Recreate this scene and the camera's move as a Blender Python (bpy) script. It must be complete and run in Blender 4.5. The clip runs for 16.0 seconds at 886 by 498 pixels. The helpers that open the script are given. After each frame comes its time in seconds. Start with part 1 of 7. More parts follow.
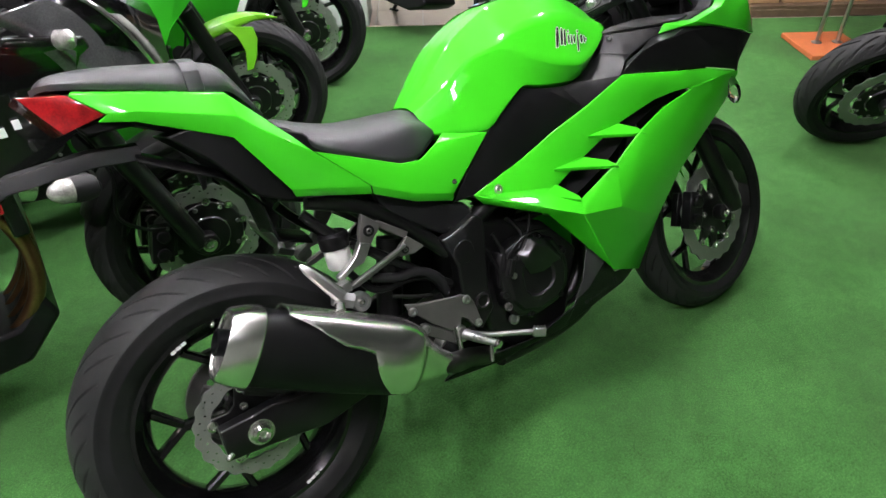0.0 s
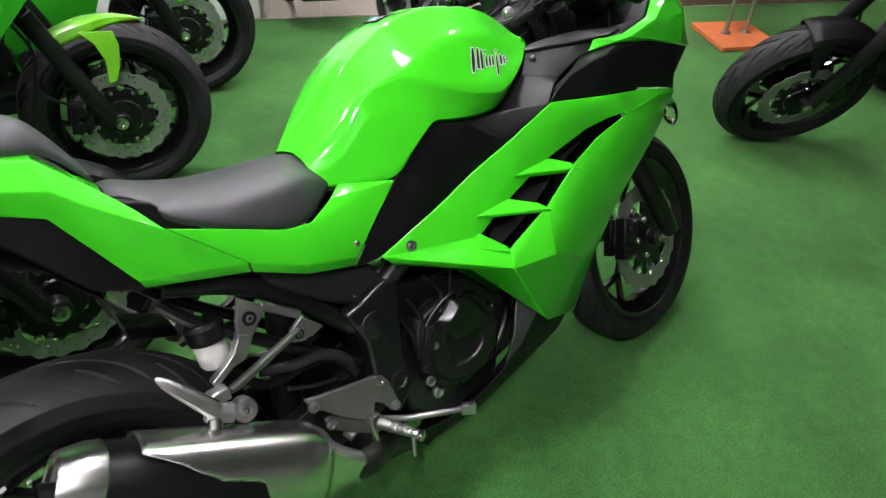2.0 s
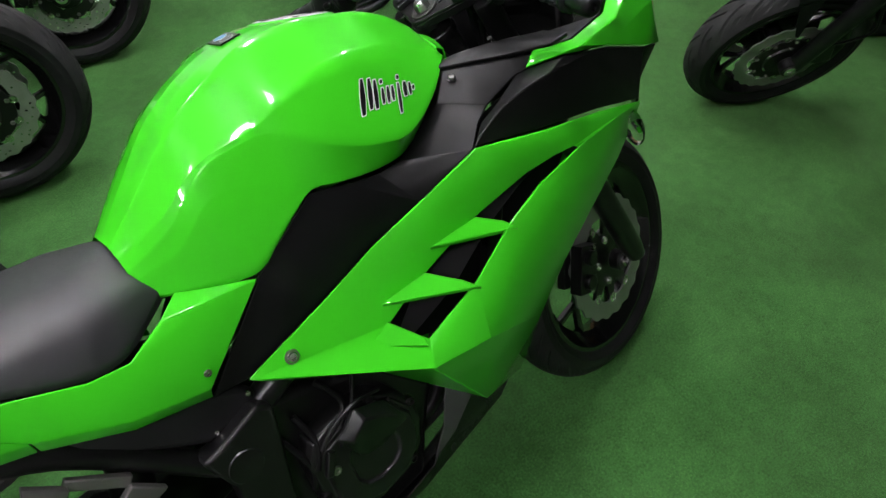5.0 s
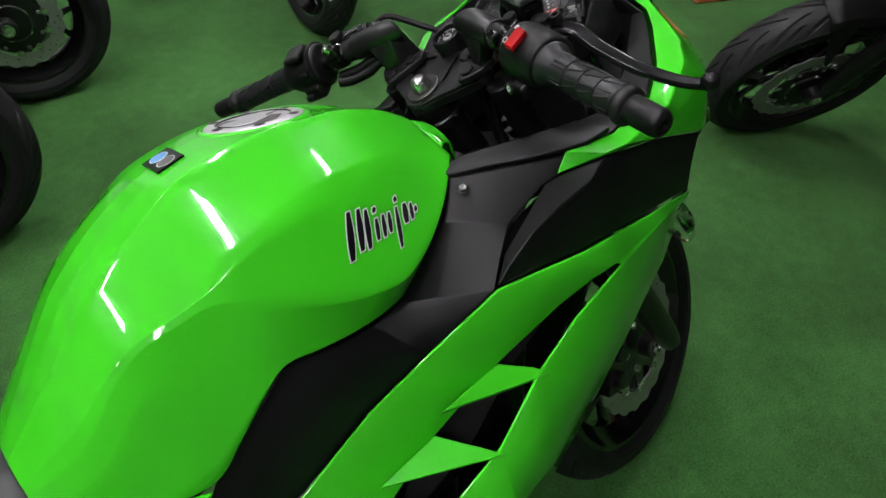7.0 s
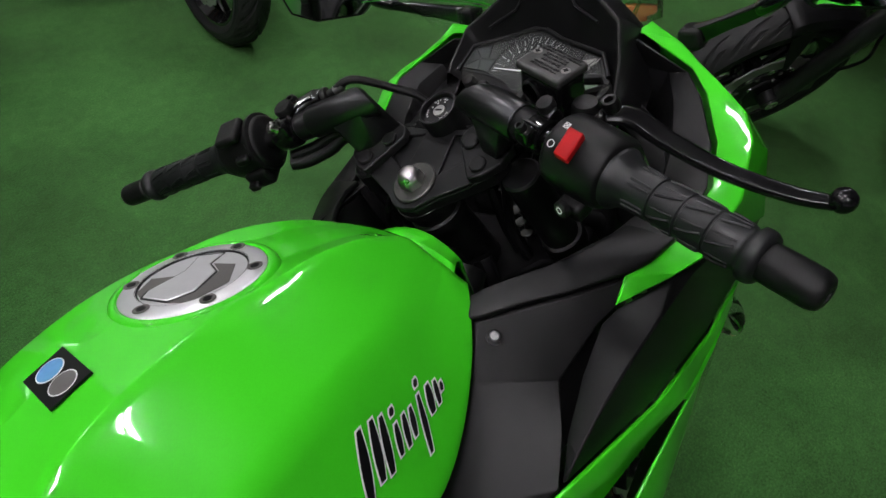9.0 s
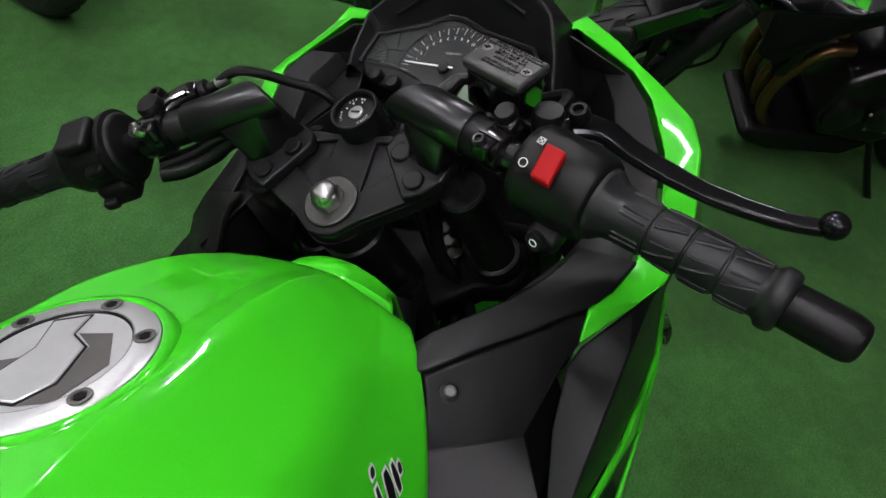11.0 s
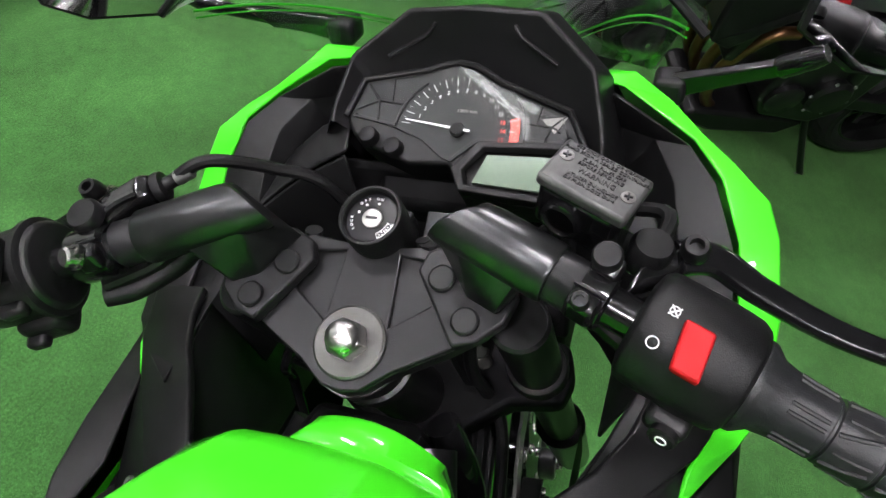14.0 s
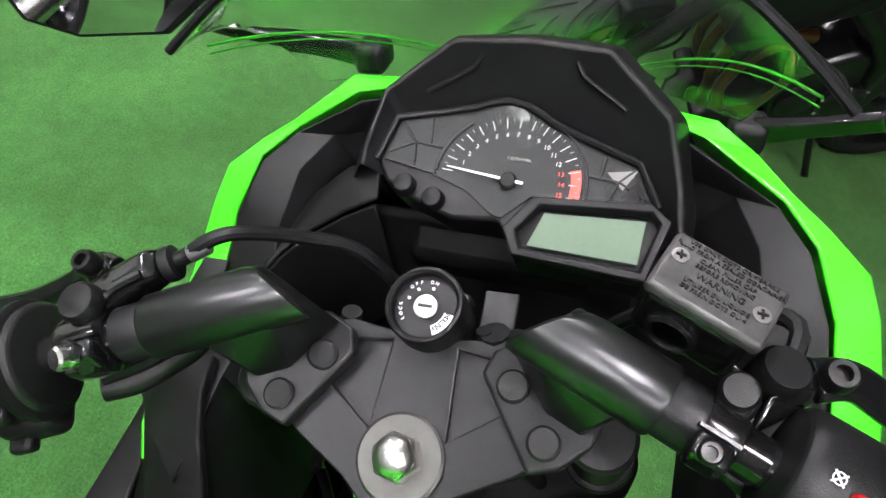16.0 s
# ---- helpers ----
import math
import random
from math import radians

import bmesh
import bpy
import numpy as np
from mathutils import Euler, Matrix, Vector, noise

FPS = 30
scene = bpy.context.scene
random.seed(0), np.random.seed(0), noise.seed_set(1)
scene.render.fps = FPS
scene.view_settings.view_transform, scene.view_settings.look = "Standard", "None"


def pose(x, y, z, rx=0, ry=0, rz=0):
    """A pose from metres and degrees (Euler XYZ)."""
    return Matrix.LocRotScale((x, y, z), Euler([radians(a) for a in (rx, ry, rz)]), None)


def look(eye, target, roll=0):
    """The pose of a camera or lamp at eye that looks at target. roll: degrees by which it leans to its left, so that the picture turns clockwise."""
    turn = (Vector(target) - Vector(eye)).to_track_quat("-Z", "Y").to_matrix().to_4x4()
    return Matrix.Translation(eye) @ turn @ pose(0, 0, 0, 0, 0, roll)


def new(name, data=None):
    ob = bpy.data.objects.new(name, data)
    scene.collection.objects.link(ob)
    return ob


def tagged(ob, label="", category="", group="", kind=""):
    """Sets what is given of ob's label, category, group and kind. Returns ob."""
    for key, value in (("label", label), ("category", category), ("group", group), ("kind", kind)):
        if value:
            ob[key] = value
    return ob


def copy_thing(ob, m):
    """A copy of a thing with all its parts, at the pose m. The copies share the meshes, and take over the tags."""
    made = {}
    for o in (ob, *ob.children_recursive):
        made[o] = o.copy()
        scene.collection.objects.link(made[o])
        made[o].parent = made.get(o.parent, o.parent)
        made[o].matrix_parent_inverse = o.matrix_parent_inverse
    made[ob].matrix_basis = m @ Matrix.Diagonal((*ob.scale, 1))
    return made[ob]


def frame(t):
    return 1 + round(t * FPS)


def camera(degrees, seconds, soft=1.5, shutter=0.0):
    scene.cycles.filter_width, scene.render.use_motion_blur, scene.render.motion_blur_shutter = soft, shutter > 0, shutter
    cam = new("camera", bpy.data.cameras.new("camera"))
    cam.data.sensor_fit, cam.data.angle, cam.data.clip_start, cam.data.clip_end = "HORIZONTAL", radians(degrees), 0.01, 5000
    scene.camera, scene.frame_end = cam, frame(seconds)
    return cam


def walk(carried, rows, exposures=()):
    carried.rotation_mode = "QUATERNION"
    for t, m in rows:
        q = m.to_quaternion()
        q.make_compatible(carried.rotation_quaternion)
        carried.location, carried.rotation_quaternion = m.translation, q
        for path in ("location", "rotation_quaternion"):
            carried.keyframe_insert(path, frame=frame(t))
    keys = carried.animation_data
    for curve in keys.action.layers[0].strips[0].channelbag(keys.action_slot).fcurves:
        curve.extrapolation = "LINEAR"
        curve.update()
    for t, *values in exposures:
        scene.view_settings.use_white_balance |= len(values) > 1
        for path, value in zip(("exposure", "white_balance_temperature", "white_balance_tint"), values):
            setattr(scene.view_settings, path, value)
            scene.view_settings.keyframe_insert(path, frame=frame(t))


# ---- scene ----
cam = camera(68.58, 16.0)
EXPOSURES = [(0, 0.80), (1.5, 0.78), (2.5, 0.40), (3.5, 0.15), (6, -0.06), (7, -0.33), (8.5, -0.70), (11, -0.56), (12.5, 0.00), (14, 0.50), (16, 0.86)]
PATH = [
    (0, (-0.1208, -0.8388, 1.3714), (0.7239, 0.5110, 0.1612), -0.86),
    (0.5, (-0.0671, -0.7805, 1.3576), (0.8281, 0.5314, 0.1421), 0.21),
    (1, (-0.0081, -0.7036, 1.3474), (0.9268, 0.5544, 0.1050), 0.95),
    (1.5, (0.0307, -0.6411, 1.3461), (1.0109, 0.5729, 0.0949), 1.54),
    (2, (0.0613, -0.6083, 1.3489), (1.0885, 0.5627, 0.0945), 1.90),
    (2.5, (0.0994, -0.5614, 1.3422), (1.1515, 0.5857, 0.0863), 2.07),
    (3, (0.1829, -0.5008, 1.3412), (1.2488, 0.6253, 0.0779), 1.52),
    (3.5, (0.2544, -0.4625, 1.3419), (1.3437, 0.6235, 0.0637), 1.12),
    (3.7, (0.2813, -0.4556, 1.3378), (1.3551, 0.6021, 0.0231), 0.85),
    (5.8, (0.4551, -0.3182, 1.3419), (1.4410, 0.6775, -0.0853), 2.80),
    (6, (0.4703, -0.3028, 1.3266), (1.4640, 0.7157, -0.0789), 2.42),
    (6.5, (0.5165, -0.2341, 1.3272), (1.5084, 0.7639, -0.0941), 1.95),
    (7, (0.5733, -0.1595, 1.3258), (1.5889, 0.7940, -0.1093), 2.15),
    (7.5, (0.6202, -0.0983, 1.3184), (1.6659, 0.8056, -0.1271), 2.65),
    (8, (0.6519, -0.0298, 1.3120), (1.7256, 0.8230, -0.1440), 3.73),
    (8.5, (0.6751, 0.0325, 1.3013), (1.7858, 0.8229, -0.1621), 5.46),
    (8.7, (0.6888, 0.0529, 1.2965), (1.8094, 0.8280, -0.1675), 5.18),
    (10.8, (0.7314, 0.1811, 1.2358), (2.0918, 0.5274, -0.1888), 17.55),
    (11, (0.7480, 0.1868, 1.2319), (2.1095, 0.5113, -0.1968), 17.81),
    (11.5, (0.7750, 0.2003, 1.2261), (2.1411, 0.4735, -0.2089), 18.73),
    (12, (0.7974, 0.2223, 1.2217), (2.1619, 0.4429, -0.2238), 19.64),
    (12.5, (0.8163, 0.2444, 1.2181), (2.1832, 0.4205, -0.2313), 20.02),
    (13, (0.8338, 0.2748, 1.2136), (2.2031, 0.4088, -0.2379), 20.50),
    (13.5, (0.8463, 0.2974, 1.2135), (2.2202, 0.3881, -0.2371), 21.18),
    (14, (0.8678, 0.3305, 1.2065), (2.2447, 0.3770, -0.2433), 23.56),
    (14.5, (0.8921, 0.3551, 1.1992), (2.2653, 0.3941, -0.2543), 24.25),
    (15, (0.9188, 0.3680, 1.1919), (2.2800, 0.4044, -0.2730), 24.95),
    (15.5, (0.9322, 0.3799, 1.1859), (2.2916, 0.3864, -0.2811), 25.37),
    (16, (0.9381, 0.3967, 1.1833), (2.2963, 0.3817, -0.2847), 26.05),
]
walk(cam, [(t, look(eye, target, roll)) for t, eye, target, roll in PATH], EXPOSURES)

# ---------------------------------------------------------------- room frame, lights
WALL = Matrix.Rotation(radians(-30.8), 4, "Z")      # u along the far wall, v towards it

world = bpy.data.worlds.new("world")
scene.world = world
world.use_nodes = True
world.node_tree.nodes["Background"].inputs[0].default_value = (0.75, 0.85, 1.0, 1)
world.node_tree.nodes["Background"].inputs[1].default_value = 0.05


# ---------------------------------------------------------------- materials
def pmat(name, col, rough=0.5, metal=0.0, coat=0.0, var=0.10, scale=25.0, bump=0.0, bscale=300.0, spec=0.5):
    m = bpy.data.materials.new(name)
    m.use_nodes = True
    nt = m.node_tree
    b = nt.nodes["Principled BSDF"]
    tc = nt.nodes.new("ShaderNodeTexCoord")
    big = nt.nodes.new("ShaderNodeTexNoise")
    big.inputs["Scale"].default_value = scale
    big.inputs["Detail"].default_value = 4
    fine = nt.nodes.new("ShaderNodeTexNoise")
    fine.inputs["Scale"].default_value = bscale
    fine.inputs["Detail"].default_value = 3
    nt.links.new(tc.outputs["Object"], big.inputs["Vector"])
    nt.links.new(tc.outputs["Object"], fine.inputs["Vector"])
    add = nt.nodes.new("ShaderNodeMath")
    add.operation = "MULTIPLY_ADD"
    add.inputs[1].default_value = 0.6
    nt.links.new(big.outputs["Fac"], add.inputs[0])
    half = nt.nodes.new("ShaderNodeMath")
    half.operation = "MULTIPLY"
    half.inputs[1].default_value = 0.4
    nt.links.new(fine.outputs["Fac"], half.inputs[0])
    nt.links.new(half.outputs[0], add.inputs[2])
    ramp = nt.nodes.new("ShaderNodeValToRGB")
    lo, hi = ramp.color_ramp.elements
    lo.position, hi.position = 0.32, 0.68
    lo.color = (*[c * (1 - var) for c in col], 1)
    hi.color = (*[min(1.0, c * (1 + var)) for c in col], 1)
    nt.links.new(add.outputs[0], ramp.inputs[0])
    nt.links.new(ramp.outputs[0], b.inputs["Base Color"])
    rr = nt.nodes.new("ShaderNodeMapRange")
    rr.inputs[3].default_value = max(0.02, rough * 0.88)
    rr.inputs[4].default_value = min(1.0, rough * 1.12)
    nt.links.new(big.outputs["Fac"], rr.inputs[0])
    nt.links.new(rr.outputs[0], b.inputs["Roughness"])
    b.inputs["Metallic"].default_value = metal
    b.inputs["Specular IOR Level"].default_value = spec
    b.inputs["Coat Weight"].default_value = coat
    b.inputs["Coat Roughness"].default_value = 0.03
    if bump:
        bp = nt.nodes.new("ShaderNodeBump")
        bp.inputs["Strength"].default_value = bump
        bp.inputs["Distance"].default_value = 0.001
        nt.links.new(fine.outputs["Fac"], bp.inputs["Height"])
        nt.links.new(bp.outputs[0], b.inputs["Normal"])
    return m


def glow(name, col, strength):
    m = bpy.data.materials.new(name)
    m.use_nodes = True
    b = m.node_tree.nodes["Principled BSDF"]
    b.inputs["Base Color"].default_value = (*col, 1)
    b.inputs["Emission Color"].default_value = (*col, 1)
    b.inputs["Emission Strength"].default_value = strength
    return m


def glass(name, col, rough=0.02, ior=1.45):
    m = bpy.data.materials.new(name)
    m.use_nodes = True
    b = m.node_tree.nodes["Principled BSDF"]
    b.inputs["Base Color"].default_value = (*col, 1)
    b.inputs["Roughness"].default_value = rough
    b.inputs["IOR"].default_value = ior
    b.inputs["Transmission Weight"].default_value = 1.0
    return m


def brushed(name, col, rough, axis):
    """Metal with fine scratches drawn out along one axis."""
    m = pmat(name, col, rough, 1.0, 0, 0.08, 20.0)
    nt = m.node_tree
    b = nt.nodes["Principled BSDF"]
    tc = nt.nodes.new("ShaderNodeTexCoord")
    mp = nt.nodes.new("ShaderNodeMapping")
    mp.inputs["Scale"].default_value = [12 if i == axis else 900 for i in range(3)]
    nz = nt.nodes.new("ShaderNodeTexNoise")
    nz.inputs["Scale"].default_value = 1.0
    bp = nt.nodes.new("ShaderNodeBump")
    bp.inputs["Strength"].default_value = 0.12
    bp.inputs["Distance"].default_value = 0.0005
    nt.links.new(tc.outputs["Object"], mp.inputs[0])
    nt.links.new(mp.outputs[0], nz.inputs["Vector"])
    nt.links.new(nz.outputs["Fac"], bp.inputs["Height"])
    nt.links.new(bp.outputs[0], b.inputs["Normal"])
    return m


def carpet_material():
    m = pmat("carpet", (0.0365, 0.131, 0.029), 0.95, 0, 0, 0.5, 2.2, 0, 900.0, 0.15)
    nt = m.node_tree
    b = nt.nodes["Principled BSDF"]
    old = b.inputs["Base Color"].links[0].from_socket
    tc = nt.nodes.new("ShaderNodeTexCoord")
    tuft = nt.nodes.new("ShaderNodeTexNoise")
    tuft.inputs["Scale"].default_value = 170
    tuft.inputs["Detail"].default_value = 6
    tuft.inputs["Roughness"].default_value = 0.75
    patch = nt.nodes.new("ShaderNodeTexNoise")
    patch.inputs["Scale"].default_value = 26
    patch.inputs["Detail"].default_value = 5
    for n in (tuft, patch):
        nt.links.new(tc.outputs["Object"], n.inputs["Vector"])
    r = nt.nodes.new("ShaderNodeValToRGB")
    r.color_ramp.elements[0].position, r.color_ramp.elements[1].position = 0.30, 0.72
    r.color_ramp.elements[0].color = (0.45, 0.45, 0.45, 1)
    r.color_ramp.elements[1].color = (1.75, 1.6, 1.6, 1)
    nt.links.new(tuft.outputs["Fac"], r.inputs[0])
    r2 = nt.nodes.new("ShaderNodeValToRGB")
    r2.color_ramp.elements[0].position, r2.color_ramp.elements[1].position = 0.35, 0.65
    r2.color_ramp.elements[0].color = (0.88, 0.90, 0.88, 1)
    r2.color_ramp.elements[1].color = (1.14, 1.10, 1.14, 1)
    nt.links.new(patch.outputs["Fac"], r2.inputs[0])
    speck = nt.nodes.new("ShaderNodeTexNoise")
    speck.inputs["Scale"].default_value = 420
    speck.inputs["Detail"].default_value = 2
    wide = nt.nodes.new("ShaderNodeTexNoise")
    wide.inputs["Scale"].default_value = 5.0
    wide.inputs["Detail"].default_value = 4
    for n in (speck, wide):
        nt.links.new(tc.outputs["Object"], n.inputs["Vector"])
    r3 = nt.nodes.new("ShaderNodeValToRGB")
    r3.color_ramp.elements[0].position, r3.color_ramp.elements[1].position = 0.56, 0.72
    r3.color_ramp.elements[0].color = (0.94, 0.94, 0.94, 1)
    r3.color_ramp.elements[1].color = (2.1, 1.7, 2.2, 1)
    nt.links.new(speck.outputs["Fac"], r3.inputs[0])
    r4 = nt.nodes.new("ShaderNodeValToRGB")
    r4.color_ramp.elements[0].position, r4.color_ramp.elements[1].position = 0.35, 0.65
    r4.color_ramp.elements[0].color = (0.92, 0.94, 0.93, 1)
    r4.color_ramp.elements[1].color = (1.08, 1.06, 1.07, 1)
    nt.links.new(wide.outputs["Fac"], r4.inputs[0])
    prev = old
    for n in (r, r2, r3, r4):
        mix = nt.nodes.new("ShaderNodeMix")
        mix.data_type, mix.blend_type = "RGBA", "MULTIPLY"
        mix.inputs[0].default_value = 1.0
        nt.links.new(prev, mix.inputs[6])
        nt.links.new(n.outputs[0], mix.inputs[7])
        prev = mix.outputs[2]
    nt.links.new(prev, b.inputs["Base Color"])
    bp = nt.nodes.new("ShaderNodeBump")
    bp.inputs["Strength"].default_value = 0.9
    bp.inputs["Distance"].default_value = 0.004
    nt.links.new(tuft.outputs["Fac"], bp.inputs["Height"])
    nt.links.new(bp.outputs[0], b.inputs["Normal"])
    b.inputs["Sheen Weight"].default_value = 0.12
    b.inputs["Sheen Tint"].default_value = (0.55, 0.85, 0.35, 1)
    return m


CARPET = carpet_material()
GREEN = pmat("lime_paint", (0.050, 0.60, 0.015), 0.32, 0.0, 1.0, 0.05, 6.0, 0.0, 900.0, 0.12)
GREEN_B = pmat("deep_green_paint", (0.020, 0.26, 0.010), 0.3, 0.0, 1.0, 0.05, 6.0, 0, 300.0, 0.2)
YGREEN = pmat("yellow_green_paint", (0.14, 0.46, 0.012), 0.28, 0.0, 1.0, 0.05, 6.0)
BLACK_P = pmat("matt_black_plastic", (0.0054, 0.0054, 0.0057), 0.37, 0, 0, 0.2, 14.0, 0.22, 1400.0, 0.19)
DARK_P = pmat("dark_grey_plastic", (0.014, 0.014, 0.015), 0.46, 0, 0, 0.15, 14.0, 0.2, 1400.0, 0.2)
DARK_G = pmat("satin_grey_plastic", (0.045, 0.045, 0.047), 0.42, 0, 0, 0.12, 14.0, 0.2, 1400.0, 0.3)
BLACK_G = pmat("gloss_black_paint", (0.004, 0.004, 0.0043), 0.2, 0, 0.55, 0.2, 14.0, 0, 300.0, 0.3)
BLACK_M = pmat("black_coated_metal", (0.0060, 0.0060, 0.0063), 0.30, 0.0, 0.08, 0.25, 30.0, 0.12, 900.0, 0.38)
SATIN = pmat("satin_black_alloy", (0.0112, 0.0112, 0.0119), 0.32, 0.30, 0, 0.12, 30.0, 0.15, 1200.0, 0.22)
LEVER = pmat("satin_black_lever", (0.0045, 0.0045, 0.005), 0.20, 0, 0, 0.15, 30.0, 0, 300.0, 0.28)
RISER = pmat("satin_black_casting", (0.045, 0.046, 0.047), 0.31, 0.9, 0, 0.08, 30.0)
DULL = pmat("dull_zinc_steel", (0.085, 0.085, 0.08), 0.46, 1.0, 0, 0.12, 60.0)
RUBBER = pmat("tyre_rubber", (0.021, 0.021, 0.0215), 0.54, 0, 0, 0.3, 18.0, 0.35, 700.0, 0.16)
SIDEWALL = pmat("tyre_side_wall", (0.010, 0.010, 0.0105), 0.50, 0, 0, 0.25, 20.0, 0.2, 900.0, 0.2)
GRIP = pmat("grip_rubber", (0.0105, 0.011, 0.0118), 0.36, 0, 0, 0.15, 30.0, 0.2, 1200.0, 0.28)
VINYL = pmat("seat_vinyl", (0.032, 0.032, 0.035), 0.34, 0, 0, 0.12, 25.0, 0.5, 1600.0)
STEEL = brushed("brushed_steel", (0.88, 0.87, 0.84), 0.25, 0)
POLISH = pmat("polished_steel", (0.74, 0.73, 0.70), 0.20, 1.0, 0, 0.06, 30.0)
ALLOY = pmat("bare_cast_alloy", (0.45, 0.45, 0.44), 0.31, 0.95, 0, 0.1, 40.0, 0.2, 900.0)
NUTMET = pmat("bright_nut_steel", (0.56, 0.55, 0.54), 0.29, 1.0, 0, 0.06, 30.0)
CAPMET = pmat("satin_cap_alloy", (0.74, 0.75, 0.76), 0.34, 0.62, 0, 0.05, 60.0, 0.1, 1200.0)
GREYMET = pmat("grey_painted_bracket", (0.185, 0.178, 0.172), 0.38, 0.7, 0, 0.1, 40.0, 0.15, 900.0)
DISC = brushed("brake_disc_steel", (0.40, 0.40, 0.385), 0.42, 1)
DISC.node_tree.nodes["Principled BSDF"].inputs["Metallic"].default_value = 0.8
BRASS = pmat("heat_tinted_header_pipe", (0.20, 0.105, 0.050), 0.30, 0.9, 0, 0.35, 16.0)
RED_LENS = pmat("red_lens_plastic", (0.24, 0.008, 0.010), 0.10, 0, 0.8, 0.45, 45.0)
RED_SW = pmat("red_switch_plastic", (0.36, 0.008, 0.010), 0.5, 0, 0.0, 0.06, 30.0, 0, 300.0, 0.12)
RED_MARK = pmat("red_dial_ink", (0.75, 0.05, 0.035), 0.5)
LENS = pmat("clear_indicator_plastic", (0.36, 0.35, 0.33), 0.10, 0.35, 0.8, 0.45, 60.0)
# shade put into the colour: blacker than the plastics, for recesses and fillers
SHADE_BLACK = pmat("shade_black", (0.0028, 0.0028, 0.003), 0.6, 0, 0, 0.2, 14.0, 0, 300.0, 0.1)
WHITE_P = pmat("white_plastic", (0.75, 0.75, 0.72), 0.4, 0, 0, 0.05, 30.0)
LID = pmat("worn_grey_lid", (0.060, 0.060, 0.059), 0.42, 0.45, 0, 0.25, 120.0, 0, 300.0, 0.2)
DIM_INK = pmat("grey_dial_ink", (0.42, 0.42, 0.42), 0.5)
SHELL = pmat("lamp_shell", (0.10, 0.10, 0.105), 0.12, 0.5, 0.8, 0.5, 8.0)
INK = pmat("white_ink", (0.80, 0.80, 0.80), 0.5, 0, 0, 0.03, 30.0)
DARKINK = pmat("black_ink", (0.005, 0.005, 0.006), 0.3, 0, 0, 0.1, 25.0, 0, 300.0, 0.25)
BLUEINK = pmat("blue_ink", (0.10, 0.30, 0.55), 0.4)
LCD = pmat("lcd_glass", (0.13, 0.18, 0.13), 0.16, 0, 0.5, 0.05, 12.0)
DIAL = pmat("dial_face", (0.0085, 0.009, 0.0095), 0.45, 0, 0, 0.1, 20.0, 0, 300.0, 0.2)
CLEAR = glass("clear_lens", (0.96, 0.97, 0.97), 0.04)
FUMED = glass("clear_screen_plastic", (0.95, 0.99, 0.96), 0.0, 1.02)
FUMED.node_tree.nodes["Principled BSDF"].inputs["Coat Weight"].default_value = 0.8
FUMED.node_tree.nodes["Principled BSDF"].inputs["Coat Roughness"].default_value = 0.22
MIRROR = pmat("mirror_glass", (0.85, 0.85, 0.86), 0.02, 1.0, 0, 0.0)
TERRA = pmat("terracotta_board", (0.52, 0.14, 0.045), 0.6, 0, 0, 0.18, 14.0, 0.2)
CARD = pmat("brown_cardboard", (0.42, 0.26, 0.13), 0.8, 0, 0, 0.15, 7.0, 0.2)
PLASTER = pmat("painted_plaster", (0.62, 0.64, 0.62), 0.75, 0, 0, 0.06, 3.0, 0.3, 120.0)
# unseen ceiling and walls, darkened to weaken reflections on the black parts
CEIL = pmat("ceiling_paint", (0.20, 0.20, 0.20), 0.85, 0, 0, 0.05, 2.0)
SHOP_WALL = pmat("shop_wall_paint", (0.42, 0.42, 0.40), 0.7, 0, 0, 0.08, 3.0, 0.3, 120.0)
DIM_WALL = pmat("dimmed_wall_paint", (0.10, 0.105, 0.10), 0.7, 0, 0, 0.08, 3.0, 0.3, 120.0)
TILE = pmat("beige_floor_tile", (0.50, 0.42, 0.33), 0.35, 0, 0.1, 0.15, 5.0)
WOODRAIL = pmat("dark_wooden_rail", (0.12, 0.075, 0.045), 0.55, 0, 0, 0.3, 18.0, 0.2)
TUBE = glow("lamp_tube", (1.0, 0.955, 1.0), 200.0)


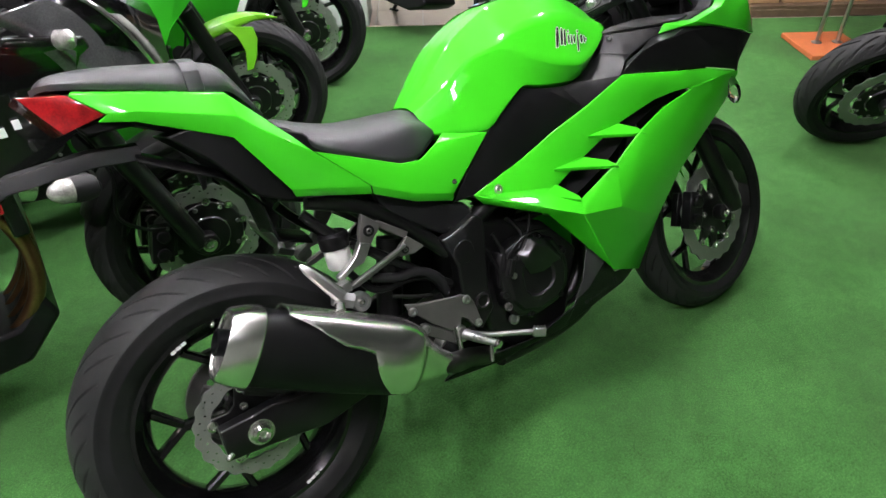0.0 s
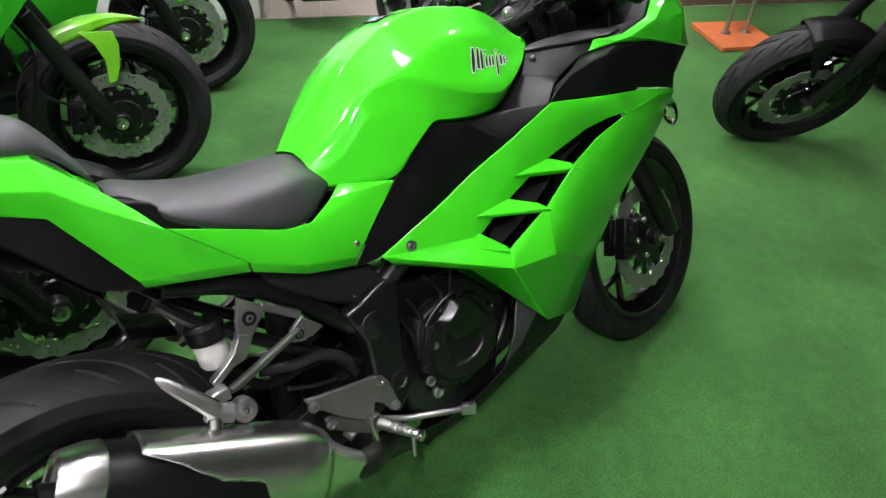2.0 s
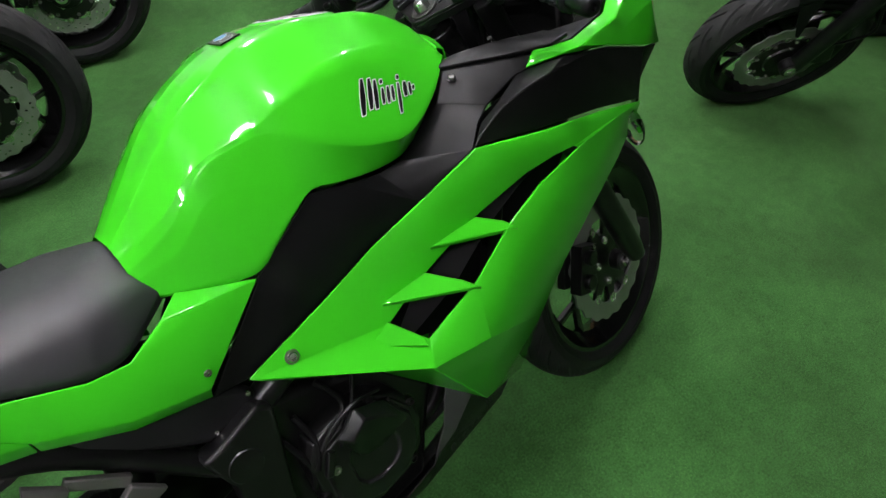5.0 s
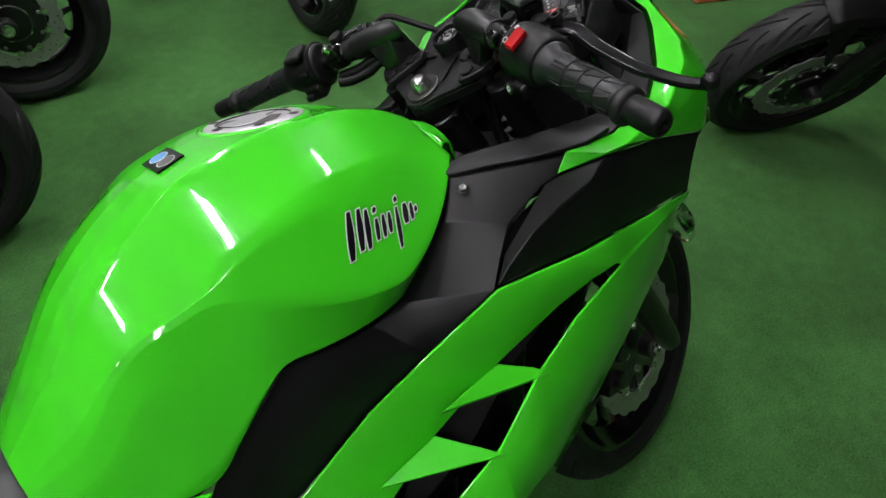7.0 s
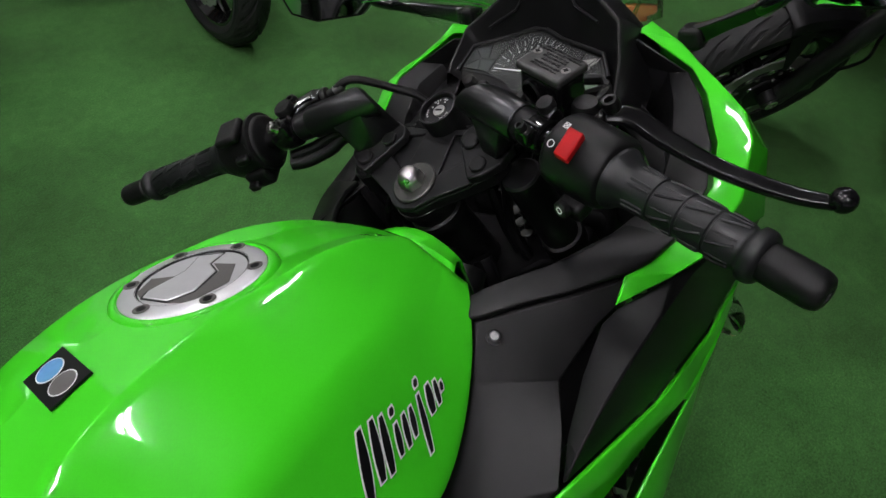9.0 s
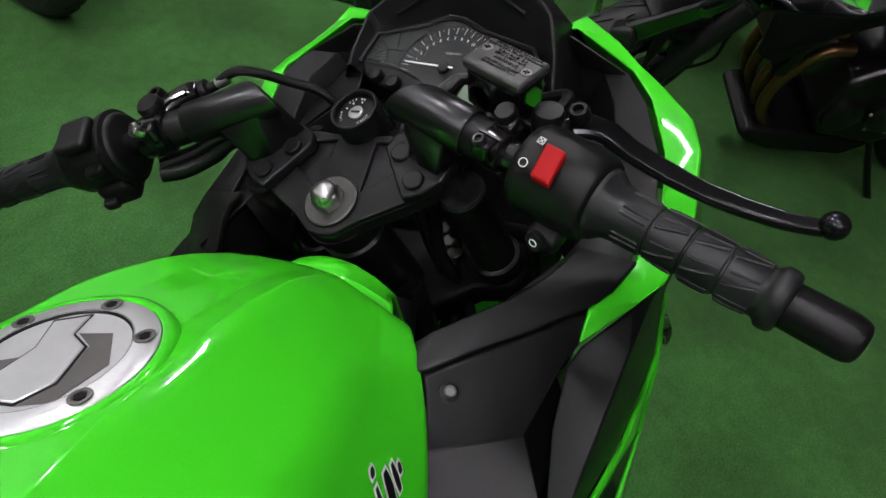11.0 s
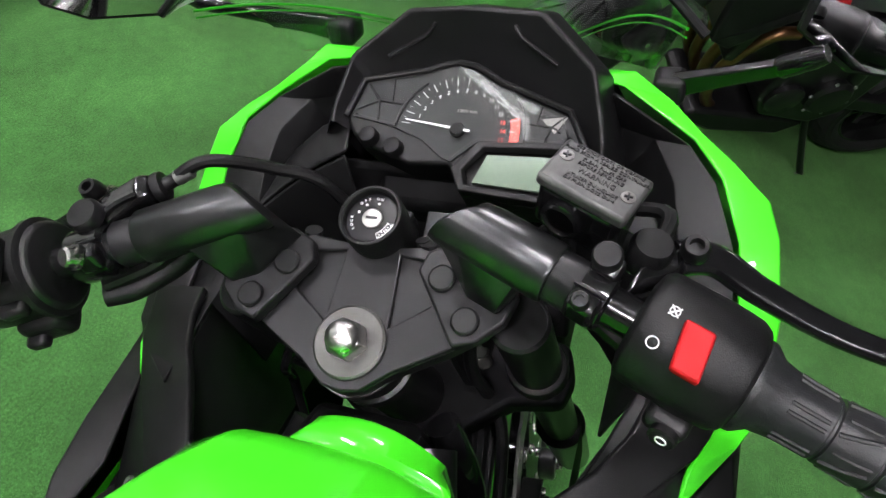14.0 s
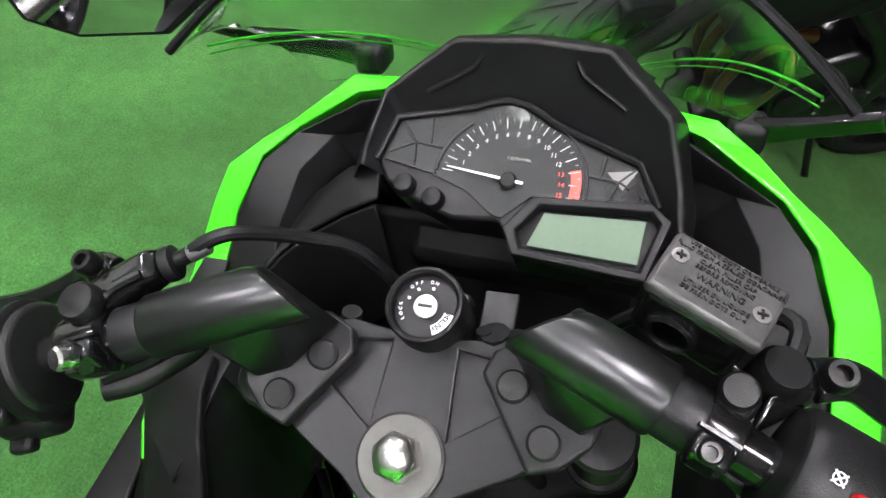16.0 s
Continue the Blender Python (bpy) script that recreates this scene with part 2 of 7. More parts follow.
# ---------------------------------------------------------------- mesh tools
class Geo:
    def __init__(self):
        self.v, self.f = [], []

    def add(self, verts, faces, m=None):
        n = len(self.v)
        self.v += [Vector(p) if m is None else m @ Vector(p) for p in verts]
        self.f += [tuple(n + i for i in q) for q in faces]
        return self

    def box(self, c, s, m=None):
        c, h = Vector(c), Vector(s) / 2
        p = [c + Vector((i * h.x, j * h.y, k * h.z)) for k in (-1, 1) for j in (-1, 1) for i in (-1, 1)]
        return self.add(p, [(0, 2, 3, 1), (4, 5, 7, 6), (0, 1, 5, 4), (2, 6, 7, 3), (0, 4, 6, 2), (1, 3, 7, 5)], m)

    def rings(self, rows, closed=True, caps=True):
        """Skin over rows of points, each row a ring."""
        n = len(rows[0])
        p = [q for row in rows for q in row]
        f = []
        for a in range(len(rows) - 1):
            for b in range(n if closed else n - 1):
                c = (b + 1) % n
                f.append((a * n + b, a * n + c, (a + 1) * n + c, (a + 1) * n + b))
        if caps and closed:
            f += [tuple(range(n))[::-1], tuple((len(rows) - 1) * n + b for b in range(n))]
        return self.add(p, f)

    def lathe(self, profile, p0, axis, n=32, caps=True):
        """profile: (radius, distance along the axis)."""
        p0, axis = Vector(p0), Vector(axis).normalized()
        a = axis.orthogonal().normalized()
        b = axis.cross(a)
        rows = [[p0 + axis * h + (a * math.cos(t) + b * math.sin(t)) * r for t in (2 * math.pi * k / n for k in range(n))] for r, h in profile]
        return self.rings(rows, True, caps)

    def cyl(self, p0, p1, r0, r1=None, n=24, soft=0.12):
        p0, p1 = Vector(p0), Vector(p1)
        r1 = r0 if r1 is None else r1
        d = (p1 - p0).length
        s = min(soft * min(r0, r1), d * 0.3)
        return self.lathe([(r0 - s, 0), (r0, s), (r1, d - s), (r1 - s, d)], p0, p1 - p0, n)

    def tube(self, pts, r, n=10, steps=6):
        pts = [Vector(p) for p in pts]
        path = []
        for i in range(len(pts) - 1):
            p = [pts[max(i - 1, 0)], pts[i], pts[i + 1], pts[min(i + 2, len(pts) - 1)]]
            for k in range(steps if len(pts) > 2 else 1):
                path.append(catmull(p, k / steps))
        path.append(pts[-1])
        rows, up = [], None
        for i, p in enumerate(path):
            d = (path[min(i + 1, len(path) - 1)] - path[max(i - 1, 0)]).normalized()
            up = d.orthogonal().normalized() if up is None else (up - d * up.dot(d)).normalized()
            side = d.cross(up)
            rows.append([p + (up * math.cos(t) + side * math.sin(t)) * r for t in (2 * math.pi * k / n for k in range(n))])
        return self.rings(rows)

    def prism(self, pts, off):
        """A flat outline given depth."""
        pts, off = [Vector(p) for p in pts], Vector(off)
        n = len(pts)
        f = [tuple(range(n)), tuple(range(2 * n - 1, n - 1, -1))]
        f += [(k, n + k, n + (k + 1) % n, (k + 1) % n)[::-1] for k in range(n)]
        return self.add(pts + [p + off for p in pts], f)

    def slab(self, xz, y0, y1):
        """An outline in the x-z plane between two y."""
        return self.prism([(x, y0, z) for x, z in xz], (0, y1 - y0, 0))

    def ball(self, c, r, n=16, sq=(1, 1, 1)):
        c = Vector(c)
        rows = []
        for i in range(1, n // 2):
            a = math.pi * i / (n // 2)
            rows.append([c + Vector((r * math.sin(a) * math.cos(t) * sq[0], r * math.sin(a) * math.sin(t) * sq[1], r * math.cos(a) * sq[2])) for t in (2 * math.pi * k / n for k in range(n))])
        return self.rings(rows)

    def move(self, m):
        self.v = [m @ p for p in self.v]
        return self

    def mirror(self):
        """The same on the other side of the bike."""
        g = Geo()
        g.v = [Vector((p.x, -p.y, p.z)) for p in self.v]
        g.f = [q[::-1] for q in self.f]
        return g


def hull_geo(pts):
    """The convex skin round some points."""
    bm = bmesh.new()
    for p in pts:
        bm.verts.new(p)
    r = bmesh.ops.convex_hull(bm, input=bm.verts)
    bmesh.ops.delete(bm, geom=[v for v in bm.verts if not v.link_faces], context="VERTS")
    bmesh.ops.dissolve_limit(bm, angle_limit=radians(6), verts=bm.verts, edges=bm.edges)
    bm.verts.index_update()
    g = Geo()
    g.v = [v.co.copy() for v in bm.verts]
    g.f = [tuple(v.index for v in f.verts) for f in bm.faces]
    bm.free()
    return g


def plate_geo(outer, holes, m, z0, z1):
    """A flat plate with openings, between two heights of a frame."""
    bm = bmesh.new()
    edges = []
    for loop in [outer] + holes:
        vs = [bm.verts.new((x, y, z0)) for x, y in loop]
        edges += [bm.edges.new((vs[k - 1], vs[k])) for k in range(len(vs))]
    bmesh.ops.triangle_fill(bm, edges=edges, use_beauty=True)
    r = bmesh.ops.extrude_face_region(bm, geom=bm.faces[:])
    for v in r["geom"]:
        if isinstance(v, bmesh.types.BMVert):
            v.co.z = z1
    bm.verts.index_update()
    g = Geo()
    g.v = [m @ v.co for v in bm.verts]
    g.f = [tuple(v.index for v in f.verts) for f in bm.faces]
    bm.free()
    return g


def catmull(p, t):
    a, b, c, d = p
    return 0.5 * ((2 * b) + (c - a) * t + (2 * a - 5 * b + 4 * c - d) * t * t + (3 * b - a - 3 * c + d) * t ** 3)


def spline(pts, steps):
    pts = [Vector(p) for p in pts]
    out = []
    for i in range(len(pts) - 1):
        p = [pts[max(i - 1, 0)], pts[i], pts[i + 1], pts[min(i + 2, len(pts) - 1)]]
        out += [catmull(p, k / steps) for k in range(steps)]
    return out + [pts[-1]]


def cut_corners(pts, q, times):
    for _ in range(times):
        out = [pts[0]]
        for a, b in zip(pts, pts[1:]):
            out += [a.lerp(b, q), a.lerp(b, 1 - q)]
        pts = out + [pts[-1]]
    return pts


def part(name, geo, material, parent=None, label="", bevel=0.0, solid=0.0, sub=0, angle=35, segs=2):
    """One mesh object, under a thing or a part."""
    me = bpy.data.meshes.new(name)
    me.from_pydata([tuple(p) for p in geo.v], [], geo.f)
    me.validate()
    bm = bmesh.new()
    bm.from_mesh(me)
    bmesh.ops.recalc_face_normals(bm, faces=bm.faces)
    bm.to_mesh(me)
    bm.free()
    me.shade_smooth()
    me.set_sharp_from_angle(angle=radians(angle))
    me.materials.append(material)
    ob = new(name, me)
    ob.parent = parent
    if sub:
        s = ob.modifiers.new("round", "SUBSURF")
        s.levels = s.render_levels = sub
    if solid:
        s = ob.modifiers.new("thick", "SOLIDIFY")
        s.thickness, s.offset = solid, -1
    if bevel:
        b = ob.modifiers.new("edges", "BEVEL")
        b.width, b.segments, b.limit_method, b.angle_limit = bevel, segs, "ANGLE", radians(28)
        b.harden_normals = False
    if label:
        ob["label"] = label
    return ob


def thing(name, m, label, category, group="", kind=""):
    ob = new(name)
    ob.matrix_world = m
    ob.empty_display_size = 0.1
    return tagged(ob, label, category, group, kind)


def writing(text, size, m, material, parent, name="lettering", depth=0.0003, align="CENTER"):
    """Words in the built-in font as a mesh; m lays the x-y plane of the text."""
    c = bpy.data.curves.new(name, "FONT")
    c.body, c.size, c.extrude, c.align_x, c.align_y, c.resolution_u = text, size, depth, align, "CENTER", 2
    o = bpy.data.objects.new(name, c)
    scene.collection.objects.link(o)
    me = bpy.data.meshes.new_from_object(o.evaluated_get(bpy.context.evaluated_depsgraph_get()))
    bpy.data.objects.remove(o)
    me.transform(m)
    me.materials.clear()
    me.materials.append(material)
    ob = new(name, me)
    ob.parent = parent
    return ob


def bolt(parent, c, axis, r=0.007, h=0.005, material=None, name="bolt"):
    """A round-headed screw with a hexagon socket."""
    g = Geo().lathe([(r, 0), (r, h * 0.6), (r * 0.8, h), (r * 0.5, h), (r * 0.5, h * 0.45)], c, axis, 16)
    return part(name, g, material or POLISH, parent)


def frame_at(o, x, y):
    """A matrix from an origin and two directions."""
    x = Vector(x).normalized()
    z = x.cross(Vector(y)).normalized()
    y = z.cross(x)
    m = Matrix((x, y, z)).transposed().to_4x4()
    m.translation = o
    return m


# ---------------------------------------------------------------- wheels
def tyre_geo(R, w, rim, n=216, blocks=17, groove=0.0055):
    """The tread of a road tyre, with slanted grooves cut into it."""
    prof = [(-1 + k / 20, (-1 + k / 20) * w / 2, R - (w * 0.30) * abs(-1 + k / 20) ** 2.4) for k in range(41)]
    rows = []
    block = n // blocks
    cut = max(2, round(block * .075))
    for k in range(n):
        row = []
        for s, y, r in prof:
            u = abs(s)
            j = (k + (block // 2 if s > 0 else 0)) % block
            if (j < cut and 0.06 < u < 0.86) or (block // 2 <= j < block // 2 + cut and 0.50 < u < 0.90):
                r -= groove * min(1, (.95 - u) / .25)
            a = 2 * math.pi * (k / n - 1.5 * u ** 0.75 / blocks)
            row.append(Vector((r * math.cos(a), y, r * math.sin(a))))
        rows.append(row)
    rows.append(rows[0])
    return Geo().rings(rows, False, False)


def sidewall_geo(R, w, rim, s):
    """One side wall, from the tread's edge down to the bead."""
    side = R - w * 0.30
    prof = [(side, w / 2), (side - (side - rim) * .06, w / 2 * 1.012), (side - (side - rim) * .12, w / 2 * 1.004), (side - (side - rim) * .35, w / 2 * 1.01), (side - (side - rim) * .40, w / 2 * 1.022), (side - (side - rim) * .44, w / 2 * 1.005), (side - (side - rim) * .7, w / 2 * .95), (rim + .004, w / 2 * .80), (rim + .002, w / 2 * .77), (rim - .006, w / 2 * .70)]
    return Geo().lathe([(r, y * s) for r, y in prof], (0, 0, 0), (0, 1, 0), 96, False)


def disc_geo(r, y, lobes=20, inner=0.72, th=0.005):
    """A wave brake disc with drilled holes, as a grid with openings."""
    g = Geo()
    n = lobes * 12
    rad = []
    for k in range(n):
        a = 2 * math.pi * k / n
        rad.append((r * (1 + 0.022 * math.cos(lobes * a)), r * inner * (1 + 0.03 * math.cos(lobes * a / 2))))
    steps = 7
    for side in (-1, 1):
        for k in range(n):
            for j in range(steps):
                ph = k % 12
                hole = (j == 2 and ph in (2, 3)) or (j == 4 and ph in (8, 9)) or (j == 5 and ph in (4, 5) and (k // 12) % 2)
                if hole:
                    continue
                q = []
                for kk, jj in ((k, j), (k + 1, j), (k + 1, j + 1), (k, j + 1)):
                    ro, ri = rad[kk % n]
                    rr = ri + (ro - ri) * jj / steps
                    a = 2 * math.pi * kk / n
                    q.append((rr * math.cos(a), y + side * th / 2, rr * math.sin(a)))
                g.add(q, [(0, 1, 2, 3)])
    for edge in (0, 1):
        for k in range(n):
            q = []
            for kk, s in ((k, -1), (k + 1, -1), (k + 1, 1), (k, 1)):
                rr = rad[kk % n][edge]
                a = 2 * math.pi * kk / n
                q.append((rr * math.cos(a), y + s * th / 2, rr * math.sin(a)))
            g.add(q, [(0, 1, 2, 3)])
    return g


def spoke_geo(a, hub, rim, w):
    """One Y-shaped cast spoke from the hub to the rim."""
    g = Geo()
    d = Vector((math.cos(a), 0, math.sin(a)))
    t = Vector((-math.sin(a), 0, math.cos(a)))
    mid = hub + (rim - hub) * 0.60

    def bar(p, q, h0, h1, d0, d1):
        ax = (q - p).normalized()
        tt = Vector((0, 1, 0)).cross(ax)
        rows = []
        for c, h, dd in ((p, h0, d0), (q, h1, d1)):
            rows.append([c + tt * (h * i) + Vector((0, dd * j, 0)) for i, j in ((-1, -0.6), (-0.5, -1), (0.5, -1), (1, -0.6), (1, 0.6), (0.5, 1), (-0.5, 1), (-1, 0.6))])
        g.rings(rows)

    bar(d * (hub - 0.01), d * mid, 0.012, 0.010, w * 0.30, w * 0.22)
    for s in (-1, 1):
        e = (d * math.cos(0.27 * s) + t * math.sin(0.27 * s)) * (rim + 0.004)
        bar(d * (mid - 0.008), e, 0.008, 0.0085, w * 0.22, w * 0.30)
    return g


def wheel(parent, m, R, w, discs, disc_r, spin=0.0, n=216, sprocket=False, rimpaint=None, stripe=False):
    rim = 0.2159
    paint = rimpaint or BLACK_G
    tyre = part("tyre", tyre_geo(R, w, rim, n).move(m), RUBBER, parent, "black road tyre with slanted tread grooves", angle=32)
    for q in (1, -1):
        part("side_wall", sidewall_geo(R, w, rim, q).move(m), SIDEWALL, tyre, "smooth dark tyre side wall", angle=40)
    rw = w * 0.36
    prof = [(rim + 0.008, -rw - 0.006), (rim + 0.008, -rw), (rim - 0.006, -rw + 0.004), (rim - 0.020, -rw * 0.5), (rim - 0.026, 0), (rim - 0.020, rw * 0.5), (rim - 0.006, rw - 0.004), (rim + 0.008, rw), (rim + 0.008, rw + 0.006), (rim - 0.004, rw + 0.006), (rim - 0.018, rw - 0.012), (rim - 0.034, rw * 0.4), (rim - 0.037, 0), (rim - 0.034, -rw * 0.4), (rim - 0.018, -rw + 0.012), (rim - 0.004, -rw - 0.006), (rim + 0.008, -rw - 0.006)]
    r = part("rim", Geo().lathe(prof, (0, 0, 0), (0, 1, 0), 72, False).move(m), paint, parent, "gloss black cast rim")
    part("hub", Geo().lathe([(0.020, -0.055), (0.034, -0.055), (0.038, -0.03), (0.044, 0), (0.038, 0.03), (0.034, 0.055), (0.020, 0.055)], (0, 0, 0), (0, 1, 0), 24).move(m), paint, parent)
    for k in range(5):
        part("spoke", spoke_geo(spin + 2 * math.pi * k / 5, 0.042, rim - 0.034, w * 0.30).move(m), paint, parent)
    va = spin + 0.35
    part("valve", Geo().cyl((math.cos(va) * (rim - 0.035), 0, math.sin(va) * (rim - 0.035)), (math.cos(va) * (rim - 0.07), -0.02, math.sin(va) * (rim - 0.07)), 0.004).move(m), BLACK_P, parent)
    for y in discs:
        dsc = part("brake_disc", disc_geo(disc_r, y).move(m), DISC, parent, "drilled wave-edged steel brake disc")
        s = 1 if y > 0 else -1
        arms = 10 if disc_r > .13 else 5
        ring = [(disc_r * (.72 if k % 4 in (1, 2) else .46), math.pi * (k - .5) / (arms * 2)) for k in range(arms * 4)]
        car = plate_geo([(r * math.cos(a), r * math.sin(a)) for r, a in ring], [], m @ Matrix.Translation((0, y, 0)) @ Matrix.Rotation(math.pi / 2, 4, "X"), -.0045, .0045)
        car = part("disc_carrier", car, BLACK_M, dsc, "black spider carrier of the brake disc", .001)
        out = m.to_3x3() @ Vector((0, s, 0))
        for k in range(arms):
            a = math.pi * (k * 4 + 1) / (arms * 2)
            c = m @ Vector((math.cos(a) * disc_r * 0.685, y + s * 0.004, math.sin(a) * disc_r * 0.685))
            part("rivet", Geo().lathe([(.0112, 0), (.0112, .003), (.0074, .0036), (.0064, .0012), (.001, .0012)], c, out, 14), POLISH, dsc, "bright disc bobbin")
        for k in range(5):
            a = 2 * math.pi * k / 5 + .5
            bolt(car, m @ Vector((math.cos(a) * disc_r * .36, y + s * .0045, math.sin(a) * disc_r * .36)), out, .0095, .008, POLISH, "carrier_bolt")
    if sprocket:
        g = Geo()
        teeth = 42
        ring = []
        for k in range(teeth * 2):
            a = math.pi * k / teeth
            rr = 0.100 if k % 2 else 0.106
            ring.append((rr * math.cos(a), rr * math.sin(a)))
        rows = [[Vector((x * q, y, z * q)) for x, z in ring] for q, y in ((0.72, 0.066), (1, 0.066), (1, 0.073), (0.72, 0.073), (0.72, 0.066))]
        g.rings(rows, True, False)
        for k in range(5):
            a = 2 * math.pi * k / 5
            g.cyl((0.03 * math.cos(a), 0.069, 0.03 * math.sin(a)), (0.078 * math.cos(a), 0.069, 0.078 * math.sin(a)), 0.010, 0.012, 8)
        part("sprocket", g.move(m), GREYMET, parent, "grey steel rear sprocket")
    if stripe:
        for a in (-1.25, 1.9):
            g = Geo()
            for j in range(3):
                aa = a + j * 0.055
                for q in (0, 1):
                    b = aa + q * 0.020
                    g.box(((rim - 0.008) * math.cos(b), -rw - 0.007, (rim - 0.008) * math.sin(b)), (0.006, 0.001, 0.006))
            part("rim_mark", g.move(m), INK, r, "small white mark on the rim")


def caliper(parent, m, y, disc_r, a, material):
    """A two-piston brake caliper on the disc's edge at the angle a."""
    c = Vector((math.cos(a) * disc_r * 0.86, y, math.sin(a) * disc_r * 0.86))
    f = frame_at(c, (-math.sin(a), 0, math.cos(a)), (0, 1, 0))
    g = Geo().box((0, -0.020, 0), (0.105, 0.028, 0.056), f).box((0, 0.020, 0), (0.095, 0.020, 0.050), f).box((0, 0, 0.030), (0.075, 0.06, 0.014), f)
    g.cyl(f @ Vector((-0.026, -0.030, 0)), f @ Vector((-0.026, -0.046, 0)), 0.017).cyl(f @ Vector((0.026, -0.030, 0)), f @ Vector((0.026, -0.046, 0)), 0.017)
    ob = part("brake_caliper", g.move(m), material, parent, "black brake caliper", 0.003)
    for x in (-0.047, 0.047):
        bolt(ob, m @ (f @ Vector((x, -0.034, 0.01))), m.to_3x3() @ (f.to_3x3() @ Vector((0, -1, 0))), 0.006, 0.006)


# ---------------------------------------------------------------- the green sports motorcycle
LEAN = radians(23.0)
BIKE = Matrix.Rotation(-LEAN, 4, "X")
STEER_O = Vector((1.082, 0, 0.950))
STEER = frame_at(STEER_O, (math.cos(radians(25)), 0, math.sin(radians(25))), (0, 1, 0)) @ Matrix.Rotation(radians(3.0), 4, "Z")
bike = thing("sports_motorcycle", BIKE, "lime green and black sports motorcycle leaning on its side stand", "motorcycle", "motorcycles on show")

# wheels
REAR = Matrix.Translation((-0.007, 0.012, 0.321))
wheel(bike, REAR, 0.3235, 0.142, (-0.072,), 0.112, 0.5, 768, True, stripe=True)
FRONT = Matrix.Translation((1.397, 0.026, 0.294)) @ Matrix.Rotation(radians(6.0), 4, Vector((-math.sin(radians(25)), 0, math.cos(radians(25)))))
wheel(bike, FRONT, 0.290, 0.112, (-0.056,), 0.145, 0.2, 504)
caliper(bike, FRONT, -0.056, 0.145, radians(160), BLACK_M)
caliper(bike, REAR, -0.072, 0.112, radians(60), BLACK_M)


# tank
def tank_geo():
    # x, centre height, then (half width, height) of the top ridge, shoulder crease, side crease, undercut and lower edge
    st = [
        (0.500, .826, (.035, .824), (.060, .814), (.074, .802), (.084, .788), (.090, .765)),
        (0.555, .884, (.055, .876), (.097, .848), (.107, .833), (.116, .806), (.121, .756)),
        (0.600, .929, (.062, .918), (.111, .884), (.117, .874), (.127, .845), (.140, .749)),
        (0.630, .951, (.065, .941), (.118, .898), (.122, .891), (.133, .850), (.146, .751)),
        (0.660, .969, (.068, .958), (.125, .904), (.129, .896), (.139, .842), (.149, .773)),
        (0.695, .985, (.070, .975), (.131, .911), (.136, .898), (.146, .832), (.151, .798)),
        (0.725, .994, (.070, .989), (.136, .925), (.149, .884), (.151, .824), (.1515, .814)),
        (0.760, 1.001, (.069, .996), (.139, .935), (.160, .866), (.154, .818), (.154, .808)),
        (0.800, 1.003, (.068, .999), (.139, .942), (.168, .846), (.158, .812), (.155, .801)),
        (0.840, .998, (.066, .997), (.135, .943), (.172, .834), (.157, .806), (.152, .797)),
        (0.875, .989, (.064, .991), (.128, .939), (.168, .828), (.153, .807), (.146, .798)),
        (0.920, .978, (.060, .983), (.117, .930), (.155, .838), (.142, .822), (.134, .814)),
        (0.968, .961, (.053, .964), (.102, .913), (.134, .858), (.125, .848), (.118, .843)),
        (1.000, .944, (.048, .944), (.087, .908), (.115, .877), (.111, .869), (.107, .863)),
        (1.022, .929, (.044, .9255), (.071, .907), (.098, .886), (.097, .881), (.095, .876)),
        (1.034, .905, (.040, .900), (.060, .892), (.085, .878), (.086, .874), (.086, .870)),
    ]
    rows6 = []
    for x, zc, *p in st:
        mid = (p[0][0] * .52, zc - .0005 if x > .86 else zc + (p[0][1] - zc) * .3)
        rows6.append((x, (0, zc), mid, *p))
    cols = [spline([(r[0], r[k][0], r[k][1]) for r in rows6], 5) for k in range(1, 8)]
    rows = []
    for i in range(len(cols[0])):
        half = [c[i] for c in cols]
        low = half[-1] + Vector((0, -0.028, -0.012))
        half = cut_corners([*half, low], 0.08, 2)
        left = [Vector((p.x, p.y, p.z)) for p in half[::-1]]
        right = [Vector((p.x, -p.y, p.z)) for p in half[1:]]
        rows.append(left + right)
    return rows


TANK_ROWS = tank_geo()
tank = part("fuel_tank", Geo().rings(TANK_ROWS, False, False), GREEN, bike, "glossy lime green fuel tank with sharp creases", angle=60)
flat = tank.modifiers.new("flat_facets", "WEIGHTED_NORMAL")
flat.weight, flat.keep_sharp = 70, True
# raised lip across the tank's front edge
rows = [[], [], [], [], []]
for k in range(17):
    q = 1 - k / 8
    c, e = -.029, 1 - q * q
    top = Vector((1.0500 - .005 * q * q, c + .040 * q, .9010 + .009 * e + .011 * q))
    base = Vector((1.0300 - .003 * q * q, c + .054 * q, .9080 + .009 * e + .006 * q))
    rows[0].append(base - Vector((.004, 0, .010)))
    rows[1].append(base.lerp(top, .30) - Vector((0, 0, .0025)))
    rows[2].append(top)
    rows[3].append(top + Vector((.006, 0, -.003)))
    rows[4].append(top + Vector((.010, 0, -.050)))
lip = part("tank_lip", Geo().rings(rows, False, False), GREEN, tank, "upstanding lip at the front of the tank", solid=.002, angle=40)

# fuel cap
bpy.context.view_layer.update()


def tank_top(x, y):
    ok, hit, nor, _ = tank.ray_cast(Vector((x, y, 1.3)), Vector((0, 0, -1)))
    return hit, nor


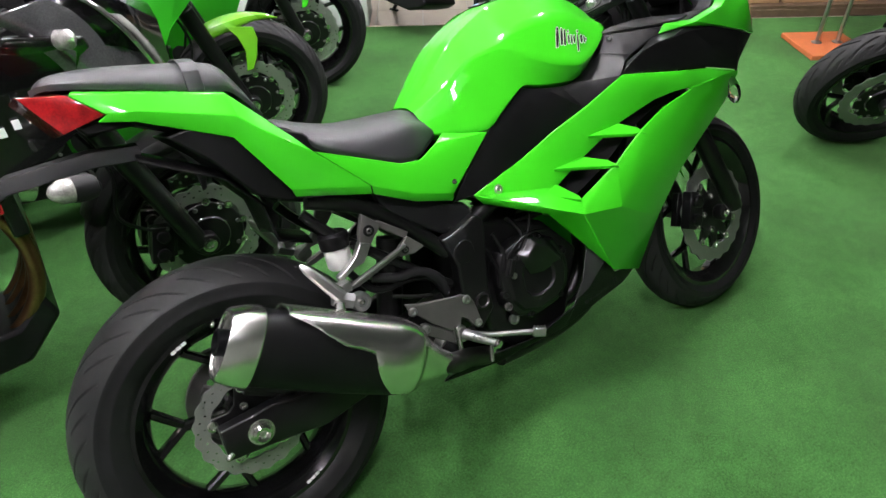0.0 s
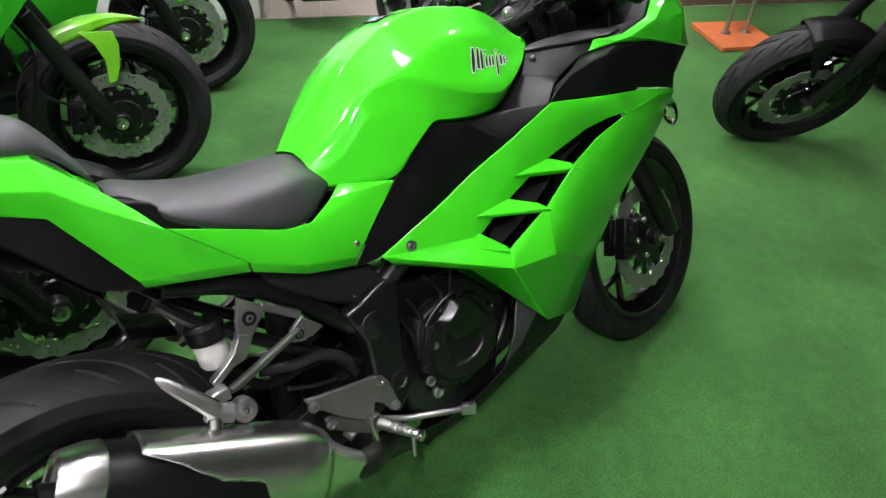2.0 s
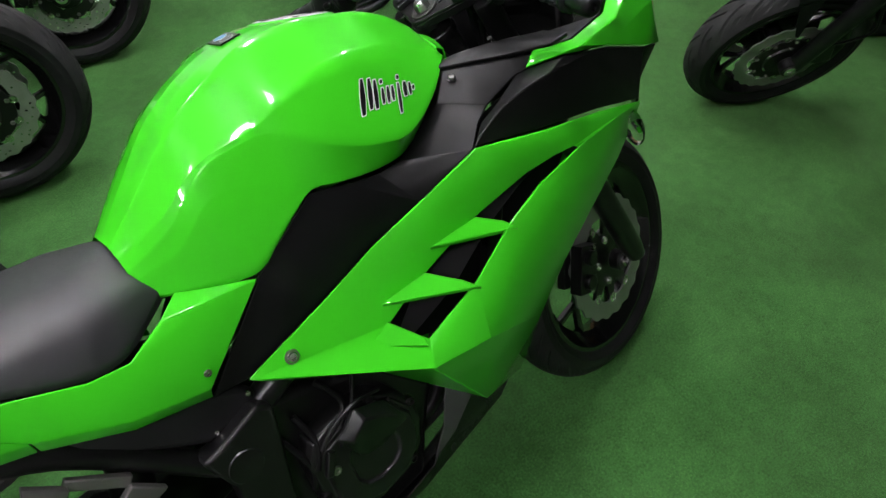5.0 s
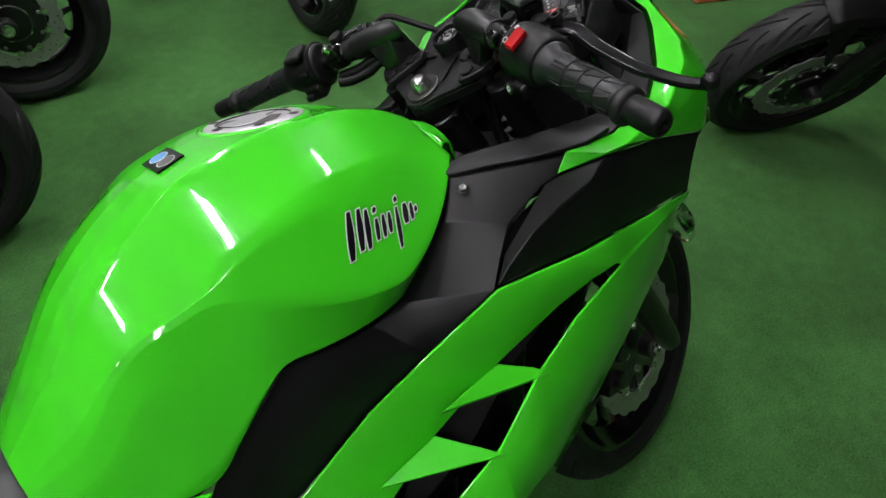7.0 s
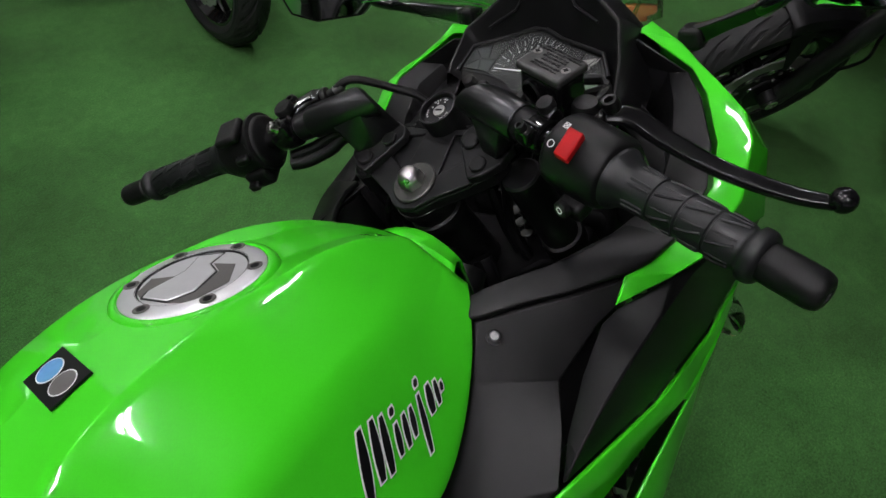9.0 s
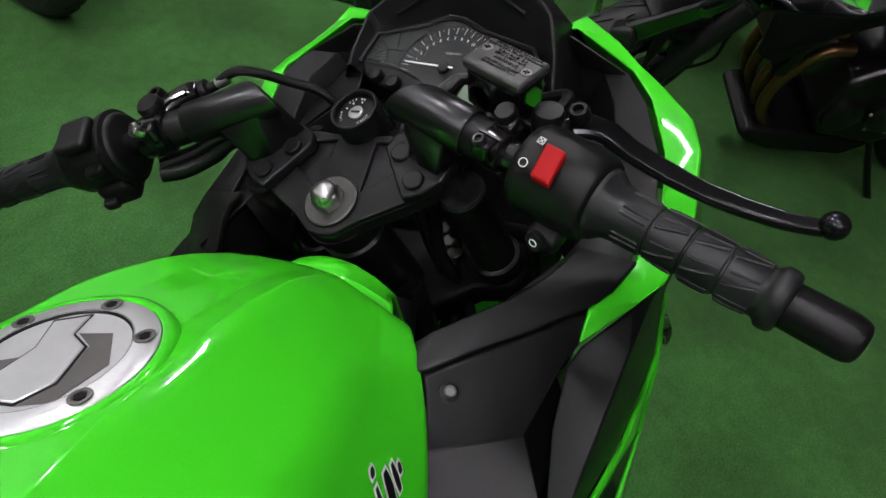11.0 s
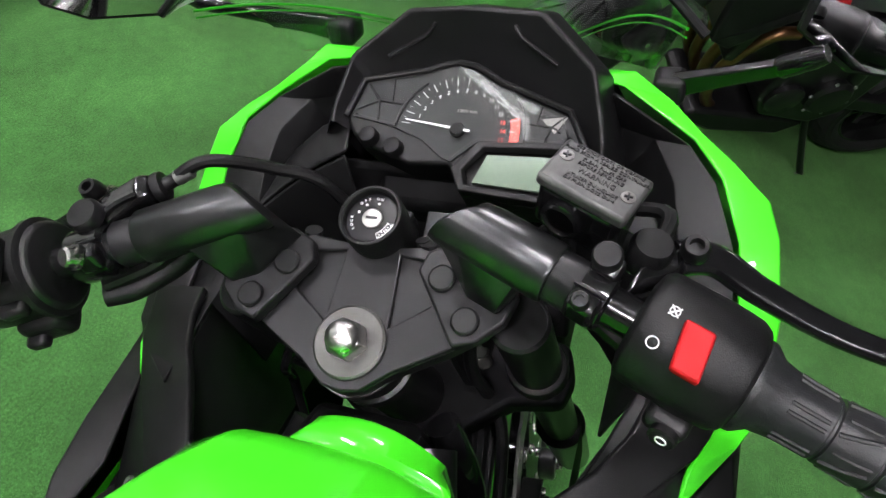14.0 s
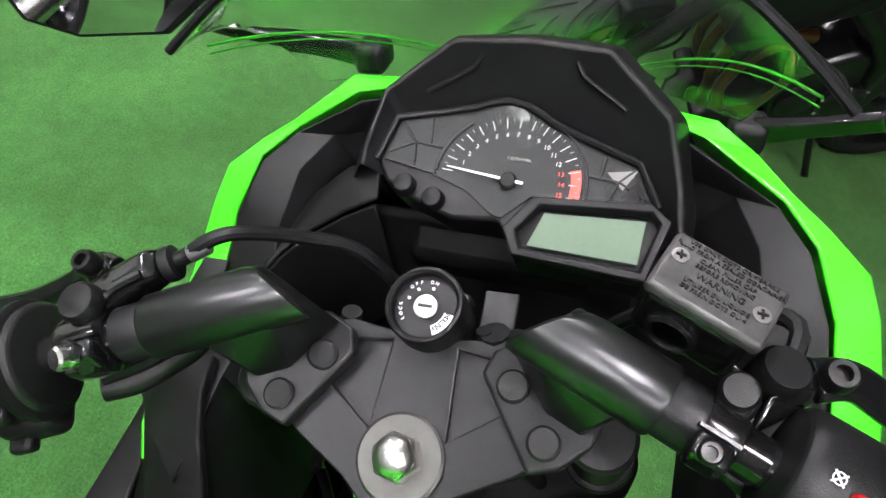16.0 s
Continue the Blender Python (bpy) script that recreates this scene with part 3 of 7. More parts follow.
CAPH = tank_top(0.853, 0.0)[0]
CAP = frame_at(CAPH - Vector((0, 0, 0.0002)), (math.cos(radians(8.5)), 0, -math.sin(radians(8.5))), (0, 1, 0))
cap = part("fuel_cap", Geo().lathe([(0.0535, -0.016), (0.0535, 0.0008), (0.0520, 0.0020), (0.0405, 0.0032), (0.0395, 0.0005), (0.0395, -0.004), (0.02, -0.004)], CAP.translation, CAP.col[2].to_3d(), 64), CAPMET, tank, "brushed alloy fuel filler cap with a keyhole flap")
g = Geo()
out = [(-0.036, 0.008), (-0.028, 0.014), (0.002, 0.015), (0.022, 0.028), (0.034, 0.012), (0.018, 0.006), (0.013, -0.010), (-0.012, -0.022), (-0.030, -0.016)]
g.prism([CAP @ Vector((x, y, -0.003)) for x, y in out], CAP.to_3x3() @ Vector((0, 0, 0.006)))
part("flap", g, CAPMET, cap, "", 0.0012)
part("cap_collar", Geo().lathe([(0.0540, -0.012), (0.0540, 0.0006), (0.0552, 0.0016), (0.0572, 0.0016), (0.0600, 0.0002), (0.0625, -0.0035), (0.0625, -0.012)], CAP.translation, CAP.col[2].to_3d(), 64), GREEN, tank, "raised rim round the filler cap")
for name, poly in (("finger_pocket", ((-.031, -.0175), (-.0125, -.0235), (.0145, -.0115), (.020, .004), (.027, -.014), (.008, -.0345), (-.022, -.033))), ("finger_pocket", ((-.0365, .0105), (-.0285, .0155), (-.006, .0160), (-.017, .0310), (-.034, .0205)))):
    part(name, Geo().prism([CAP @ Vector((x, y, -.003)) for x, y in poly], CAP.to_3x3() @ Vector((0, 0, .0051))), GREYMET, cap, "dark finger pocket beside the flap")
part("flap_gap", Geo().prism([CAP @ Vector((x * 1.045 + .0003, y * 1.06, -.003)) for x, y in out], CAP.to_3x3() @ Vector((0, 0, .0053))), DARKINK, cap)
part("seam_ring", Geo().lathe([(0.0394, -.002), (0.0394, .0022), (0.0404, .0030), (0.0410, .0033), (0.0402, -.002)], CAP.translation, CAP.col[2].to_3d(), 56, False), DARKINK, cap)
part("inner_disc", Geo().lathe([(0.001, -0.004), (0.0392, -0.004), (0.0392, 0.0016), (0.001, 0.0016)], CAP.translation, CAP.col[2].to_3d(), 48), CAPMET, cap)
for k in range(6):
    a = 2 * math.pi * k / 6 + 0.2
    c = CAP @ Vector((0.0462 * math.cos(a), 0.0462 * math.sin(a), 0.003))
    part("cap_screw", Geo().lathe([(0.0058, 0), (0.0058, 0.0006), (0.0040, 0.0007), (0.0034, -0.0006), (0.001, -0.0006)], c, CAP.col[2].to_3d(), 16), GREYMET, cap)
    part("hex_socket", Geo().lathe([(0.0031, -0.0008), (0.0031, 0.0008), (0.0006, 0.0008)], c, CAP.col[2].to_3d(), 6), DARKINK, cap)

# round-emblem sticker on the tank
STH, STN = tank_top(0.746, -0.010)
STX = Vector((-0.05, -0.95, 0.0))
STX = STX - STN * STX.dot(STN)
ST = frame_at(STH, STX, STN.cross(STX))
stick = part("sticker", Geo().box((0, 0, 0.0016), (0.046, 0.030, 0.0020), ST), DARKINK, tank, "small black sticker with two round emblems")
for x, mt in ((-0.0105, BLUEINK), (0.0105, GREYMET)):
    part("emblem", Geo().lathe([(0.0090, 0.0014), (0.0090, 0.0024), (0.001, 0.0024)], ST @ Vector((x, 0, 0.0006)), ST.col[2].to_3d(), 24), mt, stick)
    part("emblem_ring", Geo().lathe([(0.0098, 0.0014), (0.0098, 0.0023), (0.0088, 0.0023)], ST @ Vector((x, 0, 0.0006)), ST.col[2].to_3d(), 24), INK, stick)


# body panels, right side first; the left ones are mirrored
def panel(name, pts, faces, material, parent=bike, label="", solid=0.004, bevel=0.003, mirror=True, rise=0.0, shift=0.0, angle=20):
    g = Geo().add([pts[k] if isinstance(k, str) else k for k in pts], [tuple(list(pts).index(k) for k in q.split()) for q in faces])
    if mirror:
        left = g.mirror()
        left.v = [Vector((p.x, p.y - shift * min(1, max(0, (p.x - 1.10) / .08)) * min(1, abs(p.y) / .2), p.z + rise * p.y * min(1, max(0, (p.x - 1.19) / .08)))) for p in left.v]
        return tuple(part(name, q, material, parent, label, solid=solid, bevel=bevel, angle=angle) for q in (g, left))
    return (part(name, g, material, parent, label, solid=solid, bevel=bevel, angle=20),)


F = dict(
    H=(.556, -.136, .620), N1=(.690, -.137, .660), N2=(.782, -.150, .700), N3=(.862, -.178, .736), M=(.937, -.226, .786),
    N4=(1.060, -.243, .764), N5=(1.180, -.246, .746), L=(1.308, -.231, .714),
    R0=(.763, -.152, .577), R1=(.840, -.164, .623), R2=(.928, -.200, .680), R3=(1.020, -.226, .711), R4=(1.073, -.235, .716), RT=(1.113, -.242, .716),
    F0=(.797, -.192, .544), F1=(.880, -.227, .603), F2=(.964, -.231, .657), F3=(1.030, -.239, .690), FT=(1.120, -.245, .712), GV=(1.195, -.246, .718),
    X0=(1.306, -.213, .678), X1=(1.243, -.219, .636), X2=(1.160, -.213, .574), X3=(1.098, -.200, .515), X4=(1.054, -.158, .411), T=(1.040, -.080, .258),
    Y1=(1.150, -.239, .672), Y2=(1.060, -.236, .622), Y3=(.960, -.231, .560), Y4=(.880, -.225, .500),
    T2=(.899, -.144, .322), J=(.774, -.219, .516), HL=(.581, -.124, .592), LM=(.715, -.165, .530),
)
def on_panel(ob, x, z, s):
    """Where a line across the bike meets a panel's outside, and its normal there."""
    bpy.context.view_layer.update()
    ok, hit, nor, _ = ob.ray_cast(Vector((x, -.6 * s, z)), Vector((0, s, 0)))
    return (hit, nor) if ok else (Vector((x, -.15 * s, z)), Vector((0, -s, 0)))


fair = panel("side_fairing", F, ["H R0 N1", "N1 R0 R1 N2", "N2 R1 R2 N3", "N3 R2 R3 M", "M R3 R4 N4", "N4 R4 RT GV", "N4 GV N5", "N5 GV L", "RT FT GV",
                                 "GV X1 X0 L", "GV FT Y1 X1", "FT F3 Y2 Y1", "Y1 Y2 X2 X1", "F3 F2 Y3 Y2", "Y2 Y3 X3 X2", "F2 F1 Y4 Y3", "F1 F0 J Y4", "Y3 Y4 X4 X3", "Y4 J T2 X4", "T2 T X4", "H J F0 R0", "H HL LM J", "LM T2 J"],
             GREEN, label="lime green side fairing with three louvred openings")
for fr, s in zip(fair, (1, -1)):
    for bl, br, ins, ous in (((.841, -.193, .675), (.973, -.236, .647), (.928, -.200, .681), (.958, -.226, .664)), ((.753, -.167, .624), (.881, -.235, .598), (.838, -.167, .628), (.864, -.217, .613)), ((.716, -.162, .572), (.784, -.205, .546), (.760, -.155, .586), (.790, -.194, .552))):
        pts = [Vector((p[0], p[1] * s, p[2])) for p in (bl, br, ous, ins)]
        part("louvre", Geo().prism(pts, (0.004, 0.006 * s, -0.009)), GREEN, fr, "", 0.002)
    c, nor = on_panel(fr, .618, .616, s)
    part("washer", Geo().lathe([(0.0105, -.001), (0.0105, 0.0014), (0.007, 0.0018)], c, nor, 20), ALLOY, fr)
    bolt(fr, c + nor * .001, nor, 0.0075, 0.0045, POLISH)
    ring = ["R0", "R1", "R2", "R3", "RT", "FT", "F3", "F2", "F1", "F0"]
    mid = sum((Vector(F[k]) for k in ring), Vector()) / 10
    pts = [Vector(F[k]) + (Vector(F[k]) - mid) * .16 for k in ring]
    # two near-black sheets added so the louvres open onto deep shade
    part("fairing_shade_sheet", Geo().add([(x, -.130 * s, z) for x, z in ((.70, .54), (.80, .65), (.97, .755), (1.20, .735), (1.22, .66), (1.08, .54), (.85, .50))], [tuple(range(7))]), SHADE_BLACK, fr, "black sheet for the shade inside the fairing")
    part("louvre_shade_sheet", Geo().add([(p.x, (p.y + .050) * s, p.z - .010) for p in pts], [tuple(range(10))]), SHADE_BLACK, fr, "black sheet for the shade behind the louvres")

# dark panel between the tank and the fairing, up to the inner cockpit edge
K = dict(
    K0=(.512, -.118, .616), H=(.556, -.130, .618), N1=(.690, -.130, .657), N2=(.782, -.143, .697), N3=(.862, -.171, .733), M=(.936, -.219, .784),
    G=(.622, -.140, .742), O=(.720, -.146, .810), t1=(.780, -.150, .797), t2=(.822, -.150, .791), t3=(.867, -.144, .790), t4=(.939, -.122, .820), t5=(.990, -.110, .853), t6=(1.020, -.098, .874),
    f0=(.963, -.133, .835), f1=(.983, -.153, .8290), s1=(1.010, -.184, .818), s2=(.964, -.211, .814), sT=(1.061, -.197, .842), pC=(1.081, -.203, .845),
    j1=(.997, -.120, .872), j2=(1.027, -.145, .869), j3=(1.058, -.173, .866), j4=(1.105, -.208, .861),
    k1=(1.008, -.108, .868), k2=(1.038, -.128, .870), k3=(1.064, -.152, .870), k4=(1.106, -.180, .864),
)
panel("tank_side_panel", K, ["K0 H N1 G", "G N1 N2 O", "O N2 N3 t1", "t1 N3 t2", "t2 N3 M t3", "t3 M f0 t4", "M s2 s1 f1 f0", "t4 f0 j1 t5", "t5 j1 t6", "f0 f1 j2 j1", "f1 s1 sT j3 j2", "sT pC j4 j3", "j1 j2 k2 k1", "j2 j3 k3 k2", "j3 j4 k4 k3"], BLACK_P, label="matt black plastic panel beside the tank")
E = dict(j0=(.992, -.112, .878), j1=(1.000, -.123, .877), j2=(1.029, -.147, .875), j3=(1.060, -.175, .872), j4=(1.107, -.211, .870), j5=(1.124, -.218, .869), j6=(1.154, -.229, .876),
         n0=(1.016, -.103, .882), n1=(1.026, -.113, .886), n2=(1.044, -.132, .889), n3=(1.070, -.155, .890), n4=(1.102, -.171, .888), n5=(1.128, -.177, .884), n6=(1.156, -.180, .880))
STRIP = ["j0 j1 n1 n0", "j1 j2 n2 n1", "j2 j3 n3 n2", "j3 j4 n4 n3", "j4 j5 n5 n4", "j5 j6 n6 n5"]
panel("cockpit_trim", E, STRIP, BLACK_P, label="matt black trim along the cockpit's edge", solid=.007, bevel=.002, mirror=False)
# the left trim is wider, with a sharp inner corner
W = {k: (x, -y, z) for k, (x, y, z) in E.items()}
W.update(n0=(1.010, .093, .884), n1=(1.022, .098, .887), n2=(1.044, .112, .890), n3=(1.066, .127, .891), n4=(1.090, .146, .891), n5=(1.122, .166, .888), n6=(1.156, .180, .881))
panel("cockpit_trim", W, [" ".join(q.split()[::-1]) for q in STRIP], BLACK_P, label="wide matt black trim along the cockpit's edge", solid=.007, bevel=.002, mirror=False)
# black sheet on each side stands in for the shade in the panel gap
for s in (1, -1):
    part("gap_shade_sheet", Geo().add([(x, y * s, z) for x, y, z in ((.920, -.200, .770), (1.060, -.200, .790), (1.070, -.186, .828), (1.006, -.176, .806), (.955, -.196, .800))], [(0, 1, 2, 3, 4)]), SHADE_BLACK, bike)
for s in (1, -1):
    part("screw_washer", Geo().lathe([(.0072, 0), (.0072, .0012), (.0050, .0016)], (.997, -.1365 * s, .8605), (-.25, -.55 * s, .80), 20), BLACK_P, bike)
    bolt(bike, (.997, -.1368 * s, .8615), (-.25, -.55 * s, .80), 0.0046, 0.0035, ALLOY, "panel_screw")

# dark band of the upper cowl
Bn = dict(
    M=(.940, -.222, .788), N4=(1.060, -.239, .768), N5=(1.180, -.242, .750), L=(1.306, -.228, .718), q2=(1.081, -.205, .846), sT=(1.061, -.200, .844), L1=(1.019, -.201, .822), L2=(.966, -.214, .811),
    f0=(.957, -.227, .803), f1=(.997, -.232, .824), f2=(1.045, -.236, .833), f3=(1.096, -.238, .836), f4=(1.151, -.241, .838),
    a1=(1.130, -.234, .850), a2=(1.210, -.250, .836), a3=(1.297, -.255, .808), c3=(1.300, -.240, .760),
    n1=(1.355, -.200, .735), n2=(1.372, -.226, .790), n3=(1.305, -.185, .640), n4=(1.243, -.208, .634), n5=(1.162, -.203, .572), n6=(1.100, -.190, .512), n7=(1.120, -.160, .500), n8=(1.210, -.170, .570), X0=(1.307, -.208, .676),
)
panel("cowl_band", Bn, ["M f0 L2", "L2 f0 f1 L1", "L1 f1 f2 sT", "sT f2 q2", "q2 f2 f3 a1", "a1 f3 f4 a2", "M N4 f1 f0", "N4 f2 f1", "N4 N5 f3 f2", "N5 f4 f3", "N5 L c3 f4", "f4 c3 a3 a2", "c3 L n1", "a3 c3 n1 n2", "L X0 n3 n1", "X0 n4 n3", "n4 n5 n8 n3", "n5 n6 n7 n8"], BLACK_P, label="matt black lower cowl band")

# green upper cowl: a rim that runs round the cockpit and the outer flank below it
Q = dict(
    qt=(1.081, -.204, .848), i0=(1.098, -.207, .868), i1=(1.165, -.224, .863), i2=(1.235, -.231, .880), i3=(1.265, -.226, .910), i4=(1.292, -.208, .947), i5=(1.318, -.186, .961), i6=(1.334, -.129, .993), i7=(1.377, -.100, .978),
    b0=(1.155, -.250, .856), o1=(1.228, -.260, .874), o2=(1.278, -.254, .907), o3=(1.292, -.243, .930), o4=(1.308, -.215, .950), o5=(1.325, -.190, .963), o6=(1.342, -.165, .979), o7=(1.343, -.136, 1.001), o8=(1.396, -.105, .975),
    b1=(1.130, -.236, .853), b2=(1.210, -.253, .839), b3=(1.297, -.259, .811), b4=(1.372, -.232, .792), b5=(1.450, -.150, .780), b6=(1.500, .0, .775),
    m3=(1.330, -.252, .870), m4=(1.390, -.215, .880), m5=(1.450, -.130, .890), m6=(1.480, .0, .890), m7=(1.450, .0, .960),
)
panel("upper_cowl", Q, ["qt i0 b1", "i0 i1 b0 b1", "i1 i2 o1 b0", "i2 i3 o2 o1", "i3 i4 o3 o2", "i4 o4 o3", "i4 i5 o5 o4", "i5 i6 o6 o5", "i6 i7 o7 o6", "i7 o8 o7", "b0 o1 b2", "b1 b0 b2", "o1 m3 b3 b2", "o1 o2 m3", "o2 o3 m3", "o3 o4 m4 m3", "o4 o5 m4", "o5 o6 m4", "o6 o7 m5 m4", "o7 o8 m5", "o8 m7 m6 m5", "m3 m4 b4 b3", "m4 m5 b5 b4", "m5 m6 b6 b5"], GREEN, label="lime green upper cowl round the cockpit", rise=.07, shift=.013, angle=38)

# wide black edge of the trim along the left side of the cockpit
edge = []
for a, b, q in (("qt", "qt", 0), ("i0", "b1", .85), ("i1", "b0", .80), ("i2", "o1", .15)):
    pa, pb = Vector(Q[a]), Vector(Q[a]).lerp(Vector(Q[b]), q)
    pa.y *= .92
    for p in (pa, pb):
        lift = .07 * -p.y * min(1, max(0, (p.x - 1.19) / .08)) + .0065
        edge.append(Vector((p.x, -p.y, p.z + lift)))
part("trim_edge", Geo().add(edge, [(0, 2, 3), (2, 4, 5, 3), (4, 6, 7, 5)]), BLACK_P, bike, "matt black trim lip along the cowl's edge", .001, .004)

# black inner cockpit shell between the rim and the instruments
S = dict(
    e1=(1.060, -.146, .884), e2=(1.145, -.174, .873), i0=(1.100, -.204, .866), i1=(1.165, -.220, .860), i2=(1.233, -.227, .877), i3=(1.262, -.222, .907), i4=(1.289, -.204, .943), i5=(1.315, -.183, .957), i6=(1.331, -.126, .987), i7=(1.374, -.097, .972),
    r1=(1.220, -.186, .868), r2=(1.262, -.186, .905), r3=(1.295, -.176, .937), r4=(1.330, -.158, .952), r5=(1.350, -.112, .955), d1=(1.232, -.152, .800), d2=(1.288, -.150, .830), d3=(1.342, -.118, .880), d4=(1.150, -.150, .800), g2=(1.300, -.080, .780),
)
panel("cockpit_shell", S, ["e1 i0 e2", "e2 i0 i1", "e2 i1 i2 r1", "r1 i2 i3 r2", "r2 i3 i4 r3", "r3 i4 i5 r4", "r4 i5 i6 r5", "r5 i6 i7", "r1 r2 d1", "d1 r2 r3 d2", "d2 r3 r4 d3", "d3 r4 r5", "e2 r1 d1 d4", "d3 r5 i7 g2"], BLACK_P, label="matt black inner cockpit shell", solid=0.003, bevel=0.004, rise=.07, shift=.012)

# tail
Tl = dict(
    a=(-.106, -.100, .991), b=(-.064, -.110, .949), c=(-.080, -.105, .940), d=(-.026, -.112, .927), e=(-.019, -.121, .944), f=(.020, -.107, .965), g=(.128, -.112, .938), h=(.130, -.133, .898), i=(.115, -.124, .864),
    j=(.190, -.104, .873), k=(.160, -.143, .868), l=(.216, -.128, .840), m=(.237, -.157, .806), n=(.181, -.148, .750), n2=(.188, -.136, .733), o=(.330, -.152, .712), o2=(.332, -.144, .694),
    tf=(.020, -.080, .972), tg=(.128, -.085, .945), tj=(.192, -.076, .880), ta=(-.100, -.075, .998),
)
panel("tail_panel", Tl, ["a b e f", "b c d e", "f e h g", "e d i h", "g h k j", "h i n k", "j k m l", "k n o m", "n n2 o2 o", "ta a f tf", "tf f g tg", "tg g j tj"], GREEN, label="lime green tail panel")
Sd = dict(
    E=(.239, -.157, .805), o=(.332, -.152, .711), o2=(.334, -.144, .693), q1=(.420, -.150, .668), q2=(.512, -.138, .640), c2=(.420, -.140, .650), C=(.511, -.126, .622),
    s2=(.405, -.146, .735), s3=(.449, -.144, .729), s4=(.500, -.128, .750), A=(.531, -.106, .764), G=(.617, -.146, .743), A2=(.540, -.100, .760),
)
side = panel("side_cover", Sd, ["E o q1 s2", "s2 q1 q2 s3", "s3 q2 G s4", "s4 G A", "o o2 c2 q1", "q1 c2 C q2"], GREEN, label="lime green side cover below the seat")
for sc, s in zip(side, (1, -1)):
    c, nor = on_panel(sc, .516, .664, s)
    bolt(sc, c, nor, 0.0055, 0.003, POLISH)


# seats
def pad(rows, name, label):
    out = []
    for x, zc, zt, hw, zs in rows:
        half = [Vector((x, 0, zc)), Vector((x, hw * 0.35, zc + (zt - zc) * 0.2)), Vector((x, hw * 0.62, zt)), Vector((x, hw * 0.92, zt - 0.018)), Vector((x, hw, zs + 0.012)), Vector((x, hw * 0.97, zs))]
        full = [Vector((p.x, -p.y, p.z)) for p in half[::-1]] + half[1:]
        out.append(full)
    cols = [spline([r[k] for r in out], 5) for k in range(len(out[0]))]
    rings = [[c[i] for c in cols] for i in range(len(cols[0]))]
    rings = [cut_corners(r, 0.22, 2) for r in rings]
    g = Geo().rings(rings, False, False)
    for end, k in ((rings[0], 0), (rings[-1], 1)):
        g.add([*end], [tuple(range(len(end)))])
    return part(name, g, VINYL, bike, label, angle=60)


pad([(.200, .872, .868, .070, .850), (.222, .872, .862, .100, .842), (.262, .856, .846, .128, .800), (.330, .836, .826, .143, .766), (.405, .828, .820, .142, .735), (.450, .826, .818, .136, .732), (.495, .824, .806, .112, .748), (.525, .810, .792, .094, .762)], "rider_seat", "black textured vinyl rider seat")
rs = pad([(-.158, 1.012, 1.008, .060, 1.002), (-.130, 1.030, 1.026, .076, 1.004), (-.060, 1.030, 1.026, .088, .990), (.040, 1.016, 1.012, .092, .966), (.110, 1.004, 1.000, .092, .948), (.140, .990, .986, .088, .940), (.165, .955, .950, .080, .915), (.190, .905, .902, .072, .880)], "pillion_seat", "black textured vinyl pillion seat")
g = Geo()
rw = []
for x in (.072, .100):
    rw.append([Vector((x, y, zz - (x - .072) * 0.13)) for y, zz in ((-.096, .955), (-.094, .990), (-.080, 1.006), (-.050, 1.0135), (0, 1.0185), (.050, 1.0135), (.080, 1.006), (.094, .990), (.096, .955))])
g.rings(rw, False, False)
part("seat_strap", g, VINYL, rs, "black grab strap across the pillion seat", solid=0.003, bevel=0.001)

# tail lamp
LA = dict(t=(-.178, -.070, 1.004), a=(-.108, -.099, .990), b=(-.066, -.109, .949), c=(-.132, -.099, .934), u=(-.195, .0, 1.000), v=(-.150, .0, .930), tc=(-.130, -.040, 1.004))
lamp = panel("tail_lamp", LA, ["t a b c", "t c v u", "t u tc a"], RED_LENS, label="red tail lamp", solid=0.003, bevel=0.002)
# undertail and rear fender
g = Geo().slab([(.010, .892), (.066, .836), (.128, .752), (.180, .726), (.240, .716), (.335, .704), (.310, .760), (.240, .840), (.130, .890), (.080, .900)], -.118, .118)
part("undertail", g.slab([(-.101, .922), (-.026, .922), (.110, .860), (.130, .900), (-.040, .950), (-.120, .950)], -.094, .094), BLACK_P, bike, "", 0.004)
g = Geo()
rows = []
for x, z, w in ((.215, .640, .060), (.150, .668, .075), (.140, .742, .080), (.088, .811, .082), (-.040, .880, .080)):
    rows.append([Vector((x, w * s, z - 0.016 * abs(s) ** 3)) for s in (-1, -.7, 0, .7, 1)])
part("inner_fender", Geo().rings(rows, False, False), BLACK_P, bike, solid=0.004)
g = Geo()
rows = []
for x, z, w in ((-.030, .892, .055), (-.110, .900, .055), (-.240, .892, .050), (-.340, .850, .045), (-.365, .760, .060)):
    rows.append([Vector((x, -w, z - .030)), Vector((x, -w * .9, z - .004)), Vector((x, -w * .4, z)), Vector((x, w * .4, z)), Vector((x, w * .9, z - .004)), Vector((x, w, z - .030))])
fend = part("plate_bracket", Geo().rings(rows, False, False), DARK_P, bike, "dark grey plastic rear fender and plate bracket", solid=0.004, bevel=0.004)
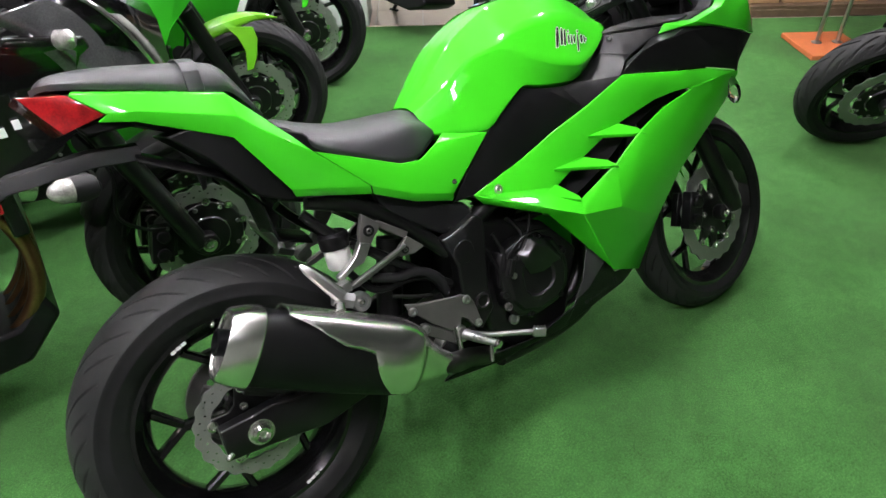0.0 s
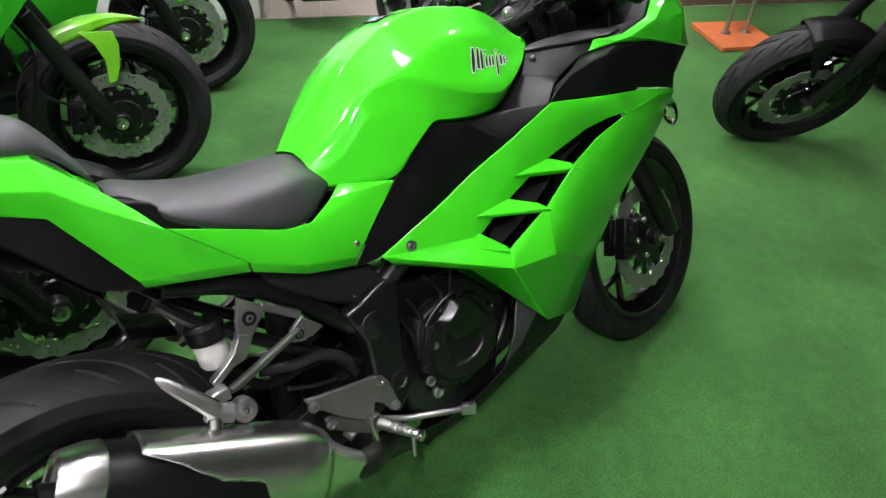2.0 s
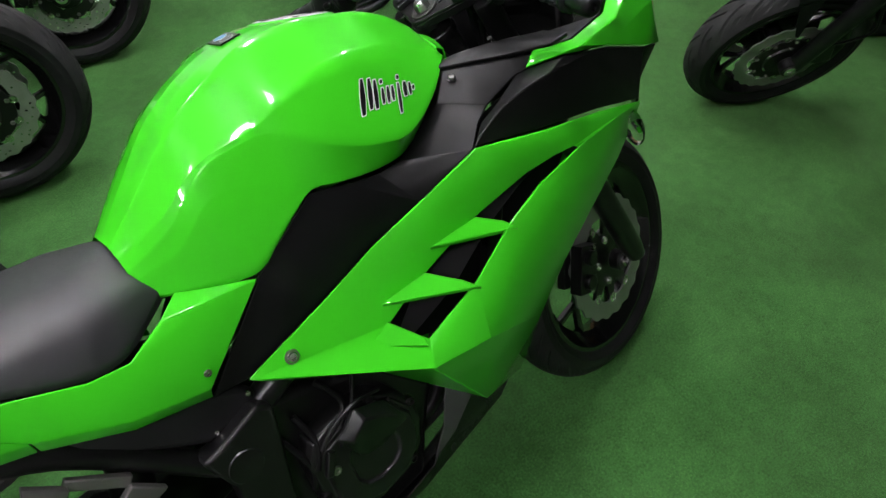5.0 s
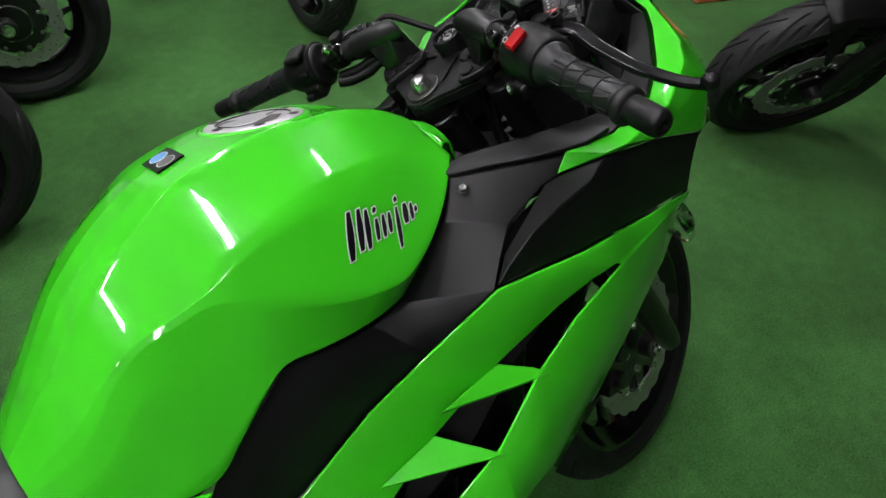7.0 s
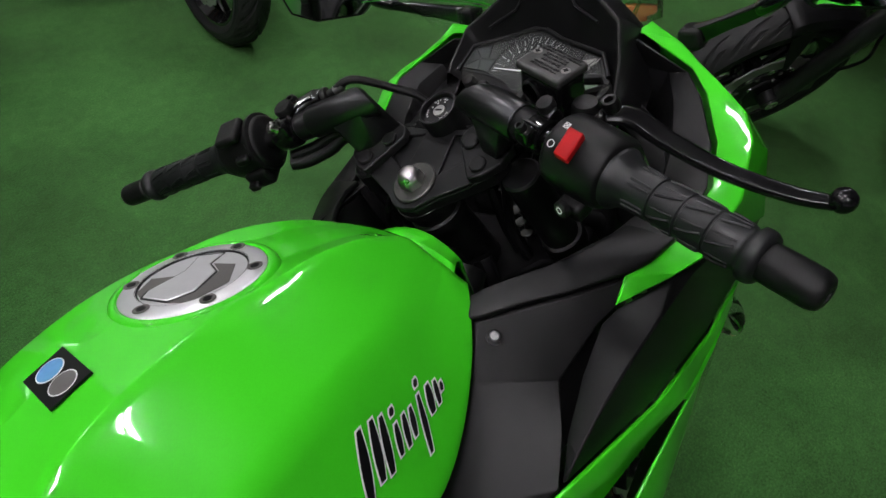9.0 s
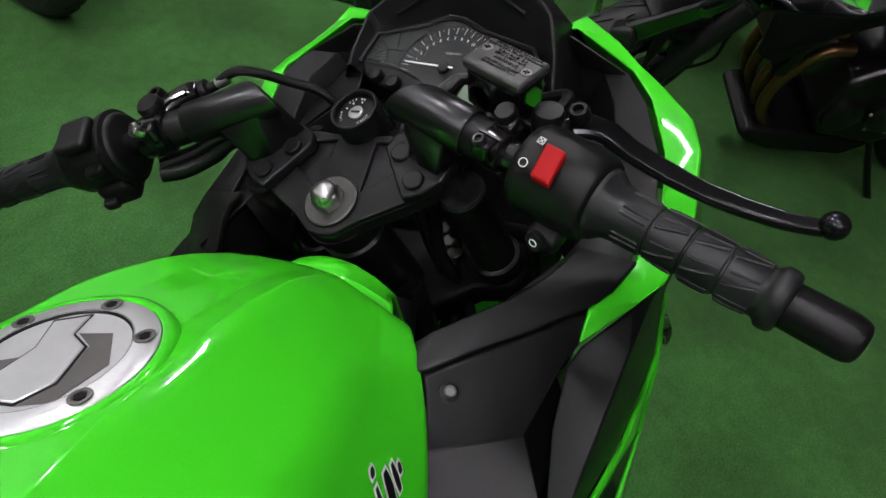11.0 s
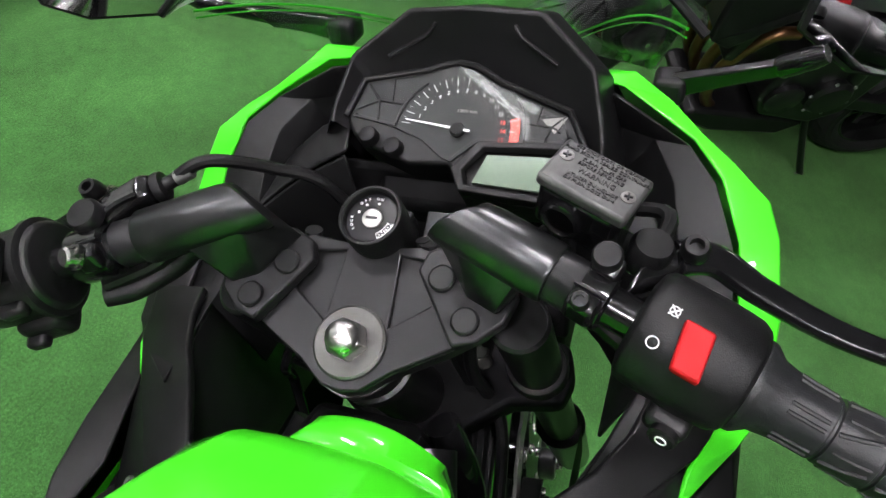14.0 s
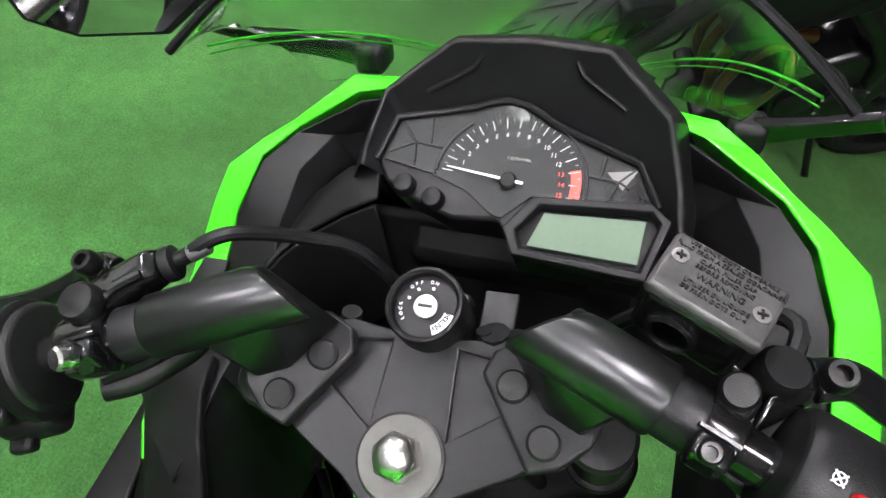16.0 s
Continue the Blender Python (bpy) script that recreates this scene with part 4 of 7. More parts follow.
for s in (1, -1):
    stem = part("indicator_stalk", Geo().cyl((-.128, -.05 * s, .858), (-.122, -.135 * s, .846), 0.011, 0.015, 12), DARK_P, fend)
    g = Geo().lathe([(0.004, 0), (0.018, 0.006), (0.022, 0.022), (0.020, 0.040)], (-.112, -.168 * s, .850), (-1, -0.35 * s, 0.1), 14)
    part("indicator_body", g, DARK_P, stem)
    part("indicator_lens", Geo().lathe([(0.020, 0), (0.019, 0.016), (0.010, 0.030), (0.002, 0.034)], (-.150, -.181 * s, .854), (-1, -0.35 * s, 0.1), 14), LENS, stem, "clear indicator lens")
part("reflector", Geo().box((-.268, -.052, .845), (.026, .006, .018)), RED_LENS, fend, "small red side reflector", 0.002)

# brand strokes on the tank: five slanted black shapes edged in white
bpy.context.view_layer.update()
LO, LX = Vector((.823, -.166, .880)), Vector((.100, .018, -.012)).normalized()
LN = Vector((.12, -.93, .34)).normalized()
LY = LN.cross(LX)


def on_tank(a, b, lift):
    p = LO + LX * a + LY * b
    ok, hit, nor, _ = tank.ray_cast(p + LN * 0.08, -LN, distance=0.16)
    return (hit + LN * lift) if ok else p


def stroke(a, lo, hi, w, lean, grow, lift):
    n = 6
    rows = []
    for k in range(n + 1):
        b = (lo - grow) + (hi - lo + 2 * grow) * k / n
        ww = (w * (0.35 + 0.65 * math.sin(math.pi * min(0.92, 0.12 + 0.8 * k / n)))) / 2 + grow
        c = a + b * lean
        rows.append([on_tank(c - ww, b, lift), on_tank(c + ww, b, lift)])
    return Geo().rings(rows, False, False)


for a, lo, hi, w in ((.004, -.004, .040, .0085), (.017, .000, .038, .0080), (.027, -.002, .034, .0075), (.040, .001, .021, .0060), (.039, .027, .032, .0055), (.050, .000, .021, .0060), (.059, .001, .020, .0060), (.071, -.018, .021, .0060), (.072, .026, .031, .0055), (.084, .001, .020, .0085), (.094, .001, .017, .0060), (.101, .006, .012, .0050)):
    edge = part("brand_stroke_edge", stroke(a, lo, hi, w, 0.42, .0013, .0006), INK, tank, "white edging of a brand stroke")
    part("brand_stroke", stroke(a, lo, hi, w, 0.42, 0, .0010), DARKINK, edge, "slanted black brand stroke")


# black liners inside the cockpit, below the panel edges
for s, low in ((1, .800), (-1, .640)):
    top = [(.955, .108, .835), (1.000, .112, .858), (1.050, .138, .882), (1.110, .160, .874), (1.150, .172, .868), (1.225, .180, .862)]
    rows = [[Vector((x, -y * s, z)) for x, y, z in top], [Vector((x + .01, -(y - .006) * s, (z + low) / 2)) for x, y, z in top], [Vector((x + .02, -(y - .004) * s, low)) for x, y, z in top]]
    part("cockpit_liner", Geo().rings(rows, False, False), BLACK_P, bike, "matt black inner liner", solid=.003, bevel=.002)


# frame, engine, exhaust, foot controls
for s in (1, -1):
    y = -.10 * s
    part("seat_rail", Geo().tube([(.215, y * .9, .712), (.340, y, .655), (.480, y * 1.05, .515)], 0.017, 12), BLACK_M, bike, "black steel frame rail")
    part("seat_stay", Geo().tube([(.200, y * .9, .690), (.240, y, .640), (.330, y, .560), (.470, y * 1.05, .440)], 0.011, 10), BLACK_M, bike)
    part("main_spar", Geo().tube([(.560, y * .95, .555), (.700, y * 1.0, .630), (.900, y * .85, .750), (1.080, y * .4, .845)], 0.022, 12), BLACK_M, bike)
    g = Geo().slab([(.459, .552), (.485, .556), (.548, .580), (.570, .565), (.560, .500), (.546, .422), (.548, .360), (.506, .322), (.474, .360), (.482, .485)], -.100 * s, -.136 * s)
    plate = part("pivot_plate", g, BLACK_M, bike, "black pivot plate of the frame", 0.006, segs=3)
    part("pivot_cap", Geo().lathe([(0.020, 0), (0.020, 0.004), (0.015, 0.006), (0.012, 0.002), (0.004, 0.002)], (.521, -.137 * s, .388), (0, -s, 0), 24), BLACK_M, plate)
    part("plate_boss", Geo().lathe([(0.026, 0), (0.024, 0.003), (0.006, 0.004)], (.505, -.135 * s, .510), (0, -s, 0), 24), BLACK_M, plate)
    g = Geo().slab([(.345, .690), (.440, .660), (.545, .606), (.566, .582), (.548, .554), (.483, .553), (.365, .628)], -.085 * s, -.112 * s)
    cov = part("battery_cover", g, DARK_P, bike, "dark plastic cover below the side panel", 0.010, segs=3)
    bolt(cov, (.496, -.113 * s, .566), (0, -s, 0), 0.004, 0.003)
    bolt(cov, (.552, -.113 * s, .590), (0, -s, 0), 0.004, 0.003)
# engine block
g = Geo().slab([(.560, .560), (.740, .500), (.830, .400), (.790, .320), (.760, .240), (.600, .225), (.540, .290), (.520, .400)], -.105, .105)
engine = part("engine", g, BLACK_M, bike, "black twin-cylinder engine", 0.012, segs=3)
cyl = part("cylinder", Geo().box((.770, 0, .600), (.120, .180, .190)), BLACK_M, engine, "finned black cylinder", .004)
for k in range(9):
    part("fin", Geo().box((.745 + k * .006, 0, .52 + k * .019), (.150, .200, .008)), BLACK_M, cyl, "", .002)
ring = [(.573, .439), (.590, .475), (.640, .490), (.700, .484), (.740, .462), (.766, .420), (.770, .380), (.757, .335), (.725, .308), (.660, .296), (.605, .312), (.577, .350)]
g = Geo()
cx, cz = .672, .392
rows = [[Vector((cx + (x - cx) * q, y, cz + (z - cz) * q)) for x, z in ring] for q, y in ((1.0, -.100), (1.0, -.128), (.95, -.138), (.82, -.142), (.78, -.150), (.45, -.153), (.42, -.148), (.05, -.148))]
clutch = part("clutch_cover", g.rings(rows), BLACK_M, engine, "round black clutch cover", 0.002)
for a in (20, 75, 130, 190, 250, 310):
    c = (cx + .092 * math.cos(radians(a)), -.130, cz + .090 * math.sin(radians(a)))
    part("cover_boss", Geo().lathe([(0.010, 0), (0.009, 0.010), (0.006, 0.012), (0.005, 0.008)], c, (0, -1, 0), 14), BLACK_M, clutch)
for k in range(3):
    part("cover_rib", Geo().cyl((.700 + k * .011, -.146, .474 - k * .006), (.725 + k * .013, -.143, .435 - k * .008), 0.0035, n=8), BLACK_M, clutch)
part("cover_plate", hull_geo([(.622, -.150, .462), (.664, -.150, .492), (.712, -.150, .474), (.744, -.150, .410), (.690, -.150, .398), (.650, -.150, .404), (.640, -.166, .452), (.668, -.168, .476), (.702, -.166, .456), (.662, -.160, .416)]), BLACK_M, clutch, "raised faceted plate", .003)
part("rim_ridge", Geo().tube([(.600, -.146, .460), (.630, -.150, .486), (.672, -.152, .500), (.712, -.150, .492)], .0035, 8), BLACK_M, clutch)
bolt(clutch, (.606, -.150, .418), (0, -1, 0), .0075, .005, ALLOY)
part("cable_arm", Geo().box((.600, -.156, .440), (.012, .010, .040), Matrix.Translation((.600, -.156, .440)) @ Matrix.Rotation(radians(25), 4, "Y") @ Matrix.Translation((-.600, .156, -.440))), BLACK_M, clutch, "black clutch release arm", .002)
part("lower_bolt", Geo().lathe([(.010, 0), (.010, .006), (.007, .008), (.006, .003)], (.580, -.140, .350), (0, -1, 0), 16), GREYMET, engine)
part("oil_cap", Geo().lathe([(0.013, 0), (0.013, 0.008), (0.009, 0.010), (0.007, 0.006)], (.604, -.112, .302), (0, -1, 0.1), 18), ALLOY, engine)
g = Geo()
for p in ([(.590, -.120, .520), (.600, -.135, .470), (.585, -.140, .430)], [(.640, -.110, .540), (.660, -.128, .500), (.640, -.140, .470)], [(.560, -.120, .500), (.580, -.132, .440), (.572, -.134, .400)]):
    g.tube(p, 0.005, 8)
part("hose", g, BLACK_P, engine)
part("clutch_cable", Geo().tube([(.700, -.130, .560), (.668, -.146, .500), (.640, -.152, .470), (.626, -.152, .448)], 0.0030, 8), BLACK_P, engine)
part("radiator", Geo().box((.985, 0, .560), (.030, .300, .300), Matrix.Translation((.985, 0, .56)) @ Matrix.Rotation(radians(20), 4, "Y") @ Matrix.Translation((-.985, 0, -.56))), BLACK_M, bike, "black radiator behind the fairing", 0.005)
part("inner_liner", Geo().slab([(.700, .560), (.800, .640), (.960, .760), (1.100, .740), (1.050, .640), (.940, .560), (.850, .520)], -.080, .080), BLACK_P, bike, "", 0.006)
g = Geo()
for s in (1, -1):
    g.tube([(.930, -.05 * s, .480), (.960, -.05 * s, .360), (.900, -.04 * s, .230), (.760, -.05 * s, .190), (.560, -.09, .210)], 0.019, 12)
part("header_pipe", g, BLACK_M, bike, "exhaust header pipes under the engine")

# belly pan
Bp = dict(
    a=(.403, -.095, .222), b=(.540, -.106, .212), c=(.745, -.114, .222), d=(.966, -.095, .252), e=(1.040, -.066, .262), f=(.940, -.100, .292), g=(.885, -.120, .365), h=(.845, -.128, .376), i=(.765, -.136, .272), j=(.650, -.134, .242), k=(.470, -.116, .246),
    l=(.790, -.134, .290), u=(.450, -.020, .186), v=(.760, -.020, .176), w=(1.010, -.020, .222),
)
pan = panel("belly_pan", Bp, ["a k j b", "b j i c", "i l c", "c l f d", "d f e", "l h g f", "i h l", "a b u", "b c v u", "c d w v", "d e w"], BLACK_P, label="matt black belly pan", solid=0.004, bevel=0.004)
for s, pn in zip((1, -1), pan):
    part("pan_fin", Geo().prism([(x, -.131 * s, z) for x, z in ((.833, .400), (.893, .358), (.822, .300), (.772, .284), (.806, .328))], (0, -.0035 * s, 0)), DARK_G, pn, "dark grey fin beside the engine", .0012)
for k, (x, w) in enumerate(((.818, .010), (.836, .006), (.850, .008), (.866, .008), (.884, .010), (.903, .009), (.922, .006), (.934, .006))):
    part("brand_bar", Geo().box((x, -.1235 + (x - .8) * .16, .262 + (x - .8) * .07), (w, .0012, .016)), DARK_P, pan[0], "faint dark brand lettering drawn as bars")
bolt(pan[0], (.905, -.112, .336), (0.2, -1, 0.3), 0.004, 0.003)


# exhaust silencer
def silencer_row(c, ax, w, h, chop):
    """A rounded section round the axis, narrower below."""
    ax = Vector(ax).normalized()
    up = Vector((0, 0, 1))
    up = (up - ax * up.dot(ax)).normalized()
    sd = ax.cross(up)
    pts = [oval(360 - k * 10) for k in range(36)]
    return [Vector(c) + sd * (x * w) + up * (z * h) + ax * (chop * z) for x, z in pts]


def oval(deg, n=2.9):
    c, s = math.cos(radians(deg)), math.sin(radians(deg))
    x, z = math.copysign(abs(c) ** (2 / n), c) * .5, math.copysign(abs(s) ** (2 / n), s) * .5
    return x * (1 - .45 * max(0.0, -z)), z


MA, MB = Vector((-.028, -.195, .542)), Vector((.330, -.192, .345))
AX = (MB - MA).normalized()
rows = [silencer_row(MA + AX * d, AX, w, h, 0) for d, w, h in ((.045, .098, .128), (.060, .106, .138), (.200, .110, .146), (.340, .108, .144), (.372, .098, .130), (.392, .074, .092), (.404, .058, .064))]
muf = part("silencer", Geo().rings(rows), BLACK_P, bike, "exhaust silencer with a black shield and brushed steel cover", 0.004, segs=3)
CHOP = .010
rows = [silencer_row(MA + AX * d, AX, w, h, CHOP) for d, w, h in ((.016, .080, .108), (.002, .082, .110), (-.001, .088, .117), (.004, .096, .128), (.030, .108, .143), (.056, .111, .148), (.058, .098, .130))]
end = part("end_cap", Geo().rings(rows, True, False), STEEL, muf, "polished steel end cap", 0.002)
rows = [silencer_row(MA + AX * d, AX, w, h, CHOP) for d, w, h in ((.014, .081, .109), (.008, .074, .100), (.010, .060, .084), (.026, .056, .078))]
part("end_face", Geo().rings(rows), GREYMET, end, "", 0.002)
part("outlet", Geo().lathe([(0.024, .022), (0.024, -.006), (0.021, -.008), (0.020, .010), (.001, .012)], MA + Vector((0, 0, .004)), AX, 20), DARKINK, end)
for z in (.034, -.034):
    bolt(end, MA - AX * .002 + Vector((.002, -.008, z * 1.15)), -AX, .006, .004, POLISH)
# steel cover over the front upper half
UPV = Vector((0, 0, 1))
UPV = (UPV - AX * UPV.dot(AX)).normalized()
SDV = AX.cross(UPV)
g = Geo()
sec = [222, 173, 152, 120, 60, 28]
stn = [(.098, 3.0), (.150, 2.3), (.205, 1.35), (.255, 1.15), (.268, 1.0), (.325, 0), (.350, 0), (.366, 0), (.378, 0)]
angles = [222 - 194 * k / 60 for k in range(61)]
rows = []
for a in range(len(stn) - 1):
    (d0, l0), (d1, l1) = stn[a], stn[a + 1]
    for k in range(6 if a < 5 else 1):
        q = k / 6
        d, lo = d0 + (d1 - d0) * q, l0 + (l1 - l0) * q
        i = min(int(lo), 4)
        first = sec[i] + (sec[i + 1] - sec[i]) * (lo - i)
        w, h = (.118, .155) if d < .34 else ((.115, .151) if d < .36 else (.110, .143))
        rows.append([MA + AX * d + SDV * (-x * w) + UPV * (z * h) for x, z in (oval(min(first, t)) for t in angles)])
rows.append([MA + AX * .380 + SDV * (-x * .102) + UPV * (z * .130) for x, z in (oval(t) for t in angles)])
g.rings(rows, False, False)
cover = part("heat_shield", g, STEEL, muf, "brushed steel silencer cover", solid=-0.003, angle=75)
rows = [silencer_row(MA + AX * d, AX, w, h, 0) for d, w, h in ((.366, .108, .140), (.380, .100, .128), (.400, .082, .100), (.425, .062, .070), (.450, .050, .052), (.462, .046, .047))]
part("front_cone", Geo().rings(rows), STEEL, muf, "brushed steel cone at the silencer's front", .001, angle=60)
part("link_pipe", Geo().tube([MA + AX * .440, MA + AX * .480, (.455, -.135, .275), (.520, -.100, .240)], 0.022, 16), DULL, muf, "steel link pipe")

# swing arm, chain side and axle hardware
for s in (1, -1):
    rows = []
    for x, z, h in ((-.075, .318, .032), (.030, .318, .040), (.120, .305, .038), (.260, .335, .048), (.500, .385, .060)):
        y = (-.098 if s > 0 else .098) if x < .2 else -.085 * s
        rows.append([Vector((x, y + dy, z + dz * h)) for dy, dz in ((-.016, -1), (.016, -1), (.020, -.6), (.020, .6), (.016, 1), (-.016, 1), (-.020, .6), (-.020, -.6))])
    arm = part("swing_arm", Geo().rings(rows), BLACK_M, bike, "black steel swing arm", 0.003)
    bolt(arm, (-.066, -.116 * s, .300), (-.8, -.4 * s, -.3), 0.006, 0.014, POLISH, "chain_adjuster")
part("axle_nut", Geo().lathe([(0.022, 0), (0.022, 0.003), (0.018, 0.004), (0.018, 0.014), (0.014, 0.017), (0.009, 0.015), (0.006, 0.010)], (-.004, -.118, .318), (0, -1, 0), 6 * 4), POLISH, bike, "bright steel axle nut")
part("axle_washer", Geo().lathe([(0.026, 0), (0.026, 0.002), (0.018, 0.002)], (-.004, -.1175, .318), (0, -1, 0), 28), POLISH, bike)
part("brake_stay", Geo().slab([(.020, .340), (.100, .400), (.130, .380), (.060, .330)], -.080, -.092), BLACK_M, bike, "", 0.004)
g = Geo()
for k in range(60):
    a = math.pi / 2 + math.pi * k / 59
    g.box((.104 * math.cos(a) - .004, .082, .316 + .104 * math.sin(a)), (.011, .014, .009), None)
for k in range(46):
    for z in (.420 - k * .0005, .212 + k * .0026):
        g.box((.004 + k * .0118, .082, z), (.010, .014, .009))
part("chain", g, GREYMET, bike, "steel drive chain")
part("chain_guard", Geo().slab([(-.060, .440), (.340, .470), (.380, .440), (.300, .430), (.0, .420)], .070, .098), BLACK_P, bike, "", 0.005)
part("shock_absorber", Geo().tube([(.330, 0, .300), (.400, 0, .560)], .030, 14), BLACK_M, bike, "rear shock absorber")
part("brake_hose", Geo().tube([(.250, -.100, .560), (.300, -.105, .495), (.380, -.108, .490), (.430, -.105, .470), (.455, -.105, .420)], 0.008, 10), BLACK_P, bike)

# hanger, pillion peg and rider peg bracket
for s in (1, -1):
    def plate(name, xz, y0, y1, material, parent, label="", bevel=.002):
        return part(name, Geo().slab(xz, y0 * s, y1 * s), material, parent, label, bevel)

    hang = plate("silencer_hanger", [(.299, .664), (.334, .632), (.323, .620), (.313, .610), (.301, .598), (.290, .600), (.280, .609), (.284, .628)], -.128, -.142, GREYMET, bike, "grey cast hanger bracket with two struts")
    plate("hanger_bright", [(.301, .602), (.288, .582), (.277, .570), (.256, .567), (.238, .557), (.221, .548), (.219, .560), (.245, .574), (.264, .588), (.280, .612)], -.126, -.146, ALLOY, hang, "bare alloy leg of the bracket")
    plate("hanger_plate", [(.384, .588), (.416, .556), (.392, .548), (.358, .552), (.352, .562), (.362, .574)], -.126, -.138, GREYMET, hang)
    plate("hanger_strut", [(.372, .574), (.378, .564), (.258, .526), (.240, .524), (.236, .534), (.256, .540)], -.128, -.139, GREYMET, hang)
    plate("strut_edge", [(.372, .576), (.373, .571), (.256, .5365), (.242, .534), (.242, .537), (.256, .541)], -.138, -.146, ALLOY, hang, "bright upper flange of the strut", .0008)
    plate("hanger_bar", [(.326, .628), (.334, .638), (.392, .594), (.382, .582)], -.118, -.130, GREYMET, hang)
    for c, r in (((.304, -.143 * s, .628), .0115), ((.371, -.139 * s, .564), .0085)):
        part("rubber_ring", Geo().lathe([(r, 0), (r, .002), (r * .6, .003)], c, (0, -s, 0), 20), BLACK_M, hang)
        bolt(hang, c, (0, -s, 0), r * .55, 0.005, GREYMET)
    up = 0.0 if s > 0 else .045
    # folded peg: a flat-topped tapered bar with a rounded tip
    p0, p1 = Vector((.203, -.186 * s, .536 + up)), Vector((.146, -.168 * s, .622 + up))
    ax = (p1 - p0).normalized()
    side = Vector((0, -s, 0))
    side = (side - ax * side.dot(ax)).normalized()
    nrm = ax.cross(side)
    rows = []
    for d, w, h in ((0, .0120, .0110), (.010, .0125, .0115), (.060, .0100, .0095), (.084, .0080, .0075), (.096, .0045, .0045), (.100, .0020, .0020)):
        rows.append([p0 + ax * d + nrm * (w * a) + side * (h * b) for a, b in ((-1, -.5), (-.5, -1), (.5, -1), (1, -.5), (1, .5), (.55, 1), (-.55, 1), (-1, .5))])
    peg = part("pillion_peg", Geo().rings(rows), ALLOY, bike, "folded bare alloy pillion foot peg", .0015)
    part("peg_groove", Geo().tube([p0 + ax * .006 + nrm * .0125 + side * .002, p0 + ax * .078 + nrm * .0098 + side * .002], .0022, 8), POLISH, peg, "bright rib along the peg")
    part("peg_block", Geo().cyl((.190, -.172 * s, .536 + up), (.226, -.176 * s, .516 + up), .0165, n=6), ALLOY, peg, "six-sided joint block", .002)
    part("block_cap", Geo().cyl((.196, -.186 * s, .526 + up), (.190, -.196 * s, .514 + up), .0105, n=16), POLISH, peg)
    part("peg_clevis", Geo().box((.218, -.158 * s, .544 + up), (.030, .026, .020)), ALLOY, peg, "", .003)
    pb = part("peg_bolt", Geo().lathe([(.0190, -.014), (.0195, 0), (.0195, .005), (.0175, .008), (.0105, .009), (.0085, .005), (.004, .005)], (.243, -.166 * s, .506 + up), (0, -s, .1), 28), ALLOY, peg, "large bright pivot bolt")
    part("bolt_boss", Geo().lathe([(.0055, .004), (.0055, .010), (.003, .011)], (.243, -.166 * s, .506 + up), (0, -s, .1), 14), POLISH, pb)
    br = plate("peg_bracket", [(.342, .450), (.372, .440), (.452, .424), (.474, .421), (.490, .414), (.500, .396), (.508, .350), (.502, .334), (.488, .338), (.476, .362), (.462, .372), (.452, .348), (.438, .346), (.392, .386), (.366, .414), (.350, .424)], -.1275, -.1375, GREYMET, bike, "grey triangular foot peg bracket")
    plate("bracket_arm", [(.368, .392), (.380, .390), (.450, .336), (.470, .330), (.462, .312), (.440, .314), (.398, .346), (.366, .372)], -.122, -.132, GREYMET, br)
    for x, z in ((.353, .430), (.373, .381), (.482, .407), (.498, .345)):
        part("boss", Geo().lathe([(.0100, 0), (.0095, .006), (.0065, .008), (.0050, .008), (.0045, .004)], (x, -.1355 * s, z), (0, -s, 0), 18), ALLOY, br, "bright bolt boss")
    part("sender", Geo().cyl((.402, -.112 * s, .338), (.408, -.128 * s, .326), .010, n=14), GREYMET, br)
    # rider's peg: a ribbed bar tapering outwards from its hinge
    q0, q1 = Vector((.453, -.152 * s, .340)), Vector((.484, -.226 * s, .327))
    ax = (q1 - q0).normalized()
    fp = part("foot_peg", Geo().cyl(q0, q1, .0120, .0075, 14), ALLOY, bike, "ribbed bare alloy foot peg")
    for k in range(8):
        c = q0 + (q1 - q0) * (.30 + .080 * k)
        part("peg_rib", Geo().lathe([(.0106 - .0004 * k, 0), (.0116 - .0004 * k, .0010), (.0116 - .0004 * k, .0020), (.0106 - .0004 * k, .0030)], c, ax, 14), ALLOY, fp)
    part("peg_tip", Geo().lathe([(.0085, 0), (.0100, .003), (.0100, .007), (.006, .010)], q1, ax, 14), POLISH, fp)
    part("peg_feeler", Geo().cyl(q0.lerp(q1, .84), q0.lerp(q1, .84) + Vector((-.012, -.006 * s, -.040)), .0050, .0044), POLISH, fp, "bright feeler bolt under the peg")
    part("peg_joint", Geo().box((.448, -.140 * s, .338), (.026, .018, .034)), ALLOY, fp, "", .003)
    part("hinge_pin", Geo().cyl((.440, -.146 * s, .362), (.436, -.150 * s, .310), .0062, n=14), POLISH, fp)
    pe = part("pedal", Geo().tube([(.462, -.128 * s, .332), (.512, -.148 * s, .312), (.560, -.172 * s, .302), (.600, -.190 * s, .293)], .0065, 10), ALLOY, bike, "bare alloy foot pedal")
    part("pedal_pad", Geo().box((0, 0, 0), (.030, .022, .012), frame_at(Vector((.612, -.198 * s, .290)), (.8, -.5 * s, -.2), (0, 0, 1))), ALLOY, pe, "ribbed toe pad", .003)
    for k in range(4):
        part("pad_rib", Geo().box((-.011 + k * .0075, .0116, 0), (.003, .003, .012), frame_at(Vector((.612, -.198 * s, .290)), (.8, -.5 * s, -.2), (0, 0, 1))), ALLOY, pe)
